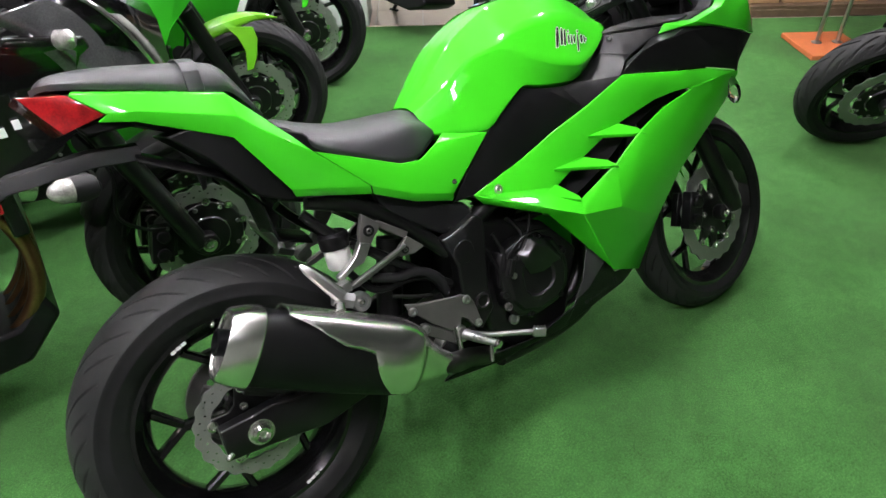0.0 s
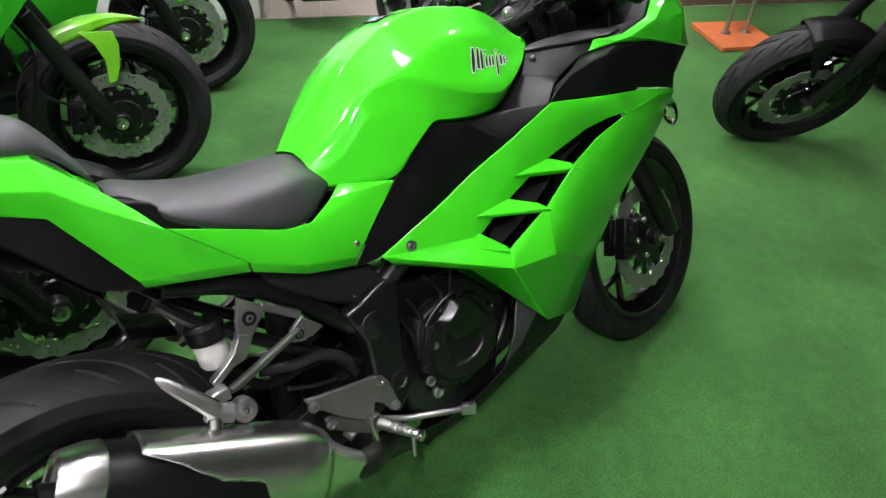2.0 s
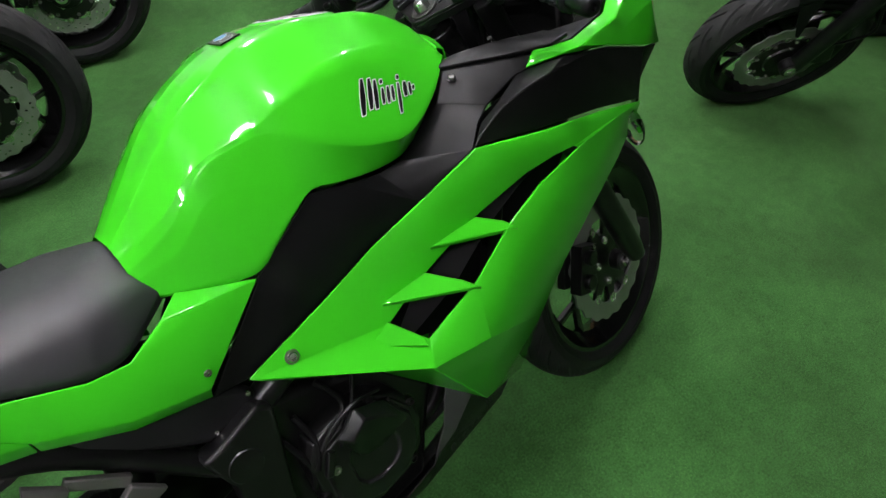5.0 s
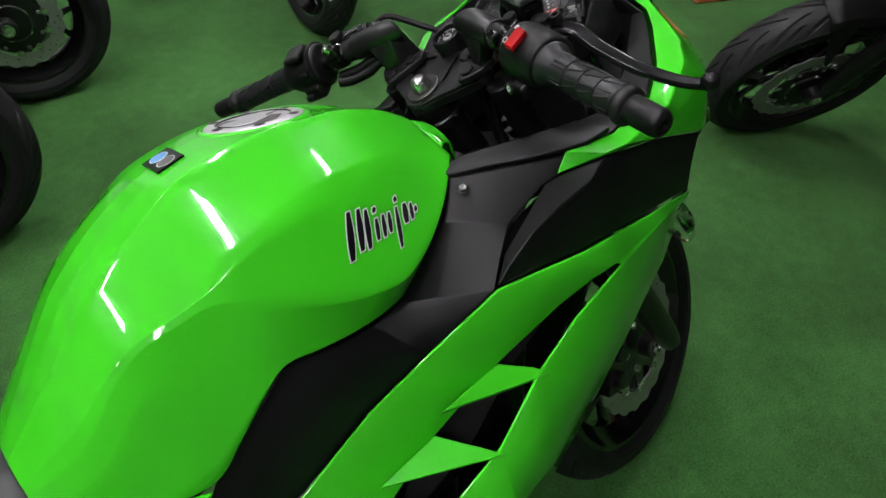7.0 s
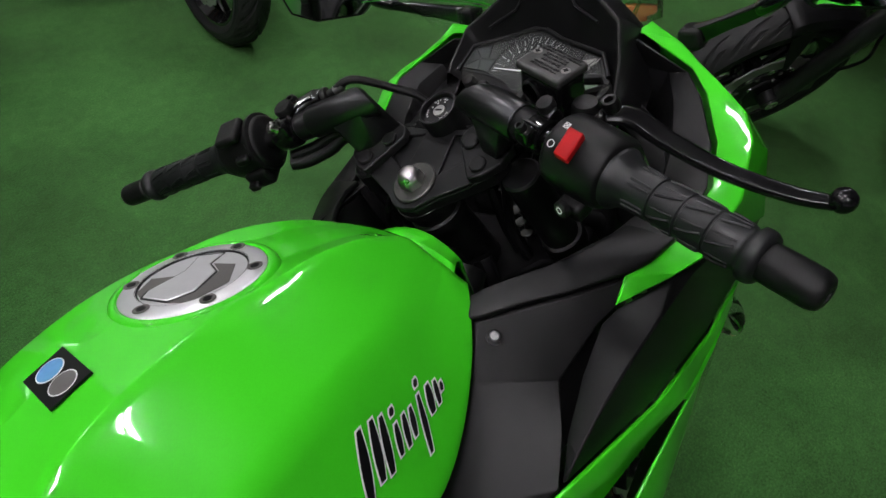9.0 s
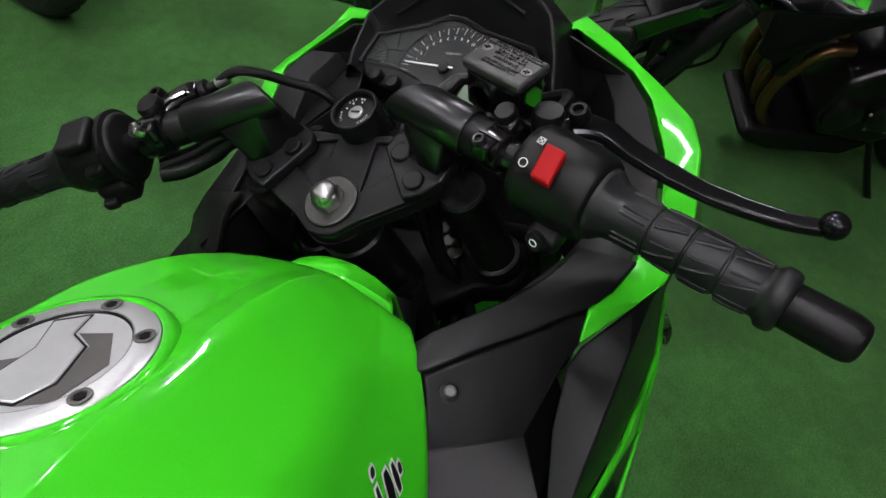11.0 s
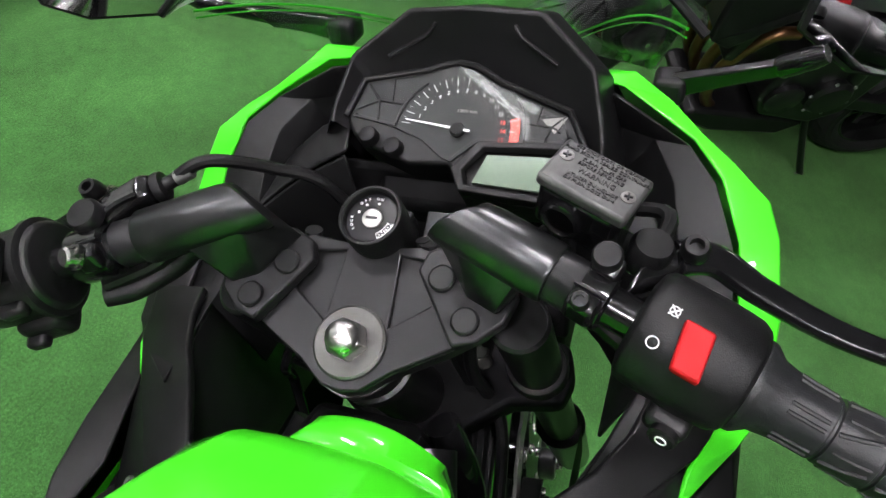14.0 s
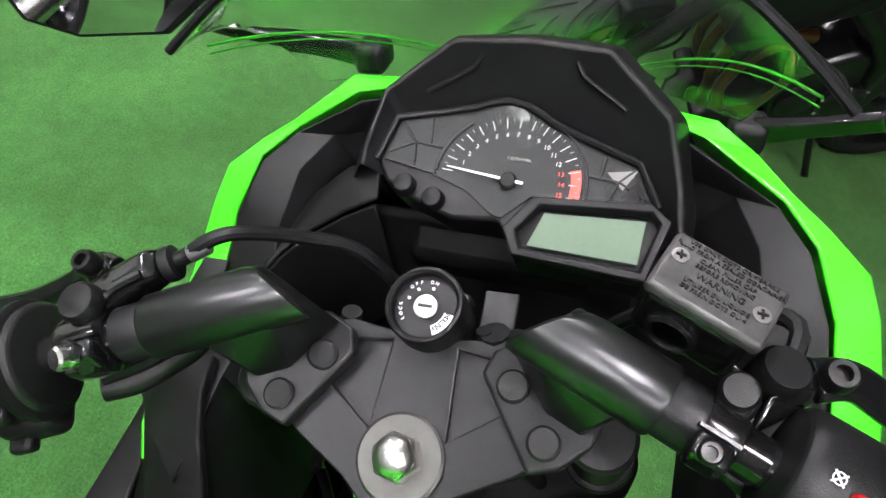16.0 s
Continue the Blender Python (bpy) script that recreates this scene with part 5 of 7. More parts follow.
part("brake_pedal_hose", Geo().tube([(.300, -.100, .520), (.350, -.112, .505), (.400, -.116, .500), (.440, -.112, .470), (.455, -.105, .430)], .0105, 12), DARK_P, bike, "thick grey-black hose above the bracket")
part("linkage", Geo().tube([(.330, -.110, .470), (.372, -.112, .452), (.420, -.108, .436)], .0045, 8), DULL, bike, "thin brake rod")
res = part("rear_fluid_pot", Geo().lathe([(.010, -.050), (.022, -.046), (.026, -.040), (.027, 0)], (.247, -.092, .608), (0, 0, 1), 24), WHITE_P, bike, "white brake fluid reservoir with a black cap")
part("pot_cap", Geo().lathe([(.030, 0), (.031, .004), (.031, .026), (.026, .032), (.004, .032)], (.247, -.092, .606), (0, 0, 1), 24), BLACK_P, res)
bolt(res, (.272, -.105, .606), (0.3, -1, 0), .008, .006)
part("pot_bracket", Geo().box((.278, -.085, .606), (.040, .010, .016)), BLACK_M, res)
stand = part("side_stand", Geo().tube([(.560, .110, .300), (.530, .170, .170), (.500, .232, .108)], .011, 10), BLACK_M, bike, "black steel side stand")
part("stand_foot", Geo().box((.500, .236, .100), (.060, .036, .010), Matrix.Translation((.5, .236, .10)) @ Matrix.Rotation(LEAN, 4, "X") @ Matrix.Translation((-.5, -.236, -.10))), BLACK_M, stand, "", .003)


# forks and steering head
def st(u, v, w):
    return STEER @ Vector((u, v, w))


for s in (1, -1):
    leg = part("fork_tube", Geo().cyl(st(.032, .098 * s, -.030), st(.032, .098 * s, -.420), .0195, n=24), BLACK_P, bike, "black fork leg")
    part("fork_slider", Geo().lathe([(.022, 0), (.026, .004), (.026, .04), (.025, .26), (.020, .30)], st(.032, .098 * s, -.420), st(.032, .098 * s, -1) - st(.032, .098 * s, 0), 24), BLACK_M, leg, "black lower fork slider")
    part("fork_seal", Geo().lathe([(.028, 0), (.028, .014), (.021, .018)], st(.032, .098 * s, -.425), st(0, 0, 1) - st(0, 0, 0), 24), BLACK_P, leg)
    c = FRONT @ Vector((0, -.072 * s, 0))
    part("axle_clamp", Geo().cyl(c, FRONT @ Vector((0, -.098 * s, 0)), .024, n=20), BLACK_M, leg)
part("front_axle", Geo().lathe([(.013, 0), (.013, .006), (.009, .009), (.007, .004)], FRONT @ Vector((0, -.098, 0)), FRONT.to_3x3() @ Vector((0, -1, 0)), 18), POLISH, bike, "bright front axle end")
yoke_pts = [(.058, .030), (.064, .085), (.056, .120), (.030, .126), (.008, .118), (.002, .080), (-.030, .036), (-.034, 0)]
yoke_pts = yoke_pts + [(u, -v) for u, v in yoke_pts[::-1][1:]]
# the dark under the top yoke is given by this blacker colour
part("lower_yoke", Geo().prism([st(u, v, -.190) for u, v in yoke_pts], st(0, 0, .034) - st(0, 0, 0)), SHADE_BLACK, bike, "black lower triple clamp", .006, segs=3)
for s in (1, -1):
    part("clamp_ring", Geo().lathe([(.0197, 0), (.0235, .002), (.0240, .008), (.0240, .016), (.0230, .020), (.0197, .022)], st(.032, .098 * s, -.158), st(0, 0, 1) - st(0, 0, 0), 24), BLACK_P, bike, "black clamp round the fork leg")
# frame head and air duct below the tank's front, their shade put into the colour
part("frame_head", Geo().slab([(.985, .850), (1.040, .885), (1.085, .872), (1.130, .735), (1.100, .690), (1.000, .740)], -.040, .040), SHADE_BLACK, bike, "black steering head of the frame", .008)
part("air_duct", Geo().prism([(1.060, .030, .850), (1.100, .050, .835), (1.150, .095, .745), (1.200, .140, .660), (1.165, .155, .600), (1.080, .120, .680), (1.030, .080, .800)], (-.030, -.015, -.030)), SHADE_BLACK, bike, "black rubber air duct beside the frame", .006)
part("cable_guide", Geo().tube([st(.010, .046, -.030), st(-.012, .066, -.062), st(-.016, .080, -.110), (1.090, .070, .760)], .0040, 8), BLACK_G, bike, "black cables running down past the stem")
part("steering_stem", Geo().cyl(st(0, 0, -.02), st(0, 0, -.190), .026, n=24), BLACK_M, bike)
part("stem_collar", Geo().lathe([(.030, 0), (.030, .010), (.027, .012), (.027, .026), (.031, .028), (.031, .036)], st(0, 0, -.062), st(0, 0, 1) - st(0, 0, 0), 28), BLACK_M, bike)

# front fender
g = Geo()
rows = []
for a in range(78, 152, 8):
    r = .306
    d = Vector((math.cos(radians(a)), 0, math.sin(radians(a))))
    row = []
    for yy, dr in ((-.060, -.040), (-.057, -.024), (-.047, -.010), (-.023, -.002), (0, 0), (.023, -.002), (.047, -.010), (.057, -.024), (.060, -.040)):
        row.append(FRONT @ (d * (r + dr) + Vector((0, yy, 0))))
    rows.append(row)
fen = part("front_fender", Geo().rings(rows, False, False), GREEN, bike, "lime green front fender", solid=.003)
for q in (.030, -.030):
    d = Vector((math.cos(radians(116)), 0, math.sin(radians(116))))
    c = FRONT @ (d * .304 + Vector((0, q, 0)))
    part("washer", Geo().lathe([(.0085, -.002), (.0085, .0024), (.006, .0028)], c, FRONT.to_3x3() @ d, 18), DULL, fen)
    bolt(fen, c + FRONT.to_3x3() @ d * .0024, FRONT.to_3x3() @ d, .0060, .0050, GREYMET)
for s in (1, -1):
    pts = [FRONT @ Vector(p) for p in ((-.020, -.066 * s, .262), (.020, -.068 * s, .250), (.060, -.070 * s, .090), (.030, -.070 * s, .140), (-.030, -.068 * s, .190))]
    part("fender_stay", Geo().prism(pts, (0, .004 * s, 0)), GREEN, fen, "", .001)

# top triple clamp
out = [(.066, .016), (.070, .046), (.064, .062), (.038, .088), (.018, .082), (.003, .060), (-.014, .030), (-.028, .012), (-.030, 0)]
full = out + [(u, -v) for u, v in out[::-1][1:]]
full = full[:-1] + [(.066, -.016), (.092, -.020), (.099, 0), (.092, .020)]
yoke = part("top_yoke", Geo().prism([st(u, v, -.030) for u, v in full], st(0, 0, .0145) - st(0, 0, 0)), SATIN, bike, "satin black cast top triple clamp", .002)
wells = [[(u, v * q) for u, v in ((.061, .019), (.058, .044), (.032, .049), (.012, .0215))] for q in (1, -1)]
part("yoke_face", plate_geo(full, wells, STEER, -.0158, -.0115), SATIN, yoke, "raised face round two sunken panels", .0012)
part("stem_washer", Geo().lathe([(.0235, 0), (.0235, .003), (.022, .004), (.014, .0035)], st(0, 0, -.012), st(0, 0, 1) - st(0, 0, 0), 40), DULL, yoke, "wide bright steel washer")
hexg = Geo()
rows = []
for r, w in ((.0130, -.010), (.0134, -.006), (.0130, .001), (.0112, .0035)):
    rows.append([st(r * math.cos(math.pi * k / 3 + .3), r * math.sin(math.pi * k / 3 + .3), w) for k in range(6)])
hexg.rings(rows)
nut = part("stem_nut", hexg, NUTMET, yoke, "bright domed stem nut", .001)
part("nut_dome", Geo().lathe([(.0110, 0), (.0106, .0026), (.0090, .0052), (.0052, .0072), (.001, .0078)], st(0, 0, .0015), st(0, 0, 1) - st(0, 0, 0), 28), NUTMET, nut)
# ignition switch
lock = part("ignition_switch", Geo().lathe([(.0215, -.030), (.0215, .0075), (.0207, .0092), (.0192, .0096), (.0180, .0085), (.0176, .003), (.012, .003)], st(.078, 0, 0), st(0, 0, 1) - st(0, 0, 0), 44), BLACK_P, bike, "black ignition switch with white lettering")
part("key_barrel", Geo().lathe([(.0066, .002), (.0066, .0048), (.0056, .0052), (.002, .0050)], st(.078, 0, 0), st(0, 0, 1) - st(0, 0, 0), 24), ALLOY, lock, "bare metal key barrel")
part("key_slot", Geo().box((.078, 0, .0053), (.0016, .0078, .0010), STEER), DARKINK, lock)
part("lock_face", Geo().lathe([(.0176, .0034), (.0090, .0036)], st(.078, 0, 0), st(0, 0, 1) - st(0, 0, 0), 40, False), DARKINK, lock)
LK = STEER @ Matrix.Translation((.078, 0, .0042))


def arc_words(text, size, mid, spread, r, material, parent, flip=False):
    for k, ch in enumerate(text):
        a = radians(mid + (spread if flip else -spread) * (k - (len(text) - 1) / 2))
        turn = a - math.pi / 2 + (math.pi if flip else 0)
        m = LK @ Matrix.Translation((r * math.cos(a), r * math.sin(a), 0)) @ Matrix.Rotation(turn, 4, "Z")
        writing(ch, size, m, material, parent)


arc_words("OFF", .0027, 32, 12, .0138, INK, lock)
arc_words("ON", .0027, -10, 12, .0138, INK, lock)
arc_words("LOCK", .0027, 108, 12, .0138, INK, lock)
g = Geo()
for k in range(6):
    a0, a1 = radians(205 + k * 9), radians(205 + k * 9 + 9.2)
    g.add([LK @ Vector((r * math.cos(a), r * math.sin(a), 0.0001)) for r, a in ((.0112, a0), (.0166, a0), (.0166, a1), (.0112, a1))], [(0, 1, 2, 3)])
part("word_plate", g, INK, lock, "white plate with black lettering")
LK = STEER @ Matrix.Translation((.078, 0, .0047))
arc_words("IGNITION", .0040, 231, 6.2, .0137, DARKINK, lock, True)
LK = STEER @ Matrix.Translation((.078, 0, .0042))
for a in (70, 32, -14):
    part("dot", Geo().lathe([(.0009, 0), (.0009, .0006), (.0002, .0006)], LK @ Vector((.0105 * math.cos(radians(a)), .0105 * math.sin(radians(a)), 0)), LK.col[2].to_3d(), 8), INK, lock)

# clip-on bars
B0 = Vector((.066, .070, .034))
for s in (1, -1):
    B1 = Vector((-.060, .363, .002 if s > 0 else .030))

    def pt(d, up=0.0, fwd=0.0, s=s, B1=B1):
        d0 = (B1 - B0).normalized()
        p = B0 + d0 * d
        f = Vector((0, 0, 1)).cross(d0).normalized() * -1
        p = p + f * fwd + Vector((0, 0, 1)) * up
        return st(p.x, p.y * -s, p.z)

    out, long, tail = (0.0, 1.0, .281) if s > 0 else (.027, 1.15, .333)
    # casting: foot with two bolts and the sloping tube
    padp = [(.062, .040), (.049, .0355), (.004, .0655), (.009, .080), (.022, .094), (.040, .100), (.066, .082), (.070, .056)]
    riser = part("bar_riser", Geo().prism([st(u, -v * s, -.012) for u, v in padp], st(0, 0, .010) - st(0, 0, 0)), SATIN, bike, "satin black cast handlebar riser", .002, segs=3)
    g = Geo()
    rows = []
    tip = .057 if s > 0 else .071
    ahead = (pt(0, 0, 1) - pt(0)).normalized()
    for d, r, skew in ((-.003, .0146, 1), (-.001, .0170, 1), (.004, .0178, 1), (.030, .0178, 0), (tip - .002, .0176, 0), (tip, .0166, 0)):
        c = pt(d)
        ax = (pt(1) - pt(0)).normalized()
        upv = (st(0, 0, 1) - st(0, 0, 0)).normalized()
        upv = (upv - ax * upv.dot(ax)).normalized()
        sv = ax.cross(upv)
        ring = [c + (upv * math.sin(t) + sv * math.cos(t)) * r for t in (2 * math.pi * k / 28 for k in range(28))]
        rows.append([p + ax * (.75 * skew * (p - c).dot(ahead)) for p in ring])
    part("riser_tube", Geo().rings(rows), RISER, riser)
    part("riser_ferrule", Geo().lathe([(.0148, 0), (.0152, .001), (.0152, .017), (.0140, .0185)], pt(tip - .001), pt(1) - pt(0), 28), SATIN, riser, "narrower black ferrule of the riser")
    hp = [st(u, -v * s, -.003) for u, v in ((.064, .048), (.054, .058), (.034, .070), (.026, .088), (.042, .097), (.064, .080), (.069, .062))]
    for d, q in ((.006, 2), (.044, 1)):
        for k in range(8 * q + 1):
            t = math.pi * k / 8
            hp.append(pt(d, -.0168 * math.sin(t), .0168 * math.cos(t)))
    part("riser_web", hull_geo(hp), RISER, riser, "", .002)
    for u, v in ((.0445, .0525), (.0198, .0715)):
        part("bolt_cap", Geo().lathe([(.0085, 0), (.0085, .0035), (.0072, .0045), (.002, .0045)], st(u, -v * s, -.003), st(0, 0, 1) - st(0, 0, 0), 28), BLACK_P, riser, "round black rubber cap")
    bar = part("handlebar", Geo().cyl(pt(.060), pt(tail + .001), .0112, n=20), BLACK_G, bike, "black handlebar tube")
    # lever clamp: a split ring with two ears and their bolts
    cd = .0715 if s > 0 else .0915
    steep = st(0, 0, 1) - st(0, 0, 0)
    clamp = part("lever_clamp", Geo().lathe([(.0140, 0), (.0160, .0015), (.0164, .004), (.0164, .014), (.0160, .0165), (.0140, .018)], pt(cd), pt(1) - pt(0), 28), BLACK_G, bar, "gloss black split lever clamp")
    for fw, up, wide in ((-.0115, .0135, .013), (.0155, .0085, .014)):
        part("clamp_lug", Geo().box((0, 0, 0), (.0165, wide, .017), frame_at(pt(cd + .009, up, fw), pt(1) - pt(0), pt(0, .35 if fw > 0 else -.25, 1) - pt(0))), BLACK_G, clamp, "", .0035, segs=3)
    part("clamp_seam", Geo().box((0, 0, 0), (.0175, .0016, .012), frame_at(pt(cd + .009, .0135, -.003), pt(1) - pt(0), pt(0, 0, 1) - pt(0))), DARKINK, clamp)
    bolt(clamp, pt(cd + .009, .0215, -.0120), steep, .0050, .0050, BLACK_M)
    part("bolt_cap", Geo().lathe([(.0080, 0), (.0080, .005), (.0068, .007), (.002, .0074)], pt(cd + .008, .0150, .0165), steep, 22), BLACK_P, clamp, "round black rubber cap")
    # switch housing
    ax = (pt(1) - pt(0)).normalized()
    rows = []
    for d, r, off in ((.104, .0200, 0), (.106, .0275, 0), (.109, .0298, 0), (.113, .0306, 0), (.142, .0308, 0), (.156, .0296, 0), (.161, .0270, 0), (.163, .0225, 0)):
        upv = (st(0, 0, 1) - st(0, 0, 0)).normalized()
        upv = (upv - ax * upv.dot(ax)).normalized()
        sv = ax.cross(upv) * (1 if s > 0 else -1)
        d += out
        ring = []
        for k in range(32):
            t = 2 * math.pi * k / 32
            rr = r * (1 + .16 * max(0, math.cos(t - radians(215))) ** 3)
            ring.append(pt(d) + upv * (rr * math.sin(t)) + sv * (rr * math.cos(t)))
        rows.append(ring)
    sw = part("switch_housing", Geo().rings(rows), BLACK_P, bar, "black plastic switch housing", .0012)
    # grip
    prof = [(.0240, 0), (.0245, .003), (.0240, .006), (.0190, .012), (.0172, .022), (.0168, .026)]
    for seam in (.040, .063, .086):
        prof += [(.0167, seam - .0012), (.0156, seam - .0006), (.0156, seam + .0006), (.0167, seam + .0012)]
    prof += [(.0166, .106), (.0158, .107), (.0158, .109), (.0170, .111), (.0190, .1125), (.0194, .1155), (.0190, .119), (.0172, .122), (.0120, .123)]
    grip = part("grip", Geo().lathe([(r, h * long) for r, h in prof], pt(.160 + out), pt(1) - pt(0), 40), GRIP, bar, "black rubber grip with moulded ribs", angle=50)
    upv = (st(0, 0, 1) - st(0, 0, 0)).normalized()
    upv = (upv - ax * upv.dot(ax)).normalized()
    sv = ax.cross(upv)

    def on_grip(h, a, r=.0166, ax=ax, upv=upv, sv=sv, out=out, long=long, pt=pt):
        return pt(.160 + out + h * long) + (upv * math.sin(a) + sv * math.cos(a)) * r

    g = Geo()
    for k in range(6):
        a = 2 * math.pi * k / 6 + .3
        for da in (-.13, .13):
            g.tube([on_grip(.020, a + da, .0174), on_grip(.027, a + da, .0170), on_grip(.037, a + da)], .0011, 6, 2)
        for seam in (.041, .064, .087):
            b = a + (seam - .041) * 9
            g.tube([on_grip(seam + .001, b, .0168), on_grip(seam + .007, b + .10, .0170), on_grip(seam + .013, b + .22, .0170), on_grip(seam + .019, b + .36, .0167)], .0012, 6, 2)
            g.tube([on_grip(seam + .003, b + .50), on_grip(seam + .012, b + .54), on_grip(seam + .019, b + .60)], .0008, 6, 2)
    part("grip_ribs", g, GRIP, grip)
    part("bar_end", Geo().lathe([(.0120, 0), (.0138, .002), (.0140, .012), (.0138, .033), (.0130, .0375), (.0112, .0405), (.008, .0420), (.005, .0420), (.0042, .0385), (.001, .0385)], pt(tail), pt(1) - pt(0), 28), BLACK_P, bar, "black bar-end weight")
    # lever
    pv = [pt(.105, -.012, .046), pt(.122, -.020, .058), pt(.150, -.034, .060), pt(.195, -.050, .066), pt(.242, -.057, .076), pt(.270, -.056, .084)]
    path = spline(pv, 6)
    rows = []
    for i, p in enumerate(path):
        d = (path[min(i + 1, len(path) - 1)] - path[max(i - 1, 0)]).normalized()
        upv = (st(0, 0, 1) - st(0, 0, 0)).normalized()
        upv = (upv - d * upv.dot(d)).normalized()
        sv = d.cross(upv)
        t = i / (len(path) - 1)
        hw, hh = .0105 - .0045 * t, .0052 - .0008 * t
        rows.append([p + sv * (hw * a) + upv * (hh * b) for a, b in ((-1, -.3), (-.7, -1), (.7, -1), (1, -.3), (1, .4), (.6, 1), (-.6, 1), (-1, .4))])
    lever = part("lever", Geo().rings(rows), LEVER, bar, "black alloy lever with a ball end", .001)
    part("lever_ball", Geo().ball(pt(.274, -.053, .087), .0098, 20), LEVER, lever)
    part("lever_perch", Geo().rings([[pt(.092, -.010 + b, .018 + a) for a, b in ((-.012, -.008), (.012, -.008), (.012, .010), (-.012, .010))], [pt(.110, -.018 + b, .048 + a) for a, b in ((-.012, -.008), (.012, -.008), (.012, .010), (-.012, .010))]]), BLACK_G, bar, "", .003)
    bolt(lever, pt(.112, -.004, .050), st(0, 0, 1) - st(0, 0, 0), .0075, .010, BLACK_P, "pivot_cap")
    if s > 0:
        # kill switch, starter and their marks
        N = frame_at(pt(.134, .0302, -.004), pt(1) - pt(0), pt(0, 0, 1) - pt(0, 0, 0))
        kill = part("kill_switch", Geo().prism([N @ Vector(p) for p in ((-.0034, -.0175, -.001), (.0102, -.0175, -.001), (.0070, .0065, .000), (-.0076, .0065, .000))], N.to_3x3() @ Vector((0, 0, .0070))), RED_SW, sw, "red rocker kill switch", .0016, segs=3)
        ring = Geo().lathe([(.0031, 0), (.0031, .0004), (.0025, .0004), (.0025, 0)], pt(.119, .0296, -.0135), st(-.35, 0, .9) - st(0, 0, 0), 20, False)
        part("run_mark", ring, INK, sw, "white run symbol")
        g = Geo()
        base = pt(.121, .0312, .004)
        f = frame_at(base, pt(1) - pt(0), pt(0, 0, 1) - pt(0, 0, 0))
        for a in (45, -45):
            g.box((0, 0, .0008), (.0068, .0007, .0004), f @ Matrix.Rotation(radians(a), 4, "Z"))
        g.lathe([(.0026, .0006), (.0026, .0010), (.0021, .0010), (.0021, .0006)], f.translation, f.col[2].to_3d(), 16, False)
        part("stop_mark", g, INK, sw, "white stop symbol")
        part("starter_housing", Geo().box((0, 0, 0), (.022, .020, .018), frame_at(pt(.1400, -.014, -.030), pt(1) - pt(0), pt(0, 0, 1) - pt(0, 0, 0))), BLACK_P, sw, "", .004)
        sb = part("starter_button", Geo().lathe([(.0072, 0), (.0072, .004), (.0060, .005), (.001, .005)], pt(.1420, -.0032, -.0406), pt(.128, .4, -1) - pt(.128, 0, 0), 18), BLACK_P, sw)
        part("starter_mark", Geo().lathe([(.0030, 0), (.0030, .0005), (.0023, .0005), (.0023, 0)], pt(.1420, -.0010, -.0452), pt(.128, .4, -1) - pt(.128, 0, 0), 16, False), INK, sb)
        # front brake fluid reservoir
        RB = frame_at(Vector((1.153, -.1328, 1.0315)), (-.30, -.92, -.24), (.92, -.38, .10))
        pot = part("brake_fluid_reservoir", Geo().box((0, 0, -.019), (.049, .031, .032), RB), BLACK_G, bike, "black front brake fluid reservoir", .004, segs=3)
        lid = part("reservoir_lid", Geo().box((0, 0, .0005), (.053, .0345, .008), RB), LID, pot, "worn grey metal lid with embossed warning text", .0025)
        for x, y in ((-.0200, .004), (.0200, -.002)):
            scr = part("lid_screw", Geo().lathe([(.0040, .0040), (.0040, .0050), (.0028, .0054), (.001, .0050)], (RB @ Matrix.Translation((x, y, 0))).translation, RB.col[2].to_3d(), 18), GREYMET, lid)
            for a in (20, 110):
                part("cross_slot", Geo().box((x, y, .0055), (.0046, .0010, .0009), RB @ Matrix.Translation((x, y, 0)) @ Matrix.Rotation(radians(a), 4, "Z") @ Matrix.Translation((-x, -y, 0))), DARKINK, scr)
        for line, y, sz in (("USE ONLY DOT3 OR 4 BRAKE", .0138, .0031), ("FLUID FROM A SEALED CONTAINER.", .0105, .0031), ("CLEAN FILLER CAP", .0068, .0031), ("BEFORE REMOVING", .0034, .0031), ("WARNING", -.0012, .0046), ("UTILISER DU LIQUIDE", -.0062, .0031), ("DE FREIN DOT3 OU 4", -.0096, .0031)):
            writing(line, sz, RB @ Matrix.Translation((0.001, y, .0047)), BLACK_P, lid)
        sg = part("sight_glass", Geo().lathe([(.0120, -.004), (.0120, .004), (.0095, .005), (.0088, .0015), (.001, .0015)], RB @ Vector((-.006, -.0160, -.0185)), RB.to_3x3() @ Vector((0, -1, 0)), 28), BLACK_G, pot, "black-rimmed round fluid sight glass")
        part("sight_lens", Geo().lathe([(.0086, 0), (.0076, .0034), (.002, .0040)], RB @ Vector((-.006, -.0162, -.0185)), RB.to_3x3() @ Vector((0, -1, 0)), 24), CLEAR, sg)
        part("hose_union", Geo().lathe([(.0115, 0), (.0120, .015), (.0100, .019), (.002, .0195)], RB @ Vector((.042, -.003, -.034)), RB.col[2].to_3d(), 20), BLACK_P, pot, "black rubber cap over the hose bolt")
        part("pot_neck", Geo().box((.020, .002, -.039), (.054, .020, .012), RB), BLACK_G, pot, "", .003)
        part("brake_line", Geo().tube([RB @ Vector((.044, -.004, -.024)), st(.095, -.175, .010), st(.100, -.110, -.030), st(.070, -.060, -.120), st(.060, -.070, -.300)], .0045, 8), BLACK_P, bike, "black brake line")
    else:
        # indicator cluster on the left
        f = frame_at(pt(.152, .0297, -.004), pt(1) - pt(0), pt(0, 0, 1) - pt(0, 0, 0))
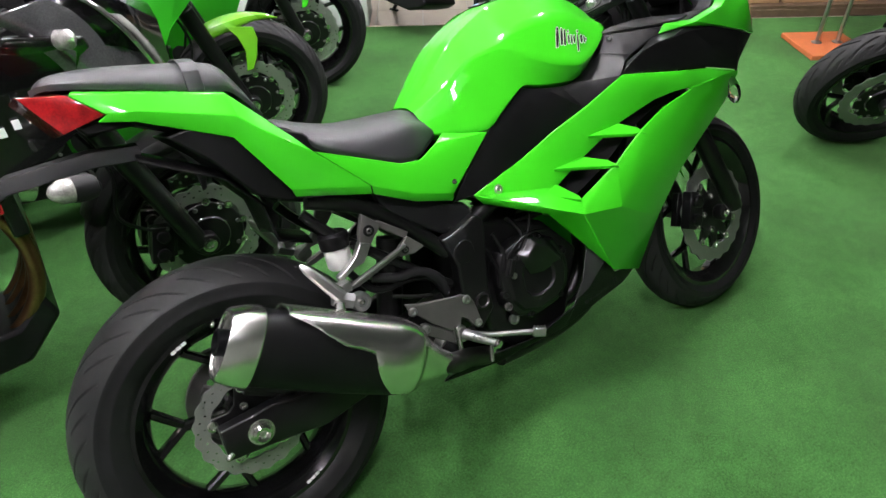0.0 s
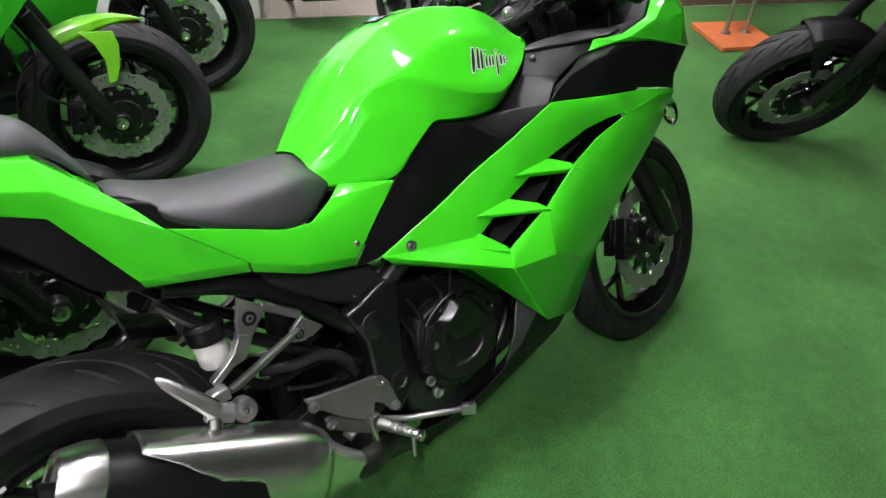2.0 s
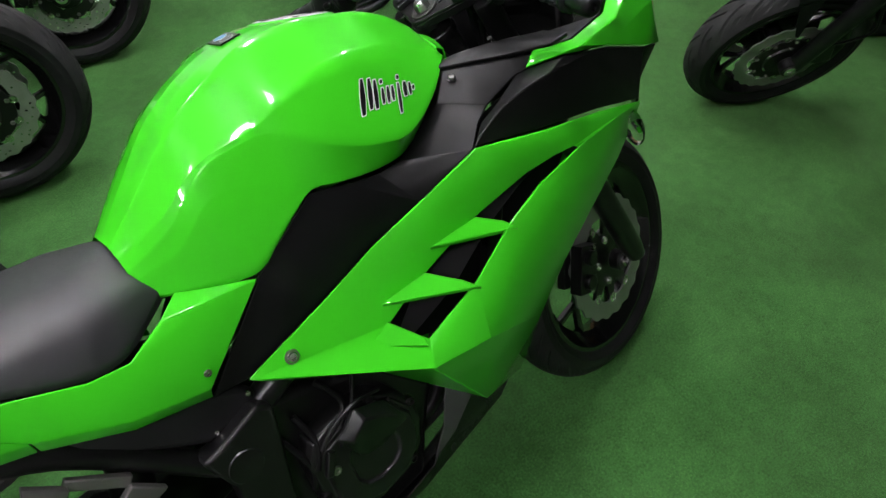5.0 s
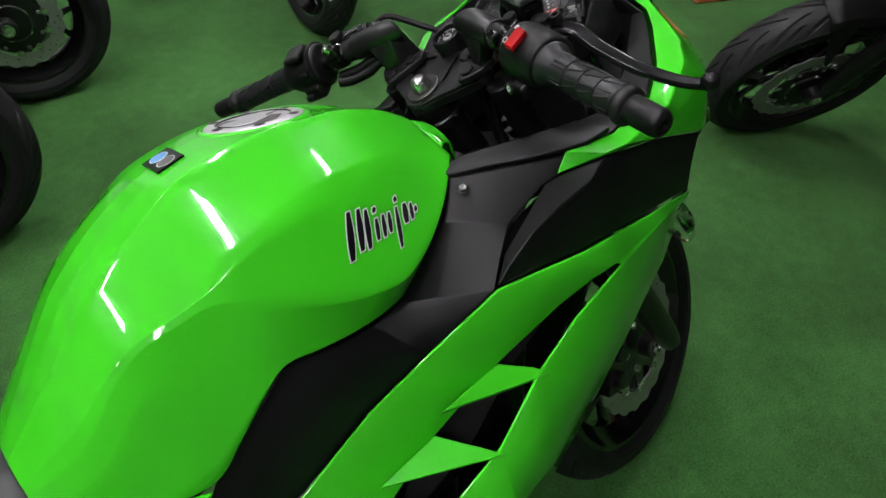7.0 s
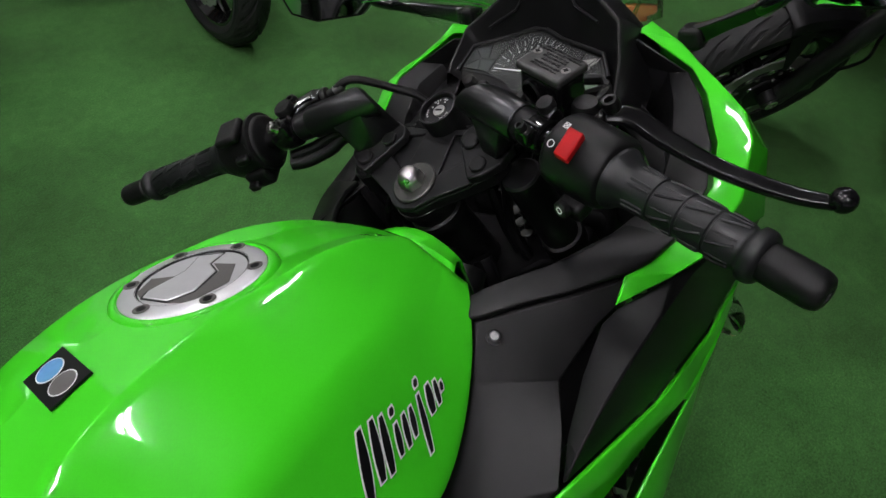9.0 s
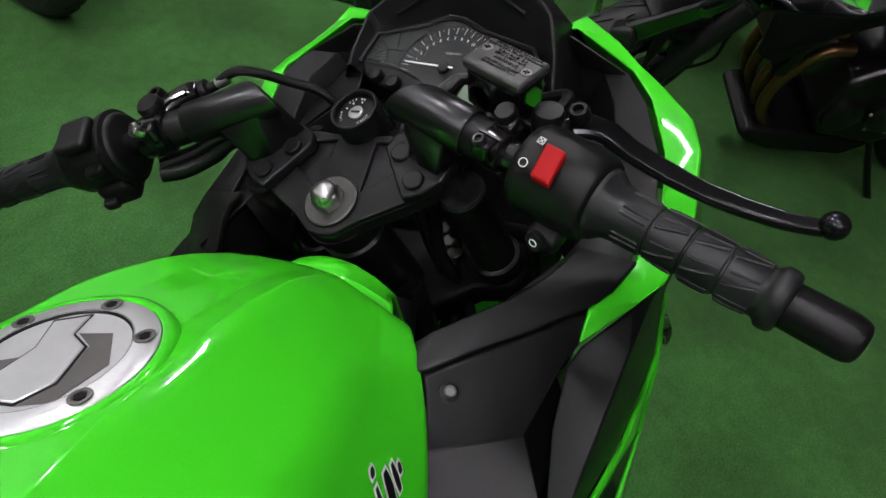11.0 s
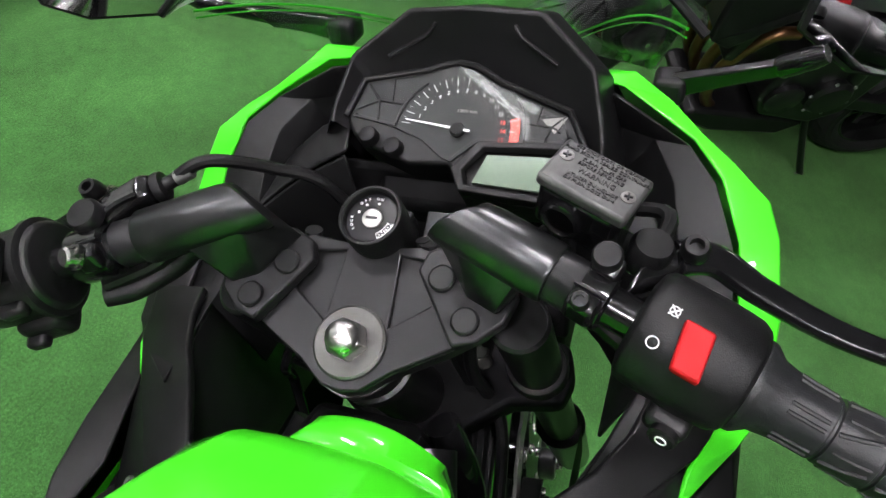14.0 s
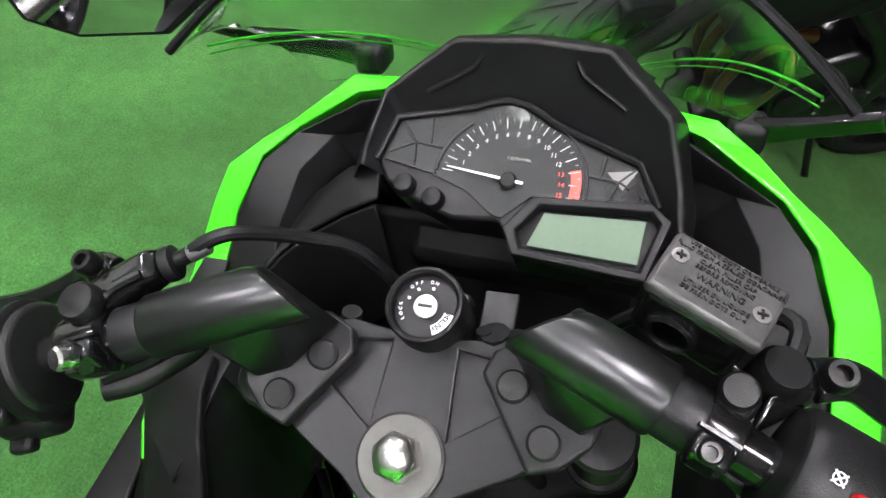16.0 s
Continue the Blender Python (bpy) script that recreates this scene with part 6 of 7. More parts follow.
        for x, y in ((-.006, .006), (.006, .002), (0, -.008)):
            part("switch_mark", Geo().box((x, y, .0010), (.0045, .0035, .0006), f), INK, sw, "small white switch symbol")
        part("housing_ridge", Geo().lathe([(.0300, 0), (.0335, .002), (.0335, .006), (.0300, .009)], pt(.136), pt(1) - pt(0), 32), BLACK_P, sw, "raised ridge of the switch housing")
        part("switch_face", Geo().box((0, 0, 0), (.030, .034, .010), f @ Matrix.Translation((.008, -.004, -.004))), BLACK_P, sw, "flat switch panel", .004, segs=3)
        part("lower_pod", Geo().box((0, 0, 0), (.034, .026, .026), frame_at(pt(.158, -.022, -.022), pt(1) - pt(0), pt(0, 0, 1) - pt(0, 0, 0))), BLACK_P, sw, "", .007, segs=3)
        part("horn_button", Geo().box((0, 0, 0), (.014, .012, .010), frame_at(pt(.166, -.024, -.036), pt(1) - pt(0), pt(0, 0, 1) - pt(0, 0, 0))), BLACK_P, sw, "", .003)
        part("turn_switch", Geo().box((0, 0, 0), (.018, .010, .010), frame_at(pt(.154, .010, -.030), pt(1) - pt(0), pt(0, 0, 1) - pt(0, 0, 0))), BLACK_P, sw, "", .003)
        # clutch lever bracket: a chunky casting ahead of the bar with the cable's screw at its inner end
        hp = []
        for d, up, fwd, h, w in ((.064, .000, .034, .0085, .0085), (.070, .002, .033, .0105, .0100), (.086, .003, .027, .0105, .0095), (.104, .000, .018, .0120, .0110), (.118, -.004, .026, .0090, .0100)):
            hp += [pt(d, up + h * b, fwd + w * a) for a, b in ((-1, -.6), (-.6, -1), (.6, -1), (1, -.6), (1, .6), (.6, 1), (-.6, 1), (-1, .6))]
        brk = part("lever_bracket", hull_geo(hp), BLACK_G, bar, "gloss black clutch lever bracket", .002, segs=3)
        part("bracket_rib", Geo().tube([pt(.070, .012, .026), pt(.086, .0135, .021), pt(.098, .012, .012)], .0030, 8), BLACK_G, brk)
        part("adjuster_wheel", Geo().lathe([(.0060, 0), (.0100, .001), (.0105, .004), (.0100, .007), (.0060, .008)], pt(.064, .000, .034), pt(0, 0, .10) - pt(1, .02, 0), 14), BLACK_P, brk, "ribbed cable adjuster wheel")
        part("cable_adjuster", Geo().cyl(pt(.060, .000, .0345), pt(.046, .001, .0365), .0052, .0042, 14), BLACK_P, brk, "threaded cable screw")
        part("cable_ferrule", Geo().cyl(pt(.048, .001, .0362), pt(.036, .002, .0380), .0052, .0050, 14), ALLOY, bike, "bright metal sleeve on the clutch cable")
        part("clutch_cable", Geo().tube([pt(.050, .001, .036), pt(.024, .003, .0405), st(.108, .080, .006), st(.112, .052, -.022), st(.092, .020, -.090)], .0044, 10), BLACK_P, bike, "black clutch cable looping ahead of the bars")
        part("large_cap", Geo().lathe([(.0112, 0), (.0112, .006), (.0095, .0085), (.003, .0092)], pt(.100, .0150, .0160), steep, 24), BLACK_P, clamp, "large round rubber cap on the clamp")
        part("hex_bolt", Geo().lathe([(.0085, 0), (.0085, .0020), (.0066, .0022), (.0066, .0070), (.0052, .0085), (.001, .0085)], pt(.1035, .0200, -.0125), st(-.5, .3, .9) - st(0, 0, 0), 6 * 3), POLISH, clamp, "bright clamp bolt with a washer")
        part("clamp_body", Geo().lathe([(.0150, 0), (.0178, .002), (.0184, .006), (.0184, .020), (.0176, .025), (.0150, .026)], pt(.092), pt(1) - pt(0), 30), BLACK_G, clamp)
        part("wiring", Geo().tube([pt(.122, -.030, -.014), pt(.104, -.036, -.012), pt(.078, -.040, -.002), pt(.048, -.040, .006), st(.058, .060, -.050)], .0085, 12), BLACK_P, bike, "thick black wiring loom under the bar")
    part("wiring", Geo().tube([pt(.118, -.024, -.010), pt(.090, -.028, -.004), pt(.050, -.034, .006), st(.060, -.060 * s, -.050)], .0060, 10), BLACK_P, bike, "black wiring loom under the bar")
# loom bundle beside the stem
for y0, u1, y1, y2, r in ((-.036, .030, -.040, -.050, .0085), (-.048, .044, -.060, -.042, .0060), (-.056, .020, -.052, -.070, .0055), (-.030, .052, -.030, -.058, .0045), (.048, .030, .034, .040, .0060)):
    part("loom", Geo().tube([st(.074, y0, -.014), st(.052, y0 * 1.1, -.050), st(u1, y1, -.120), st(u1 - .030, y2, -.190), (1.090, y2 * 1.1, .690), (1.060, y2, .600)], r, 10), BLACK_P, bike, "black hoses and wiring by the steering stem")
part("loom", Geo().tube([(1.100, -.046, .850), (1.094, -.058, .815), (1.090, -.064, .770), (1.070, -.068, .690)], .0125, 14), BLACK_G, bike, "thick glossy black hose beside the frame")
for k in range(6):
    q = st(.050 - .004 * k, -.049 - .0015 * k, -.060 - .016 * k)
    part("hose_clip", Geo().lathe([(.0064, 0), (.0072, .001), (.0064, .002)], q, st(-.2, 0, -1) - st(0, 0, 0), 12), DULL, bike, "thin metal wrap on a hose")
part("key_shield", Geo().box((.090, -.034, -.030), (.024, .020, .003), STEER), DARK_P, bike, "small grey metal bracket", .001)


# instruments
DM = frame_at(Vector((1.294, -.005, .966)), (0, -1, 0), (math.cos(radians(30)), 0, math.sin(radians(30))))


def dp(x, y, z=0.0):
    return DM @ Vector((x, y, z))


bez = [(-.102, .005), (-.094, .041), (-.037, .055), (-.027, .060), (-.013, .0635), (.002, .061), (.014, .055), (.027, .047), (.087, .025), (.103, -.005), (.112, -.016), (.101, -.058), (.014, -.054), (.004, -.036), (-.002, -.029), (-.036, -.032), (-.074, -.020), (-.092, -.010)]
dash = part("instrument_panel", Geo().prism([dp(x, y, -.040) for x, y in bez], dp(0, 0, .036) - dp(0, 0, 0)), BLACK_P, bike, "black instrument panel with analogue tachometer and LCD", .003, segs=3)
face = [(-.096, .006), (-.089, .036), (-.035, .050), (-.025, .055), (-.012, .0585), (.003, .056), (.013, .050), (.026, .041), (.082, .020), (.094, -.003), (.018, -.008), (.000, -.027), (-.008, -.025), (-.024, -.014), (-.030, -.010), (-.060, .000)]
part("dial_plate", Geo().prism([dp(x, y, -.006) for x, y in face], dp(0, 0, .0035) - dp(0, 0, 0)), DIAL, dash, "dark grey dial face")
part("bezel_rim", Geo().tube([dp(x, y, -.002) for x, y in bez[:10]], .0028, 8, 1), BLACK_P, dash)


def tick(v, r0, r1, w, material):
    a = radians(176 - v * 12.27)
    d, t = Vector((math.cos(a), math.sin(a), 0)), Vector((-math.sin(a), math.cos(a), 0))
    return Geo().add([dp(*(d * r + t * (w * s / 2))[:2], -.0020) for r, s in ((r0, -1), (r1, -1), (r1, 1), (r0, 1))], [(0, 1, 2, 3)])


for v in range(0, 16):
    part("tick", tick(v, .0420, .050, .0008, INK), DIM_INK, dash)
    if v < 15:
        part("small_tick", tick(v + .5, .0475, .050, .0004, INK), DIM_INK, dash)
    if v:
        a = radians(176 - v * 12.27)
        writing(str(v), .0048, DM @ Matrix.Translation((.0368 * math.cos(a), .0368 * math.sin(a), -.0022)), RED_MARK if v > 12 else DIM_INK, dash, "number")
for v in (12.9, 13.15, 13.4, 13.65, 13.9, 14.15, 14.4, 14.65):
    part("red_zone", tick(v + .12, .0435, .0505, .0030, RED_MARK), RED_MARK, dash)
writing("1000r/min", .0042, DM @ Matrix.Translation((.004, .018, -.0022)), GREYMET, dash)
a = radians(174)
d, t = Vector((math.cos(a), math.sin(a), 0)), Vector((-math.sin(a), math.cos(a), 0))
part("needle", Geo().prism([dp(*(d * r + t * w)[:2], .0010) for r, w in ((-.011, -.0010), (.046, -.0004), (.046, .0004), (-.011, .0010))], dp(0, 0, .001) - dp(0, 0, 0)), INK, dash, "white tachometer needle")
part("needle_hub", Geo().lathe([(.0062, 0), (.0062, .0035), (.0050, .0045), (.001, .0045)], dp(0, 0, -.002), DM.col[2].to_3d(), 28), BLACK_P, dash)
arc = [dp(.0545 * math.cos(radians(a)), .0545 * math.sin(radians(a)), -.002) for a in range(-8, 60, 6)]
part("dial_rim", Geo().tube(arc, .0012, 6, 1), DARK_P, dash)
arc = [dp(.0545 * math.cos(radians(a)), .0545 * math.sin(radians(a)), -.002) for a in range(130, 180, 6)]
part("dial_rim", Geo().tube(arc, .0012, 6, 1), DARK_P, dash)
for p in ([(-.094, .012), (-.075, .022)], [(-.075, .022), (-.088, .036)], [(-.075, .022), (-.054, .020)], [(-.066, .042), (-.063, .021)], [(-.072, .006), (-.075, .022)], [(.093, .000), (.075, .010)], [(.075, .010), (.084, .020)], [(.075, .010), (.054, .012)], [(.064, .028), (.062, .011)], [(.070, -.004), (.075, .010)]):
    part("dial_lattice", Geo().tube([dp(*q, -.0022) for q in p], .0011, 6, 1), DARK_P, dash)
part("warning_mark", Geo().add([dp(.066, .016, -.0016), dp(.086, .020, -.0016), (dp(.078, .004, -.0016))], [(0, 1, 2)]), GREYMET, dash)
part("warning_lens", Geo().prism([dp(x, y, -.002) for x, y in ((.074, -.006), (.092, -.007), (.086, .010))], dp(0, 0, .0015) - dp(0, 0, 0)), DARKINK, dash, "", .001)
lens_geo = Geo().rings([[dp(x * q, y * q + (1 - q) * .010, z) for x, y in face] for q, z in ((.99, .0005), (.975, .0030), (.6, .0030), (.2, .0030))], True, True)
lens = part("dial_glass", lens_geo, glass("dial_glass", (0.97, 0.98, 0.97), 0.0, 1.22), dash, "clear dial cover")
lens.visible_shadow = False
hous = [(.004, -.036), (.021, -.011), (.098, -.005), (.112, -.016), (.101, -.058), (.014, -.054)]
scr = [(.030, -.0205), (.0965, -.0165), (.0950, -.0465), (.0225, -.0450)]
rowa = [(.013, -.036), (.026, -.0155), (.100, -.0105), (.106, -.018), (.098, -.0525), (.018, -.0495)]
g = Geo().rings([[dp(x, y, -.004) for x, y in hous], [dp(x, y, .006) for x, y in hous], [dp(x, y, .006) for x, y in rowa], [dp(x * .96 + .0025, y * .88 - .004, .001) for x, y in rowa]], True, False)
lcdh = part("lcd_housing", g, BLACK_P, dash, "raised black frame of the LCD", .0015)
part("lcd", Geo().prism([dp(x, y, -.001) for x, y in scr], dp(0, 0, .003) - dp(0, 0, 0)), LCD, lcdh, "pale green blank LCD screen")
for x, y in ((-.075, -.013), (-.051, -.021)):
    part("dash_button", Geo().lathe([(.0085, 0), (.0080, .006), (.0068, .0085), (.003, .0098), (.0005, .010)], dp(x, y, -.004), DM.col[2].to_3d(), 24), BLACK_P, dash, "round black rubber button")

# hood round the instruments
edge = [(-.110, -.004, .007), (-.110, .010, .010), (-.101, .052, .020), (-.056, .092, .030), (0, .094, .032), (.056, .092, .030), (.101, .052, .020), (.113, .010, .010), (.120, -.030, .004)]
inner = [(-.100, -.004, -.009), (-.100, .006, -.008), (-.092, .044, -.008), (-.036, .066, -.008), (0, .070, -.008), (.034, .064, -.008), (.086, .034, -.008), (.104, .000, -.008), (.110, -.030, -.010)]
outer = [(-.121, -.008, -.012), (-.122, .012, -.010), (-.112, .062, -.002), (-.062, .112, .004), (0, .116, .006), (.062, .112, .004), (.112, .062, -.002), (.124, .012, -.010), (.130, -.036, -.012)]
back = [(-.129, -.006, -.050), (-.130, .012, -.050), (-.122, .070, -.050), (-.068, .126, -.050), (0, .130, -.050), (.068, .126, -.050), (.122, .070, -.050), (.130, .012, -.050), (.132, -.030, -.050)]
hood = part("instrument_hood", Geo().rings([[dp(*p) for p in row] for row in ([(x * .72, y * .72 - .004, -.034) for x, y, z in inner], inner, edge, outer, back)], False, False), BLACK_P, bike, "matt black hood over the instruments", .004, segs=3, angle=25)
for s in (1, -1):
    part("hood_rib", Geo().tube([dp(.034 * s, .086, .020), dp(.040 * s, .078, .015), dp(.072 * s, .058, .010)], .0018, 6, 1), BLACK_P, hood)
# floor and carrier coloured black for shade; the wall is added to darken the gap
part("cockpit_floor", Geo().slab([(1.262, .800), (1.310, .850), (1.360, .850), (1.360, .700), (1.270, .690)], -.100, .100), SHADE_BLACK, bike, "", .01)
part("cockpit_shade_wall", Geo().slab([(1.262, .770), (1.278, .860), (1.286, .928), (1.296, .928), (1.296, .770)], -.105, .118), SHADE_BLACK, bike, "added wall in shade black in front of the ignition switch", .006)
part("dash_support", Geo().slab([(1.270, .900), (1.290, .925), (1.350, .940), (1.350, .860), (1.290, .850)], -.070, .070), SHADE_BLACK, bike, "black carrier behind the instruments, with shade in its colour", .008)
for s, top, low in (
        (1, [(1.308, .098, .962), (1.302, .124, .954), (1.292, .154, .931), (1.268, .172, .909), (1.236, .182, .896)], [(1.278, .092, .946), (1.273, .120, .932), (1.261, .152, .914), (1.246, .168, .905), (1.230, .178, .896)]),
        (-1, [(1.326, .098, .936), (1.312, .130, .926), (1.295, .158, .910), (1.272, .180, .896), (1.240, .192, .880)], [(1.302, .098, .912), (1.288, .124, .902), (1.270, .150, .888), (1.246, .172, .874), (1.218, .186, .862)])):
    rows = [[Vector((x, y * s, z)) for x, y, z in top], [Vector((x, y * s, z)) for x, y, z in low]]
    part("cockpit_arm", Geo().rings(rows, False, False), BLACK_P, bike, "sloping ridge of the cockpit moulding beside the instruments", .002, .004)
    # added wall that fills the hollow under the ridge with black shade
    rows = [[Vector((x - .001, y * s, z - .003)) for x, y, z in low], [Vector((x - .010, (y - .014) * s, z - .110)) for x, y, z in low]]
    part("arm_shade_wall", Geo().rings(rows, False, False), SHADE_BLACK, bike, "added black wall for the shade below the ridge", .002, .004)

# windscreen
rows = []
for k in range(9):
    q = k / 8
    row = []
    for j in range(25):
        t = -1 + j / 12
        a = Vector((1.222 + .045 * (1 - t * t), .178 * t, 1.084 + .080 * (1 - t * t)))
        b = Vector((1.337 + .146 * (1 - t * t), .150 * t, 1.006 - .052 * (1 - t * t)))
        m = a.lerp(b, q)
        row.append(m + Vector((.25, .30 * t, .85)) * (.030 * math.sin(math.pi * q)))
    rows.append(row)
scrn = part("windscreen", Geo().rings(rows, False, False), FUMED, bike, "clear moulded windscreen", solid=0.003, angle=60)
scrn.visible_shadow = False
# green glow on the clear screen's bend, drawn as two painted tubes
for dz, r in ((0, .0010), (-.0050, .0006)):
    arc = [Vector((1.243 + .243 * (1 - t * t), .168 * t, 1.078 + dz - .053 * (1 - t * t) - .077 * (1 - t * t) ** 2)) for t in (-1 + k / 20 for k in range(41))]
    part("screen_glow_line", Geo().tube(arc, r, 8, 1), GREEN_B, scrn, "thin green line painted for the glow along the screen's bend")
part("screen_edge", Geo().tube([p + Vector((-.001, 0, .0)) for p in rows[0]], .0028, 8, 1), BLACK_P, scrn, "dark polished edge of the screen")

# mirrors
for s in (1, -1):
    def my(x, y, z, s=s):
        return Vector((x + .006 * s, -y * s - .010 * (s > 0), z - .028 * (s > 0)))

    pa, pb, pc = (Vector((1.384, -.166, .970)), Vector((1.360, -.238, 1.002)), Vector((1.350, -.268, 1.020))) if s > 0 else (Vector((1.382, .134, 1.008)), Vector((1.346, .225, 1.040)), Vector((1.338, .256, 1.050)))
    f = frame_at(pa, pb - pa, (-.3, 0, 1))
    reach = (pb - pa).length
    g = Geo().rings([[f @ Vector((x, y, z)) for y, z in ((-h, -d), (-h * .8, d), (h * .8, d), (h, -d * .6), (h * .5, -d), (-h * .5, -d * 1.2))] for x, h, d in ((0, .0110, .0060), (reach * .45, .0085, .0045), (reach, .0075, .0042))])
    mir = part("mirror_stalk", g, BLACK_G, bike, "black rear-view mirror on a flat arm", .0015)
    part("mirror_knuckle", Geo().lathe([(.0070, 0), (.0088, .003), (.0082, .026), (.0065, .034)], pb - (pb - pa).normalized() * .004, pc - pb, 22), BLACK_G, mir, "gloss black swivel joint")
    part("mirror_foot", Geo().box(pa - (pb - pa).normalized() * .006, (.030, .026, .024)), BLACK_P, mir, "", .006, segs=3)
    ring = [(-.088, -.012), (-.078, .026), (-.040, .040), (.040, .042), (.078, .030), (.090, .002), (.076, -.030), (.030, -.044), (-.050, -.040)]
    c = my(1.356, .345 if s < 0 else .318, 1.068)
    fx, fy = Vector((-.22, -s, .05)).normalized(), Vector((.12, 0, 1)).normalized()
    f = frame_at(c, fx, fy)
    if f.col[2].x > 0:
        f = f @ Matrix.Diagonal((1, 1, -1, 1))
    shell = Geo().rings([[f @ Vector((x * q, y * q, z)) for x, y in ring] for q, z in ((.3, -.040), (.72, -.034), (.95, -.016), (1.0, 0), (1.0, .006), (.93, .006))], True, True)
    part("mirror_shell", shell, BLACK_P, mir, "", .002)
    part("mirror_glass", Geo().prism([f @ Vector((x * .92, y * .92, .0065)) for x, y in ring], f.to_3x3() @ Vector((0, 0, .0012))), MIRROR, mir, "mirror glass")
    part("front_indicator", Geo().ball((0, 0, 0), .028, 16, (.55, .75, 1.3)).move(frame_at(Vector((1.292, -.222 * s, .672)), (.9, -.3 * s, .2), (.3, .9 * s, .1))), CLEAR, bike, "clear front indicator lens")


# ---------------------------------------------------------------- the motorcycles round it
def other_bike(name, contact, yaw, lean, label, paint, fender, style, shade=None, steer=0.0):
    m = Matrix.Translation((*contact, 0)) @ Matrix.Rotation(radians(yaw), 4, "Z") @ Matrix.Rotation(radians(-lean), 4, "X") @ Matrix.Translation((-1.405, 0, 0))
    b = thing(name, m, label, "motorcycle", "motorcycles on show")
    top = Vector((1.130, 0, .930))
    low = Vector((1.372, 0, .300))
    pivot = Matrix.Translation(top)
    turn = pivot @ Matrix.Rotation(radians(steer), 4, top - low) @ pivot.inverted()
    fr = turn @ Matrix.Translation((1.405, 0, .300))
    wheel(b, fr, .300, .122, (-.062, .062), .150, .9, 204)
    wheel(b, Matrix.Translation((0, 0, .317)), .317, .160, (-.075,), .112, .2, 120)
    for s in (1, -1):
        o = Vector((0, .098 * s, 0))
        leg = part("fork_leg", Geo().cyl(top + o, top.lerp(low, .55) + o, .026, n=18).move(turn), BLACK_M, b, "black fork leg")
        part("fork_slider", Geo().cyl(top.lerp(low, .40) + o, low + o, .0300, .027, 18).move(turn), BLACK_M, leg)
        part("axle_clamp", Geo().cyl(Vector((1.390, .080 * s, .300)), Vector((1.390, .118 * s, .300)), .030, n=20).move(turn), BLACK_M, leg)
        part("axle_end", Geo().lathe([(.020, 0), (.020, .006), (.015, .008), (.010, .008), (.009, .002)], (1.390, .117 * s, .300), (0, s, 0), 20).move(turn), POLISH, leg, "bright axle end")
        caliper(b, fr, -.062 * -s, .150, radians(165), BLACK_M)
        bolt(b, turn @ Vector((1.33, .100 * s, .42)), turn.to_3x3() @ Vector((0, s, 0)), .007, .006)
        part("brake_hose", Geo().tube([(1.27, .09 * s, .38), (1.20, .12 * s, .46), (1.22, .11 * s, .58), (1.16, .07 * s, .72)], .005, 8).move(turn), BLACK_P, leg)
    slim = .78 if style == "faired" else 1.0
    rows = []
    lo_a, hi_a, fr_r = (78, 150, .312) if style == "naked" else ((62, 122, .320) if style == "faired" else (40, 160, .314))
    for a in range(lo_a, hi_a, 8):
        d = Vector((math.cos(radians(a)), 0, math.sin(radians(a))))
        e = 1 - .25 * max(0, (50 - a) / 25)
        if style == "faired":
            e = .10 + .90 * min(1, (a - 62) / 32)
        rows.append([fr @ (d * (fr_r + dr * (e if style == "faired" else 1)) + Vector((0, yy * e * slim, 0))) for yy, dr in ((-.068, -.046), (-.066, -.030), (-.056, -.013), (-.028, -.003), (0, 0), (.028, -.003), (.056, -.013), (.066, -.030), (.068, -.046))])
    fen = part("front_fender", Geo().rings(rows, False, False), fender, b, solid=.003)
    for s in (1, -1):
        side = ((-.020, .062, .278), (.050, .060, .274), (.046, .078, .220), (.026, .090, .150), (.014, .092, .145), (.004, .080, .220))
        if style == "faired":
            side = ((-.055, .056, .292), (.045, .056, .276), (.052, .068, .235), (.036, .084, .176), (.012, .092, .132), (-.012, .092, .128), (-.002, .080, .200), (-.018, .064, .250))
        pts = [fr @ Vector((x, y * s, z)) for x, y, z in side]
        part("disc_carrier", Geo().lathe([(.100, 0), (.098, .003), (.060, .004), (.056, .010), (.030, .012)], fr @ Vector((0, .0655 * s, 0)), fr.to_3x3() @ Vector((0, s, 0)), 28), BLACK_M, b, "black brake disc carrier")
        for k in range(8):
            q = 2 * math.pi * k / 8 + .2
            bolt(b, fr @ Vector((.088 * math.cos(q), .069 * s, .088 * math.sin(q))), fr.to_3x3() @ Vector((0, s, 0)), .0065, .003, GREYMET, "disc_bobbin")
        part("fender_side", Geo().prism(pts, fr.to_3x3() @ Vector((0, .004 * s, 0))), fender, fen, "", .002)
    part("swing_arm", Geo().box((.25, 0, .350), (.52, .22, .060)), BLACK_M, b, "", .010)
    ex, ez = (-.09, .05) if style == "naked" else (0.0, 0.0)
    eng = part("engine", Geo().slab([(x + ex, z + ez) for x, z in ((.500, .560), (.760, .560), (.860, .460), (.840, .300), (.780, .230), (.560, .220), (.480, .300))], -.150, .150), BLACK_M, b, "black engine block", .02, segs=3)
    for s in (1, -1):
        part("engine_cover", Geo().lathe([(.072, 0), (.072, .020), (.060, .032), (.030, .036), (.004, .036)], (.640 + ex, .150 * s, .380 + ez), (0, s, 0), 28), BLACK_M, eng, "round engine cover")
        part("engine_cover", Geo().lathe([(.060, 0), (.060, .018), (.048, .026), (.004, .028)], (.780 + ex, .150 * s, .340 + ez), (0, s, 0), 24), BLACK_M, eng)
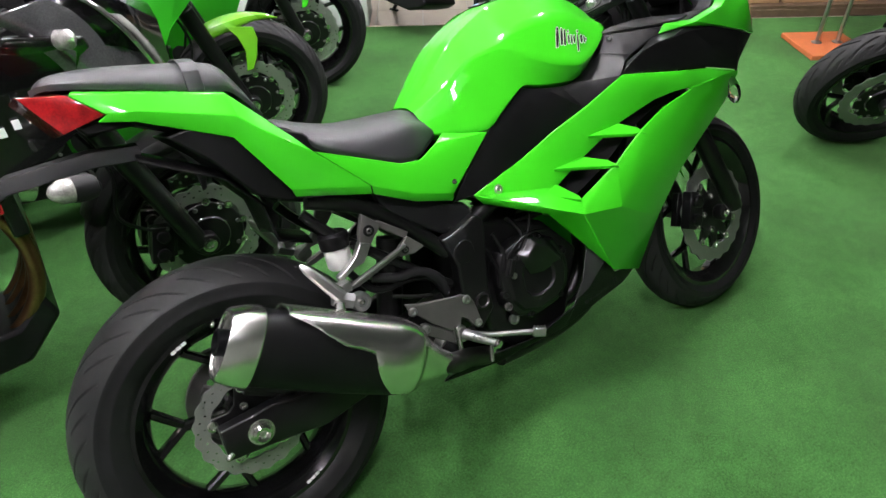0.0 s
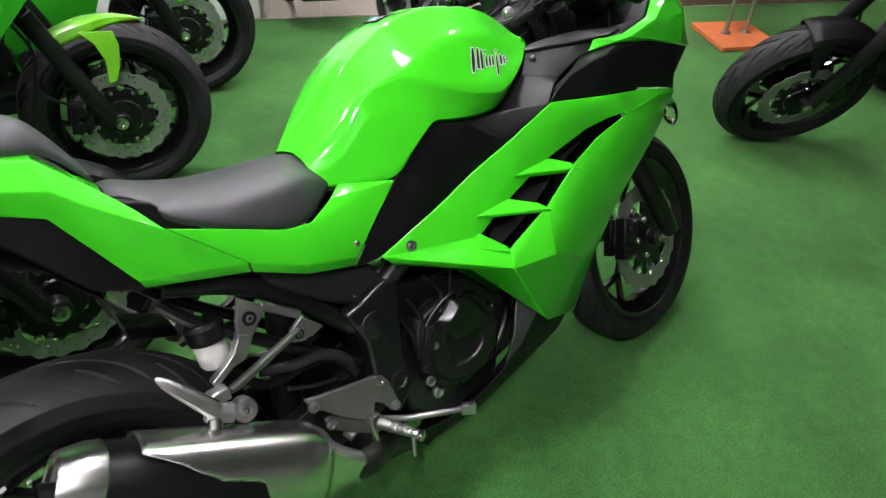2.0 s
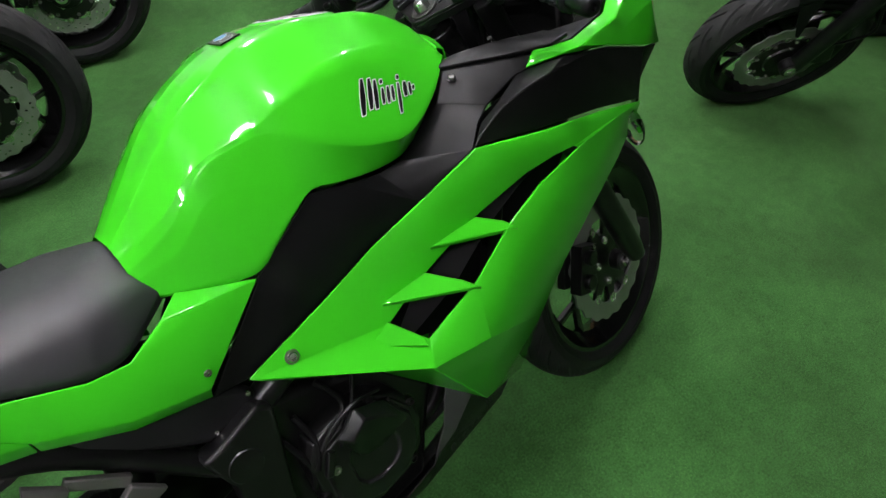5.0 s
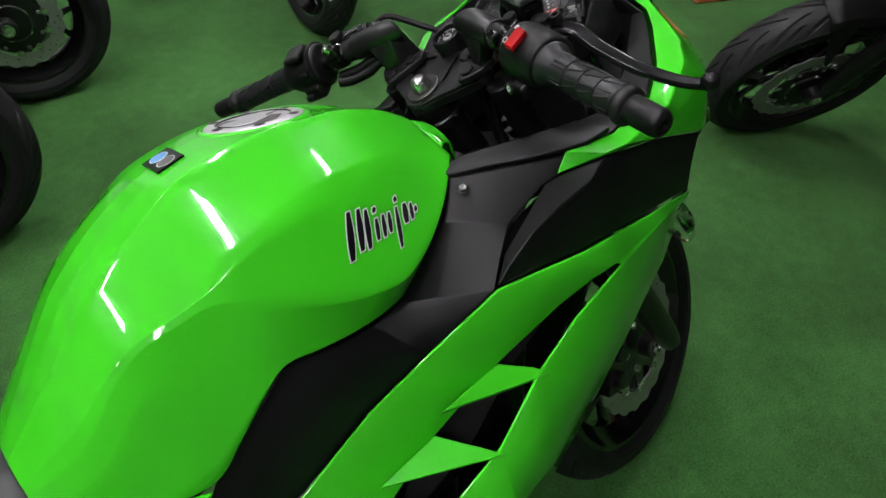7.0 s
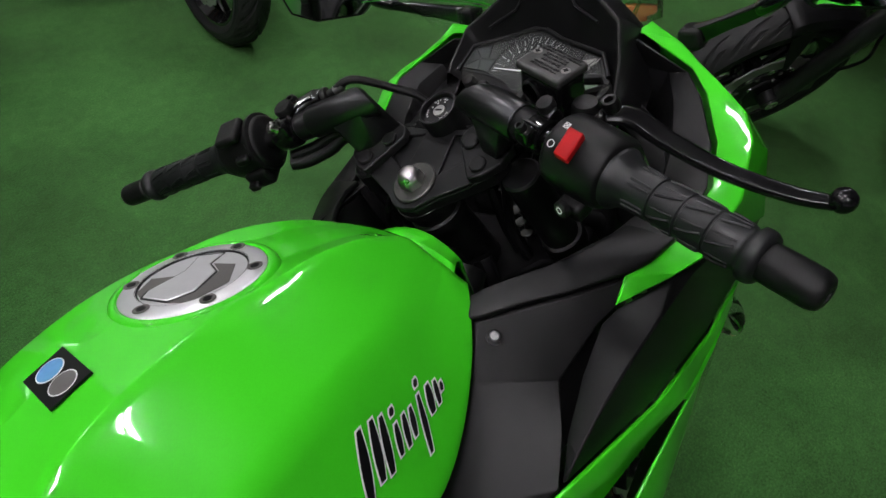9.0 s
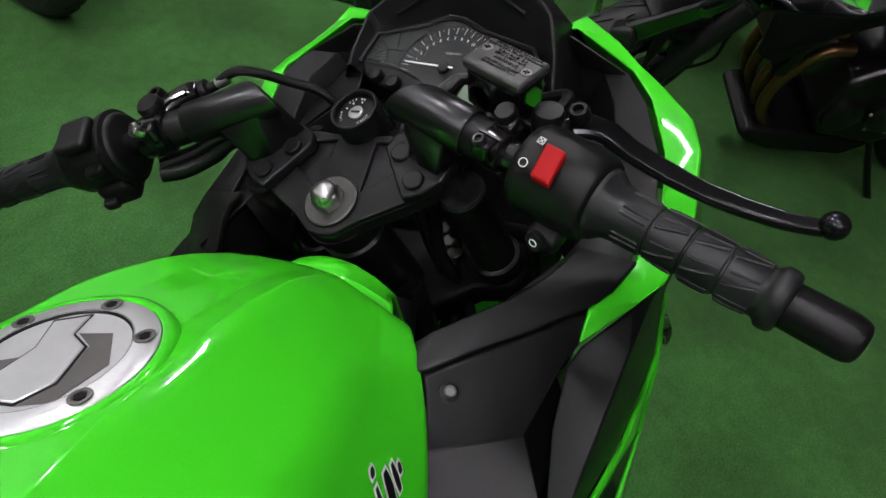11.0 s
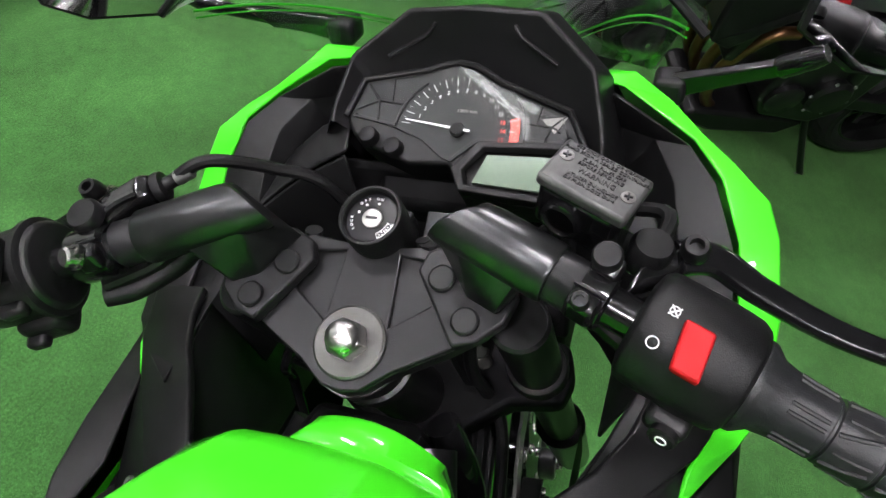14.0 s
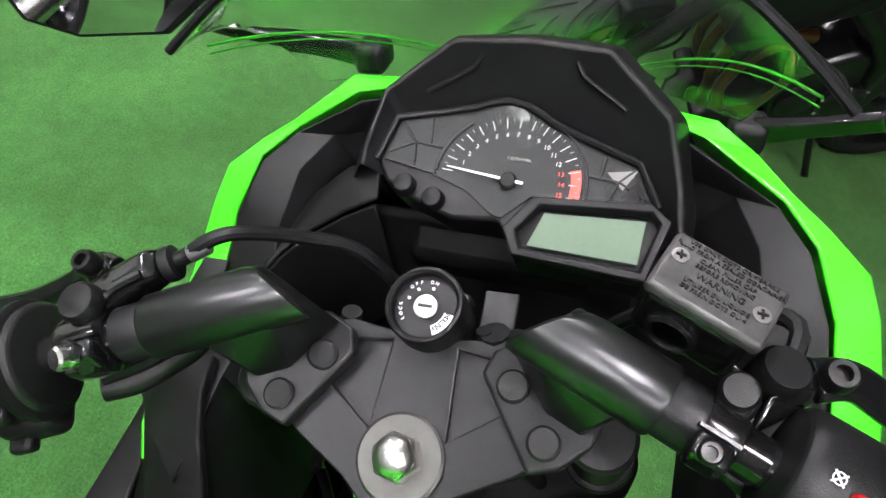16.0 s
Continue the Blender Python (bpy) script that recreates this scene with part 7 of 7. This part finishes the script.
        for a in range(0, 360, 60):
            bolt(eng, (.640 + ex + .075 * math.cos(radians(a)), .170 * s, .380 + ez + .075 * math.sin(radians(a))), (0, s, 0), .006, .005, ALLOY)
    hx = -.055 if style == "naked" else 0.0
    for k, y in enumerate((-.105, -.040, .040, .105)):
        part("header_pipe", Geo().tube([(.820, y, .600), (.950 + hx, y, .570), (.995 + hx, y, .450), (.965 + hx, y, .320), (.860 + hx, y * .8, .225), (.660, y * .5, .200)], .019, 12), BRASS, b, "heat-tinted bronze header pipe")
    part("radiator", Geo().box((1.000, 0, .640), (.035, .300, .280)), BLACK_M, b, "", .006)
    part("frame_spar", Geo().tube([(.480, .130, .420), (.600, .150, .620), (.860, .130, .760), (1.090, .050, .850)], .030, 12), BLACK_M, b)
    part("frame_spar", Geo().tube([(.480, -.130, .420), (.600, -.150, .620), (.860, -.130, .760), (1.090, -.050, .850)], .030, 12), BLACK_M, b)
    g = Geo()
    rows = []
    for x, z, hw, zl in ((.480, .800, .080, .740), (.600, .930, .120, .740), (.760, .985, .145, .780), (.900, .970, .140, .800), (1.020, .900, .100, .800), (1.050, .850, .080, .800)):
        half = [Vector((x, 0, z)), Vector((x, hw * .5, z - .012)), Vector((x, hw * .92, z - .065)), Vector((x, hw, (z + zl) / 2 - .02)), Vector((x, hw * .85, zl))]
        rows.append(cut_corners([Vector((p.x, -p.y, p.z)) for p in half[::-1]] + half[1:], .2, 2))
    part("fuel_tank", g.rings(rows, False, False), paint, b, angle=60)
    rows = []
    for x, z, hw in ((-.180, .960, .050), (-.050, .950, .090), (.100, .905, .100), (.190, .830, .110), (.350, .800, .130), (.480, .805, .090)):
        rows.append(cut_corners([Vector((x, -hw, z - .050)), Vector((x, -hw * .95, z - .012)), Vector((x, -hw * .5, z)), Vector((x, hw * .5, z)), Vector((x, hw * .95, z - .012)), Vector((x, hw, z - .050))], .2, 2))
    part("seat", Geo().rings(rows, False, False), VINYL, b, "black vinyl seat", solid=.01)
    part("tail", Geo().rings([[Vector((x, y * w, z + dz)) for y, dz in ((-1, 0), (-.8, .04), (.8, .04), (1, 0), (.6, -.06), (-.6, -.06))] for x, z, w in ((-.230, .940, .040), (.000, .890, .110), (.300, .760, .140), (.500, .730, .130))]), paint, b, "", .006)
    part("silencer", Geo().tube([(.560, -.12, .220), (.400, -.17, .300), (.250, -.19, .400), (-.050, -.21, .560)], .052, 16), STEEL, b)
    part("handlebar", Geo().tube([(1.000, .400, 1.000), (1.060, .250, 1.020), (1.090, .08, .980), (1.090, -.08, .980), (1.060, -.250, 1.020), (1.000, -.400, 1.000)], .012, 10).move(turn), BLACK_M, b)
    for s in (1, -1):
        part("grip", Geo().cyl((1.040, .270 * s, 1.012), (.995, .400 * s, .998), .017).move(turn), GRIP, b)
    part("yoke", Geo().box((1.090, 0, .930), (.060, .230, .030)).move(turn), SATIN, b, "", .006)
    st2 = part("side_stand", Geo().tube([(.470, .130, .280), (.390, .172, .170), (.290, .205, .052)], .012, 10), BLACK_M, b, "side stand folded out")
    part("stand_foot", Geo().tube([(.260, .208, .046), (.290, .208, .048), (.325, .212, .050)], .012, 8, 1), BLACK_M, st2)
    if style == "faired":
        P1 = dict(a=(1.280, -.150, .900), b=(1.200, -.200, .800), c=(1.120, -.225, .640), d=(.980, -.215, .400), e=(.900, -.150, .240), f=(.720, -.130, .230), g=(.700, -.180, .420), h=(.760, -.210, .560), i=(.900, -.190, .760), j=(1.060, -.150, .860), k=(1.400, -.080, .880), l=(1.330, -.160, .800), n=(1.020, -.215, .660))
        names = list(P1)
        fc = ["a b i j", "b c n i", "n c d h", "i n h", "d e f g", "h d g", "a l b", "a k l", "l c b"]
        g = Geo().add([P1[k] for k in names], [tuple(names.index(q) for q in f.split()) for f in fc])
        for gg in (g, g.mirror()):
            part("side_fairing", gg, paint, b, "", .004, .004, angle=20)
        g = Geo().add([(1.28, -.15, .90), (1.28, .15, .90), (1.44, .07, .88), (1.44, -.07, .88), (1.20, -.13, 1.10), (1.20, .13, 1.10), (1.46, .09, .74), (1.46, -.09, .74), (1.30, .17, .76), (1.30, -.17, .76)], [(3, 2, 6, 7), (0, 3, 7, 9), (2, 1, 8, 6)])
        part("nose", g, shade or paint, b, "", .004, .004)
        g = Geo().rings([[Vector((1.20, .13 * t, 1.10 + .03 * (1 - t * t))) for t in (-1, -.5, 0, .5, 1)], [Vector((1.34, .14 * t, 1.03 + .03 * (1 - t * t))) for t in (-1, -.5, 0, .5, 1)], [Vector((1.44, .08 * t, .89 + .02 * (1 - t * t))) for t in (-1, -.5, 0, .5, 1)]], False, False)
        w = part("windscreen", g, FUMED, b, solid=.003)
        w.visible_shadow = False
        hl = part("headlamp", Geo().rings([[Vector((1.36, y, z)) for y, z in ((-.15, .80), (-.06, .79), (.06, .79), (.15, .80), (.13, .86), (0, .85), (-.13, .86))], [Vector((1.455, y, z)) for y, z in ((-.10, .80), (-.05, .79), (.05, .79), (.10, .80), (.09, .85), (0, .84), (-.09, .85))]]), CLEAR, b, "clear headlamp glass", .004)
        for s in (1, -1):
            part("reflector_bowl", Geo().lathe([(.036, 0), (.030, -.020), (.010, -.034)], (1.43, .07 * s, .82), (1, 0, 0), 20), POLISH, hl)
        part("belly_pan", Geo().slab([(.420, .260), (.900, .250), (.960, .320), (.900, .190), (.760, .150), (.500, .170)], -.130, .130), BLACK_P, b, "", .012)
    elif style == "half":
        for s in (1, -1):
            pts = [(1.300, -.140, .760), (1.260, -.190, .900), (1.120, -.215, .930), (.940, -.205, .820), (.860, -.195, .660), (.980, -.205, .600), (1.140, -.200, .690)]
            f = part("side_fairing", Geo().prism([(x, y * s, z) for x, y, z in pts], (0, .03 * s, 0)), BLACK_G, b, "gloss black side fairing", .008, segs=3)
            for k in range(8):
                part("brand_bar", Geo().box((.930 + k * .030, -.2065 * s, .712 + k * .010), (.014, .002, .020 if k % 3 else .028)), INK, f, "white brand lettering drawn as bars")
            brow = spline([(1.270, 0, .985), (1.315, 0, .948), (1.355, 0, .894), (1.379, 0, .847), (1.395, 0, .807), (1.400, 0, .775)], 5)
            rows = [[Vector((p.x + dx, y * s, p.z + dz)) for dx, y, dz in ((.035, -.030, .004), (.024, -.070, .002), (0, -.105, 0), (-.030, -.140, -.002), (-.075, -.172, -.006), (-.125, -.190, -.012), (-.170, -.196, -.020))] for p in brow]
            hl = part("headlamp", Geo().rings(rows, False, False), SHELL, b, "large smoky headlamp glass", solid=.004, angle=60)
            # the pale highlight band on the lamp, modelled as a polished strip
            part("lamp_highlight", Geo().rings([[Vector((p.x + dx, y * s, p.z)) for dx, y in ((.018, -.112), (.013, -.122), (-.004, -.142), (-.016, -.154))] for p in brow], False, False), POLISH, hl, "polished strip drawn as the highlight on the lamp glass", solid=.003, angle=60)
            part("lamp_bowl", Geo().lathe([(.040, 0), (.034, -.020), (.012, -.036)], (1.318, -.110 * s, .860), (1, -.35 * s, .2), 22), POLISH, b)
            part("front_indicator", Geo().lathe([(.010, 0), (.022, .010), (.020, .030), (.004, .044)], (1.210, -.205 * s, .905), (.6, -s, .1), 14), LENS, b, "clear indicator")
        part("nose", Geo().rings([[Vector((x, y * w, z + dz)) for y, dz in ((-1, -.06), (-.8, .05), (0, .08), (.8, .05), (1, -.06))] for x, z, w in ((1.20, .960, .19), (1.33, .920, .16), (1.44, .830, .06))], False, False), BLACK_G, b, solid=.004)
        part("belly_pan", Geo().slab([(.560, .250), (.900, .260), (.980, .330), (1.000, .260), (.900, .160), (.600, .140)], -.120, .120), BLACK_P, b, "", .012)
    else:
        for s in (1, -1):
            pts = [(1.150, -.140, .700), (1.110, -.185, .820), (.900, -.200, .850), (.860, -.190, .790), (1.000, -.195, .700), (1.060, -.170, .560), (1.110, -.150, .560)]
            f = part("radiator_shroud", Geo().prism([(x, y * s, z) for x, y, z in pts], (0, .025 * s, 0)), BLACK_P, b, "black radiator shroud", .006, segs=3)
        hl = part("headlamp", Geo().rings([[Vector((x, y * w, z + dz * w)) for y, dz in ((-1, .2), (-.6, 1), (.6, 1), (1, .2), (.6, -1), (-.6, -1))] for x, z, w in ((1.18, .900, .13), (1.28, .880, .12), (1.33, .860, .07))]), BLACK_G, b, "dark headlamp cowl", .006)
        part("belly_pan", Geo().slab([(.430, .260), (.800, .250), (.900, .250), (.930, .215), (.880, .180), (.780, .150), (.500, .170)], -.130, .130), BLACK_P, b, "black belly pan", .014)
    return b


other_bike("sport_tourer_motorcycle", (.108, .800), 3, 6, "black half-faired motorcycle with bronze header pipes", BLACK_G, BLACK_P, "half")
other_bike("faired_motorcycle", (.547, 1.608), 2, 7, "green fully faired motorcycle with a yellow-green front fender", GREEN_B, YGREEN, "faired", steer=-12)
other_bike("faired_motorcycle", (1.036, 2.222), 2, 8, "green and black faired motorcycle at the end of the row", GREEN_B, GREEN, "faired", BLACK_G, steer=-18)
rb = other_bike("naked_motorcycle", (2.750, .365), 121, 16, "black naked motorcycle with bronze header pipes on its side stand", BLACK_G, BLACK_P, "naked", steer=23)
r2 = copy_thing(rb, Matrix.Translation((1.02, -.16, 0)) @ rb.matrix_world)
other_bike("naked_motorcycle", (2.015, 1.985), -78, 12, "black naked motorcycle standing partly on the tiles", BLACK_G, BLACK_P, "naked", steer=-25)


# ---------------------------------------------------------------- the showroom
EDGE = 3.38


def slab_uv(name, u0, u1, v0, v1, z0, z1, material, parent=None, label="", bevel=0.0):
    return part(name, Geo().box(((u0 + u1) / 2, (v0 + v1) / 2, (z0 + z1) / 2), (u1 - u0, v1 - v0, z1 - z0), WALL), material, parent, label, bevel)


def structure(ob, label, category):
    return tagged(ob, label, category, kind="structure")


g = Geo()
n = 60
rows = []
for i in range(n + 1):
    rows.append([WALL @ Vector((-6 + 13 * i / n, -5 + (EDGE + 5) * j / n, 0.0)) for j in range(n + 1)])
structure(part("floor", g.rings(rows, False, False), CARPET), "green artificial-grass carpet on the floor", "carpet")
structure(slab_uv("floor_base", -6.2, 7.2, -5.2, 6.4, -.12, -.012, PLASTER), "concrete floor slab below the carpet", "floor")
tiles = structure(slab_uv("floor_tiled", -6, 7, EDGE + .004, 6.2, -.012, -.004, PLASTER), "beige tiled floor beyond the carpet", "floor")
base = None
for i in range(12):
    for j in range(6):
        u, v = -.6 + i * .304, EDGE + .012 + j * .304
        if base is None:
            t = part("tile", Geo().box((.15, .15, -.003), (.300, .300, .006)), TILE, tiles, "", .001)
            base = t
        else:
            t = new("tile", base.data)
            t.parent = tiles
        t.matrix_local = WALL @ Matrix.Translation((u, v, 0.002))
structure(slab_uv("wall_north", -6, 7, 6.2, 6.4, 0, 3.1, PLASTER), "pale painted back wall", "wall")
# unseen walls in darkened tones, the east one darkest, to limit reflected light
structure(slab_uv("wall_south", -6, 7, -5.2, -5.0, 0, 3.1, SHOP_WALL), "unseen wall darkened to cut its reflected light", "wall")
structure(slab_uv("wall_west", -6.2, -6, -5.2, 6.4, 0, 3.1, SHOP_WALL), "unseen wall darkened to cut its reflected light", "wall")
structure(slab_uv("wall_east", 7, 7.2, -5.2, 6.4, 0, 3.1, DIM_WALL), "unseen wall darkened to cut its reflected light", "wall")
# ceiling out of view, its grey lowered for the same contrast
structure(slab_uv("ceiling", -6.2, 7.2, -5.2, 6.4, 3.1, 3.25, CEIL), "unseen ceiling darkened to cut its reflected light", "ceiling")
structure(slab_uv("pillar", -1.3, -.03, EDGE + .006, EDGE + .30, 0, 3.1, PLASTER, None, "", .01), "pale grey painted wall pier", "pillar")
structure(slab_uv("partition", 1.95, 6.9, EDGE + .50, EDGE + .60, 0, 3.1, BLACK_P), "dark partition behind the boxes", "wall")

# low rail with cardboard boxes
rail = thing("display_shelf", Matrix.Identity(4), "dark wooden low shelf along the carpet's edge", "shelf")
slab_uv("kick_board", 1.95, 6.5, EDGE + .010, EDGE + .035, 0, .050, WOODRAIL, rail, "", .003)
slab_uv("shelf_board", 1.95, 6.5, EDGE + .012, EDGE + .46, .050, .072, WOODRAIL, rail, "", .003)
for u, w, h in ((2.02, .26, .30), (2.31, .30, .34), (2.64, .30, .32), (2.97, .22, .30)):
    bx = thing("cardboard_box", WALL @ Matrix.Translation((u + w / 2, EDGE + .24, .072)), "brown cardboard box standing on the low shelf", "box", "boxes on the shelf")
    part("box_body", Geo().box((0, 0, h / 2), (w, .34, h)), CARD, bx, "", .004)
    part("box_tape", Geo().box((0, 0, h + .0006), (.05, .342, .001)), TILE, bx)
cab = thing("dark_cabinet", WALL @ Matrix.Translation((3.55, EDGE + .25, .072)), "black cabinet on the shelf beside the boxes", "cabinet")
part("cabinet_body", Geo().box((.15, 0, .45), (.66, .38, .90)), BLACK_G, cab, "", .006)
part("cabinet_door", Geo().box((.15, -.195, .45), (.60, .016, .82)), BLACK_P, cab, "", .004)

# display stand on a terracotta board
stand_b = thing("display_stand", WALL @ Matrix.Translation((2.625, 2.835, 0)), "display stand of two steel posts on a terracotta board", "stand")
part("base_board", Geo().box((0, 0, .016), (.350, .380, .028)), TERRA, stand_b, "terracotta coloured base board", .004)
for u in (-.055, .065):
    po = part("post", Geo().cyl((u, .010, .030), (u, .010, 1.300), .011, n=16), ALLOY, stand_b, "thin steel post")
    part("post_flange", Geo().lathe([(.028, 0), (.028, .004), (.014, .010), (.011, .014)], (u, .010, .030), (0, 0, 1), 20), ALLOY, po)
part("tray", Geo().box((.005, 0, .52), (.20, .14, .006)), glass("acrylic", (.95, .97, .96), .05, 1.2), stand_b, "clear acrylic tray", .002)


# fluorescent ceiling fixtures
def fixture(u, v):
    f = thing("ceiling_light", WALL @ Matrix.Translation((u, v, 3.1)) @ Matrix.Rotation(math.pi / 2, 4, "Z"), "white ceiling light with two glowing fluorescent tubes", "ceiling light", "ceiling lights")
    part("housing", Geo().box((0, 0, -.03), (.66, .32, .06)), WHITE_P, f, "", .006)
    for y in (-.034, .034):
        part("tube", Geo().cyl((-.290, y, -.078), (.290, y, -.078), .019, n=14), TUBE, f, "glowing white fluorescent tube")
    for x in (-.305, .305):
        part("end_holder", Geo().box((x, 0, -.07), (.03, .27, .05)), WHITE_P, f, "", .004)
    return f


first = fixture(-1.6, -1.3)
for u, v in ((-1.6, .55), (-1.6, 2.43), (.18, -1.3), (.18, .55), (.18, 2.43), (1.96, 2.43), (.95, 5.10)):
    copy_thing(first, WALL @ Matrix.Translation((u, v, 3.1)) @ Matrix.Rotation(math.pi / 2, 4, "Z"))
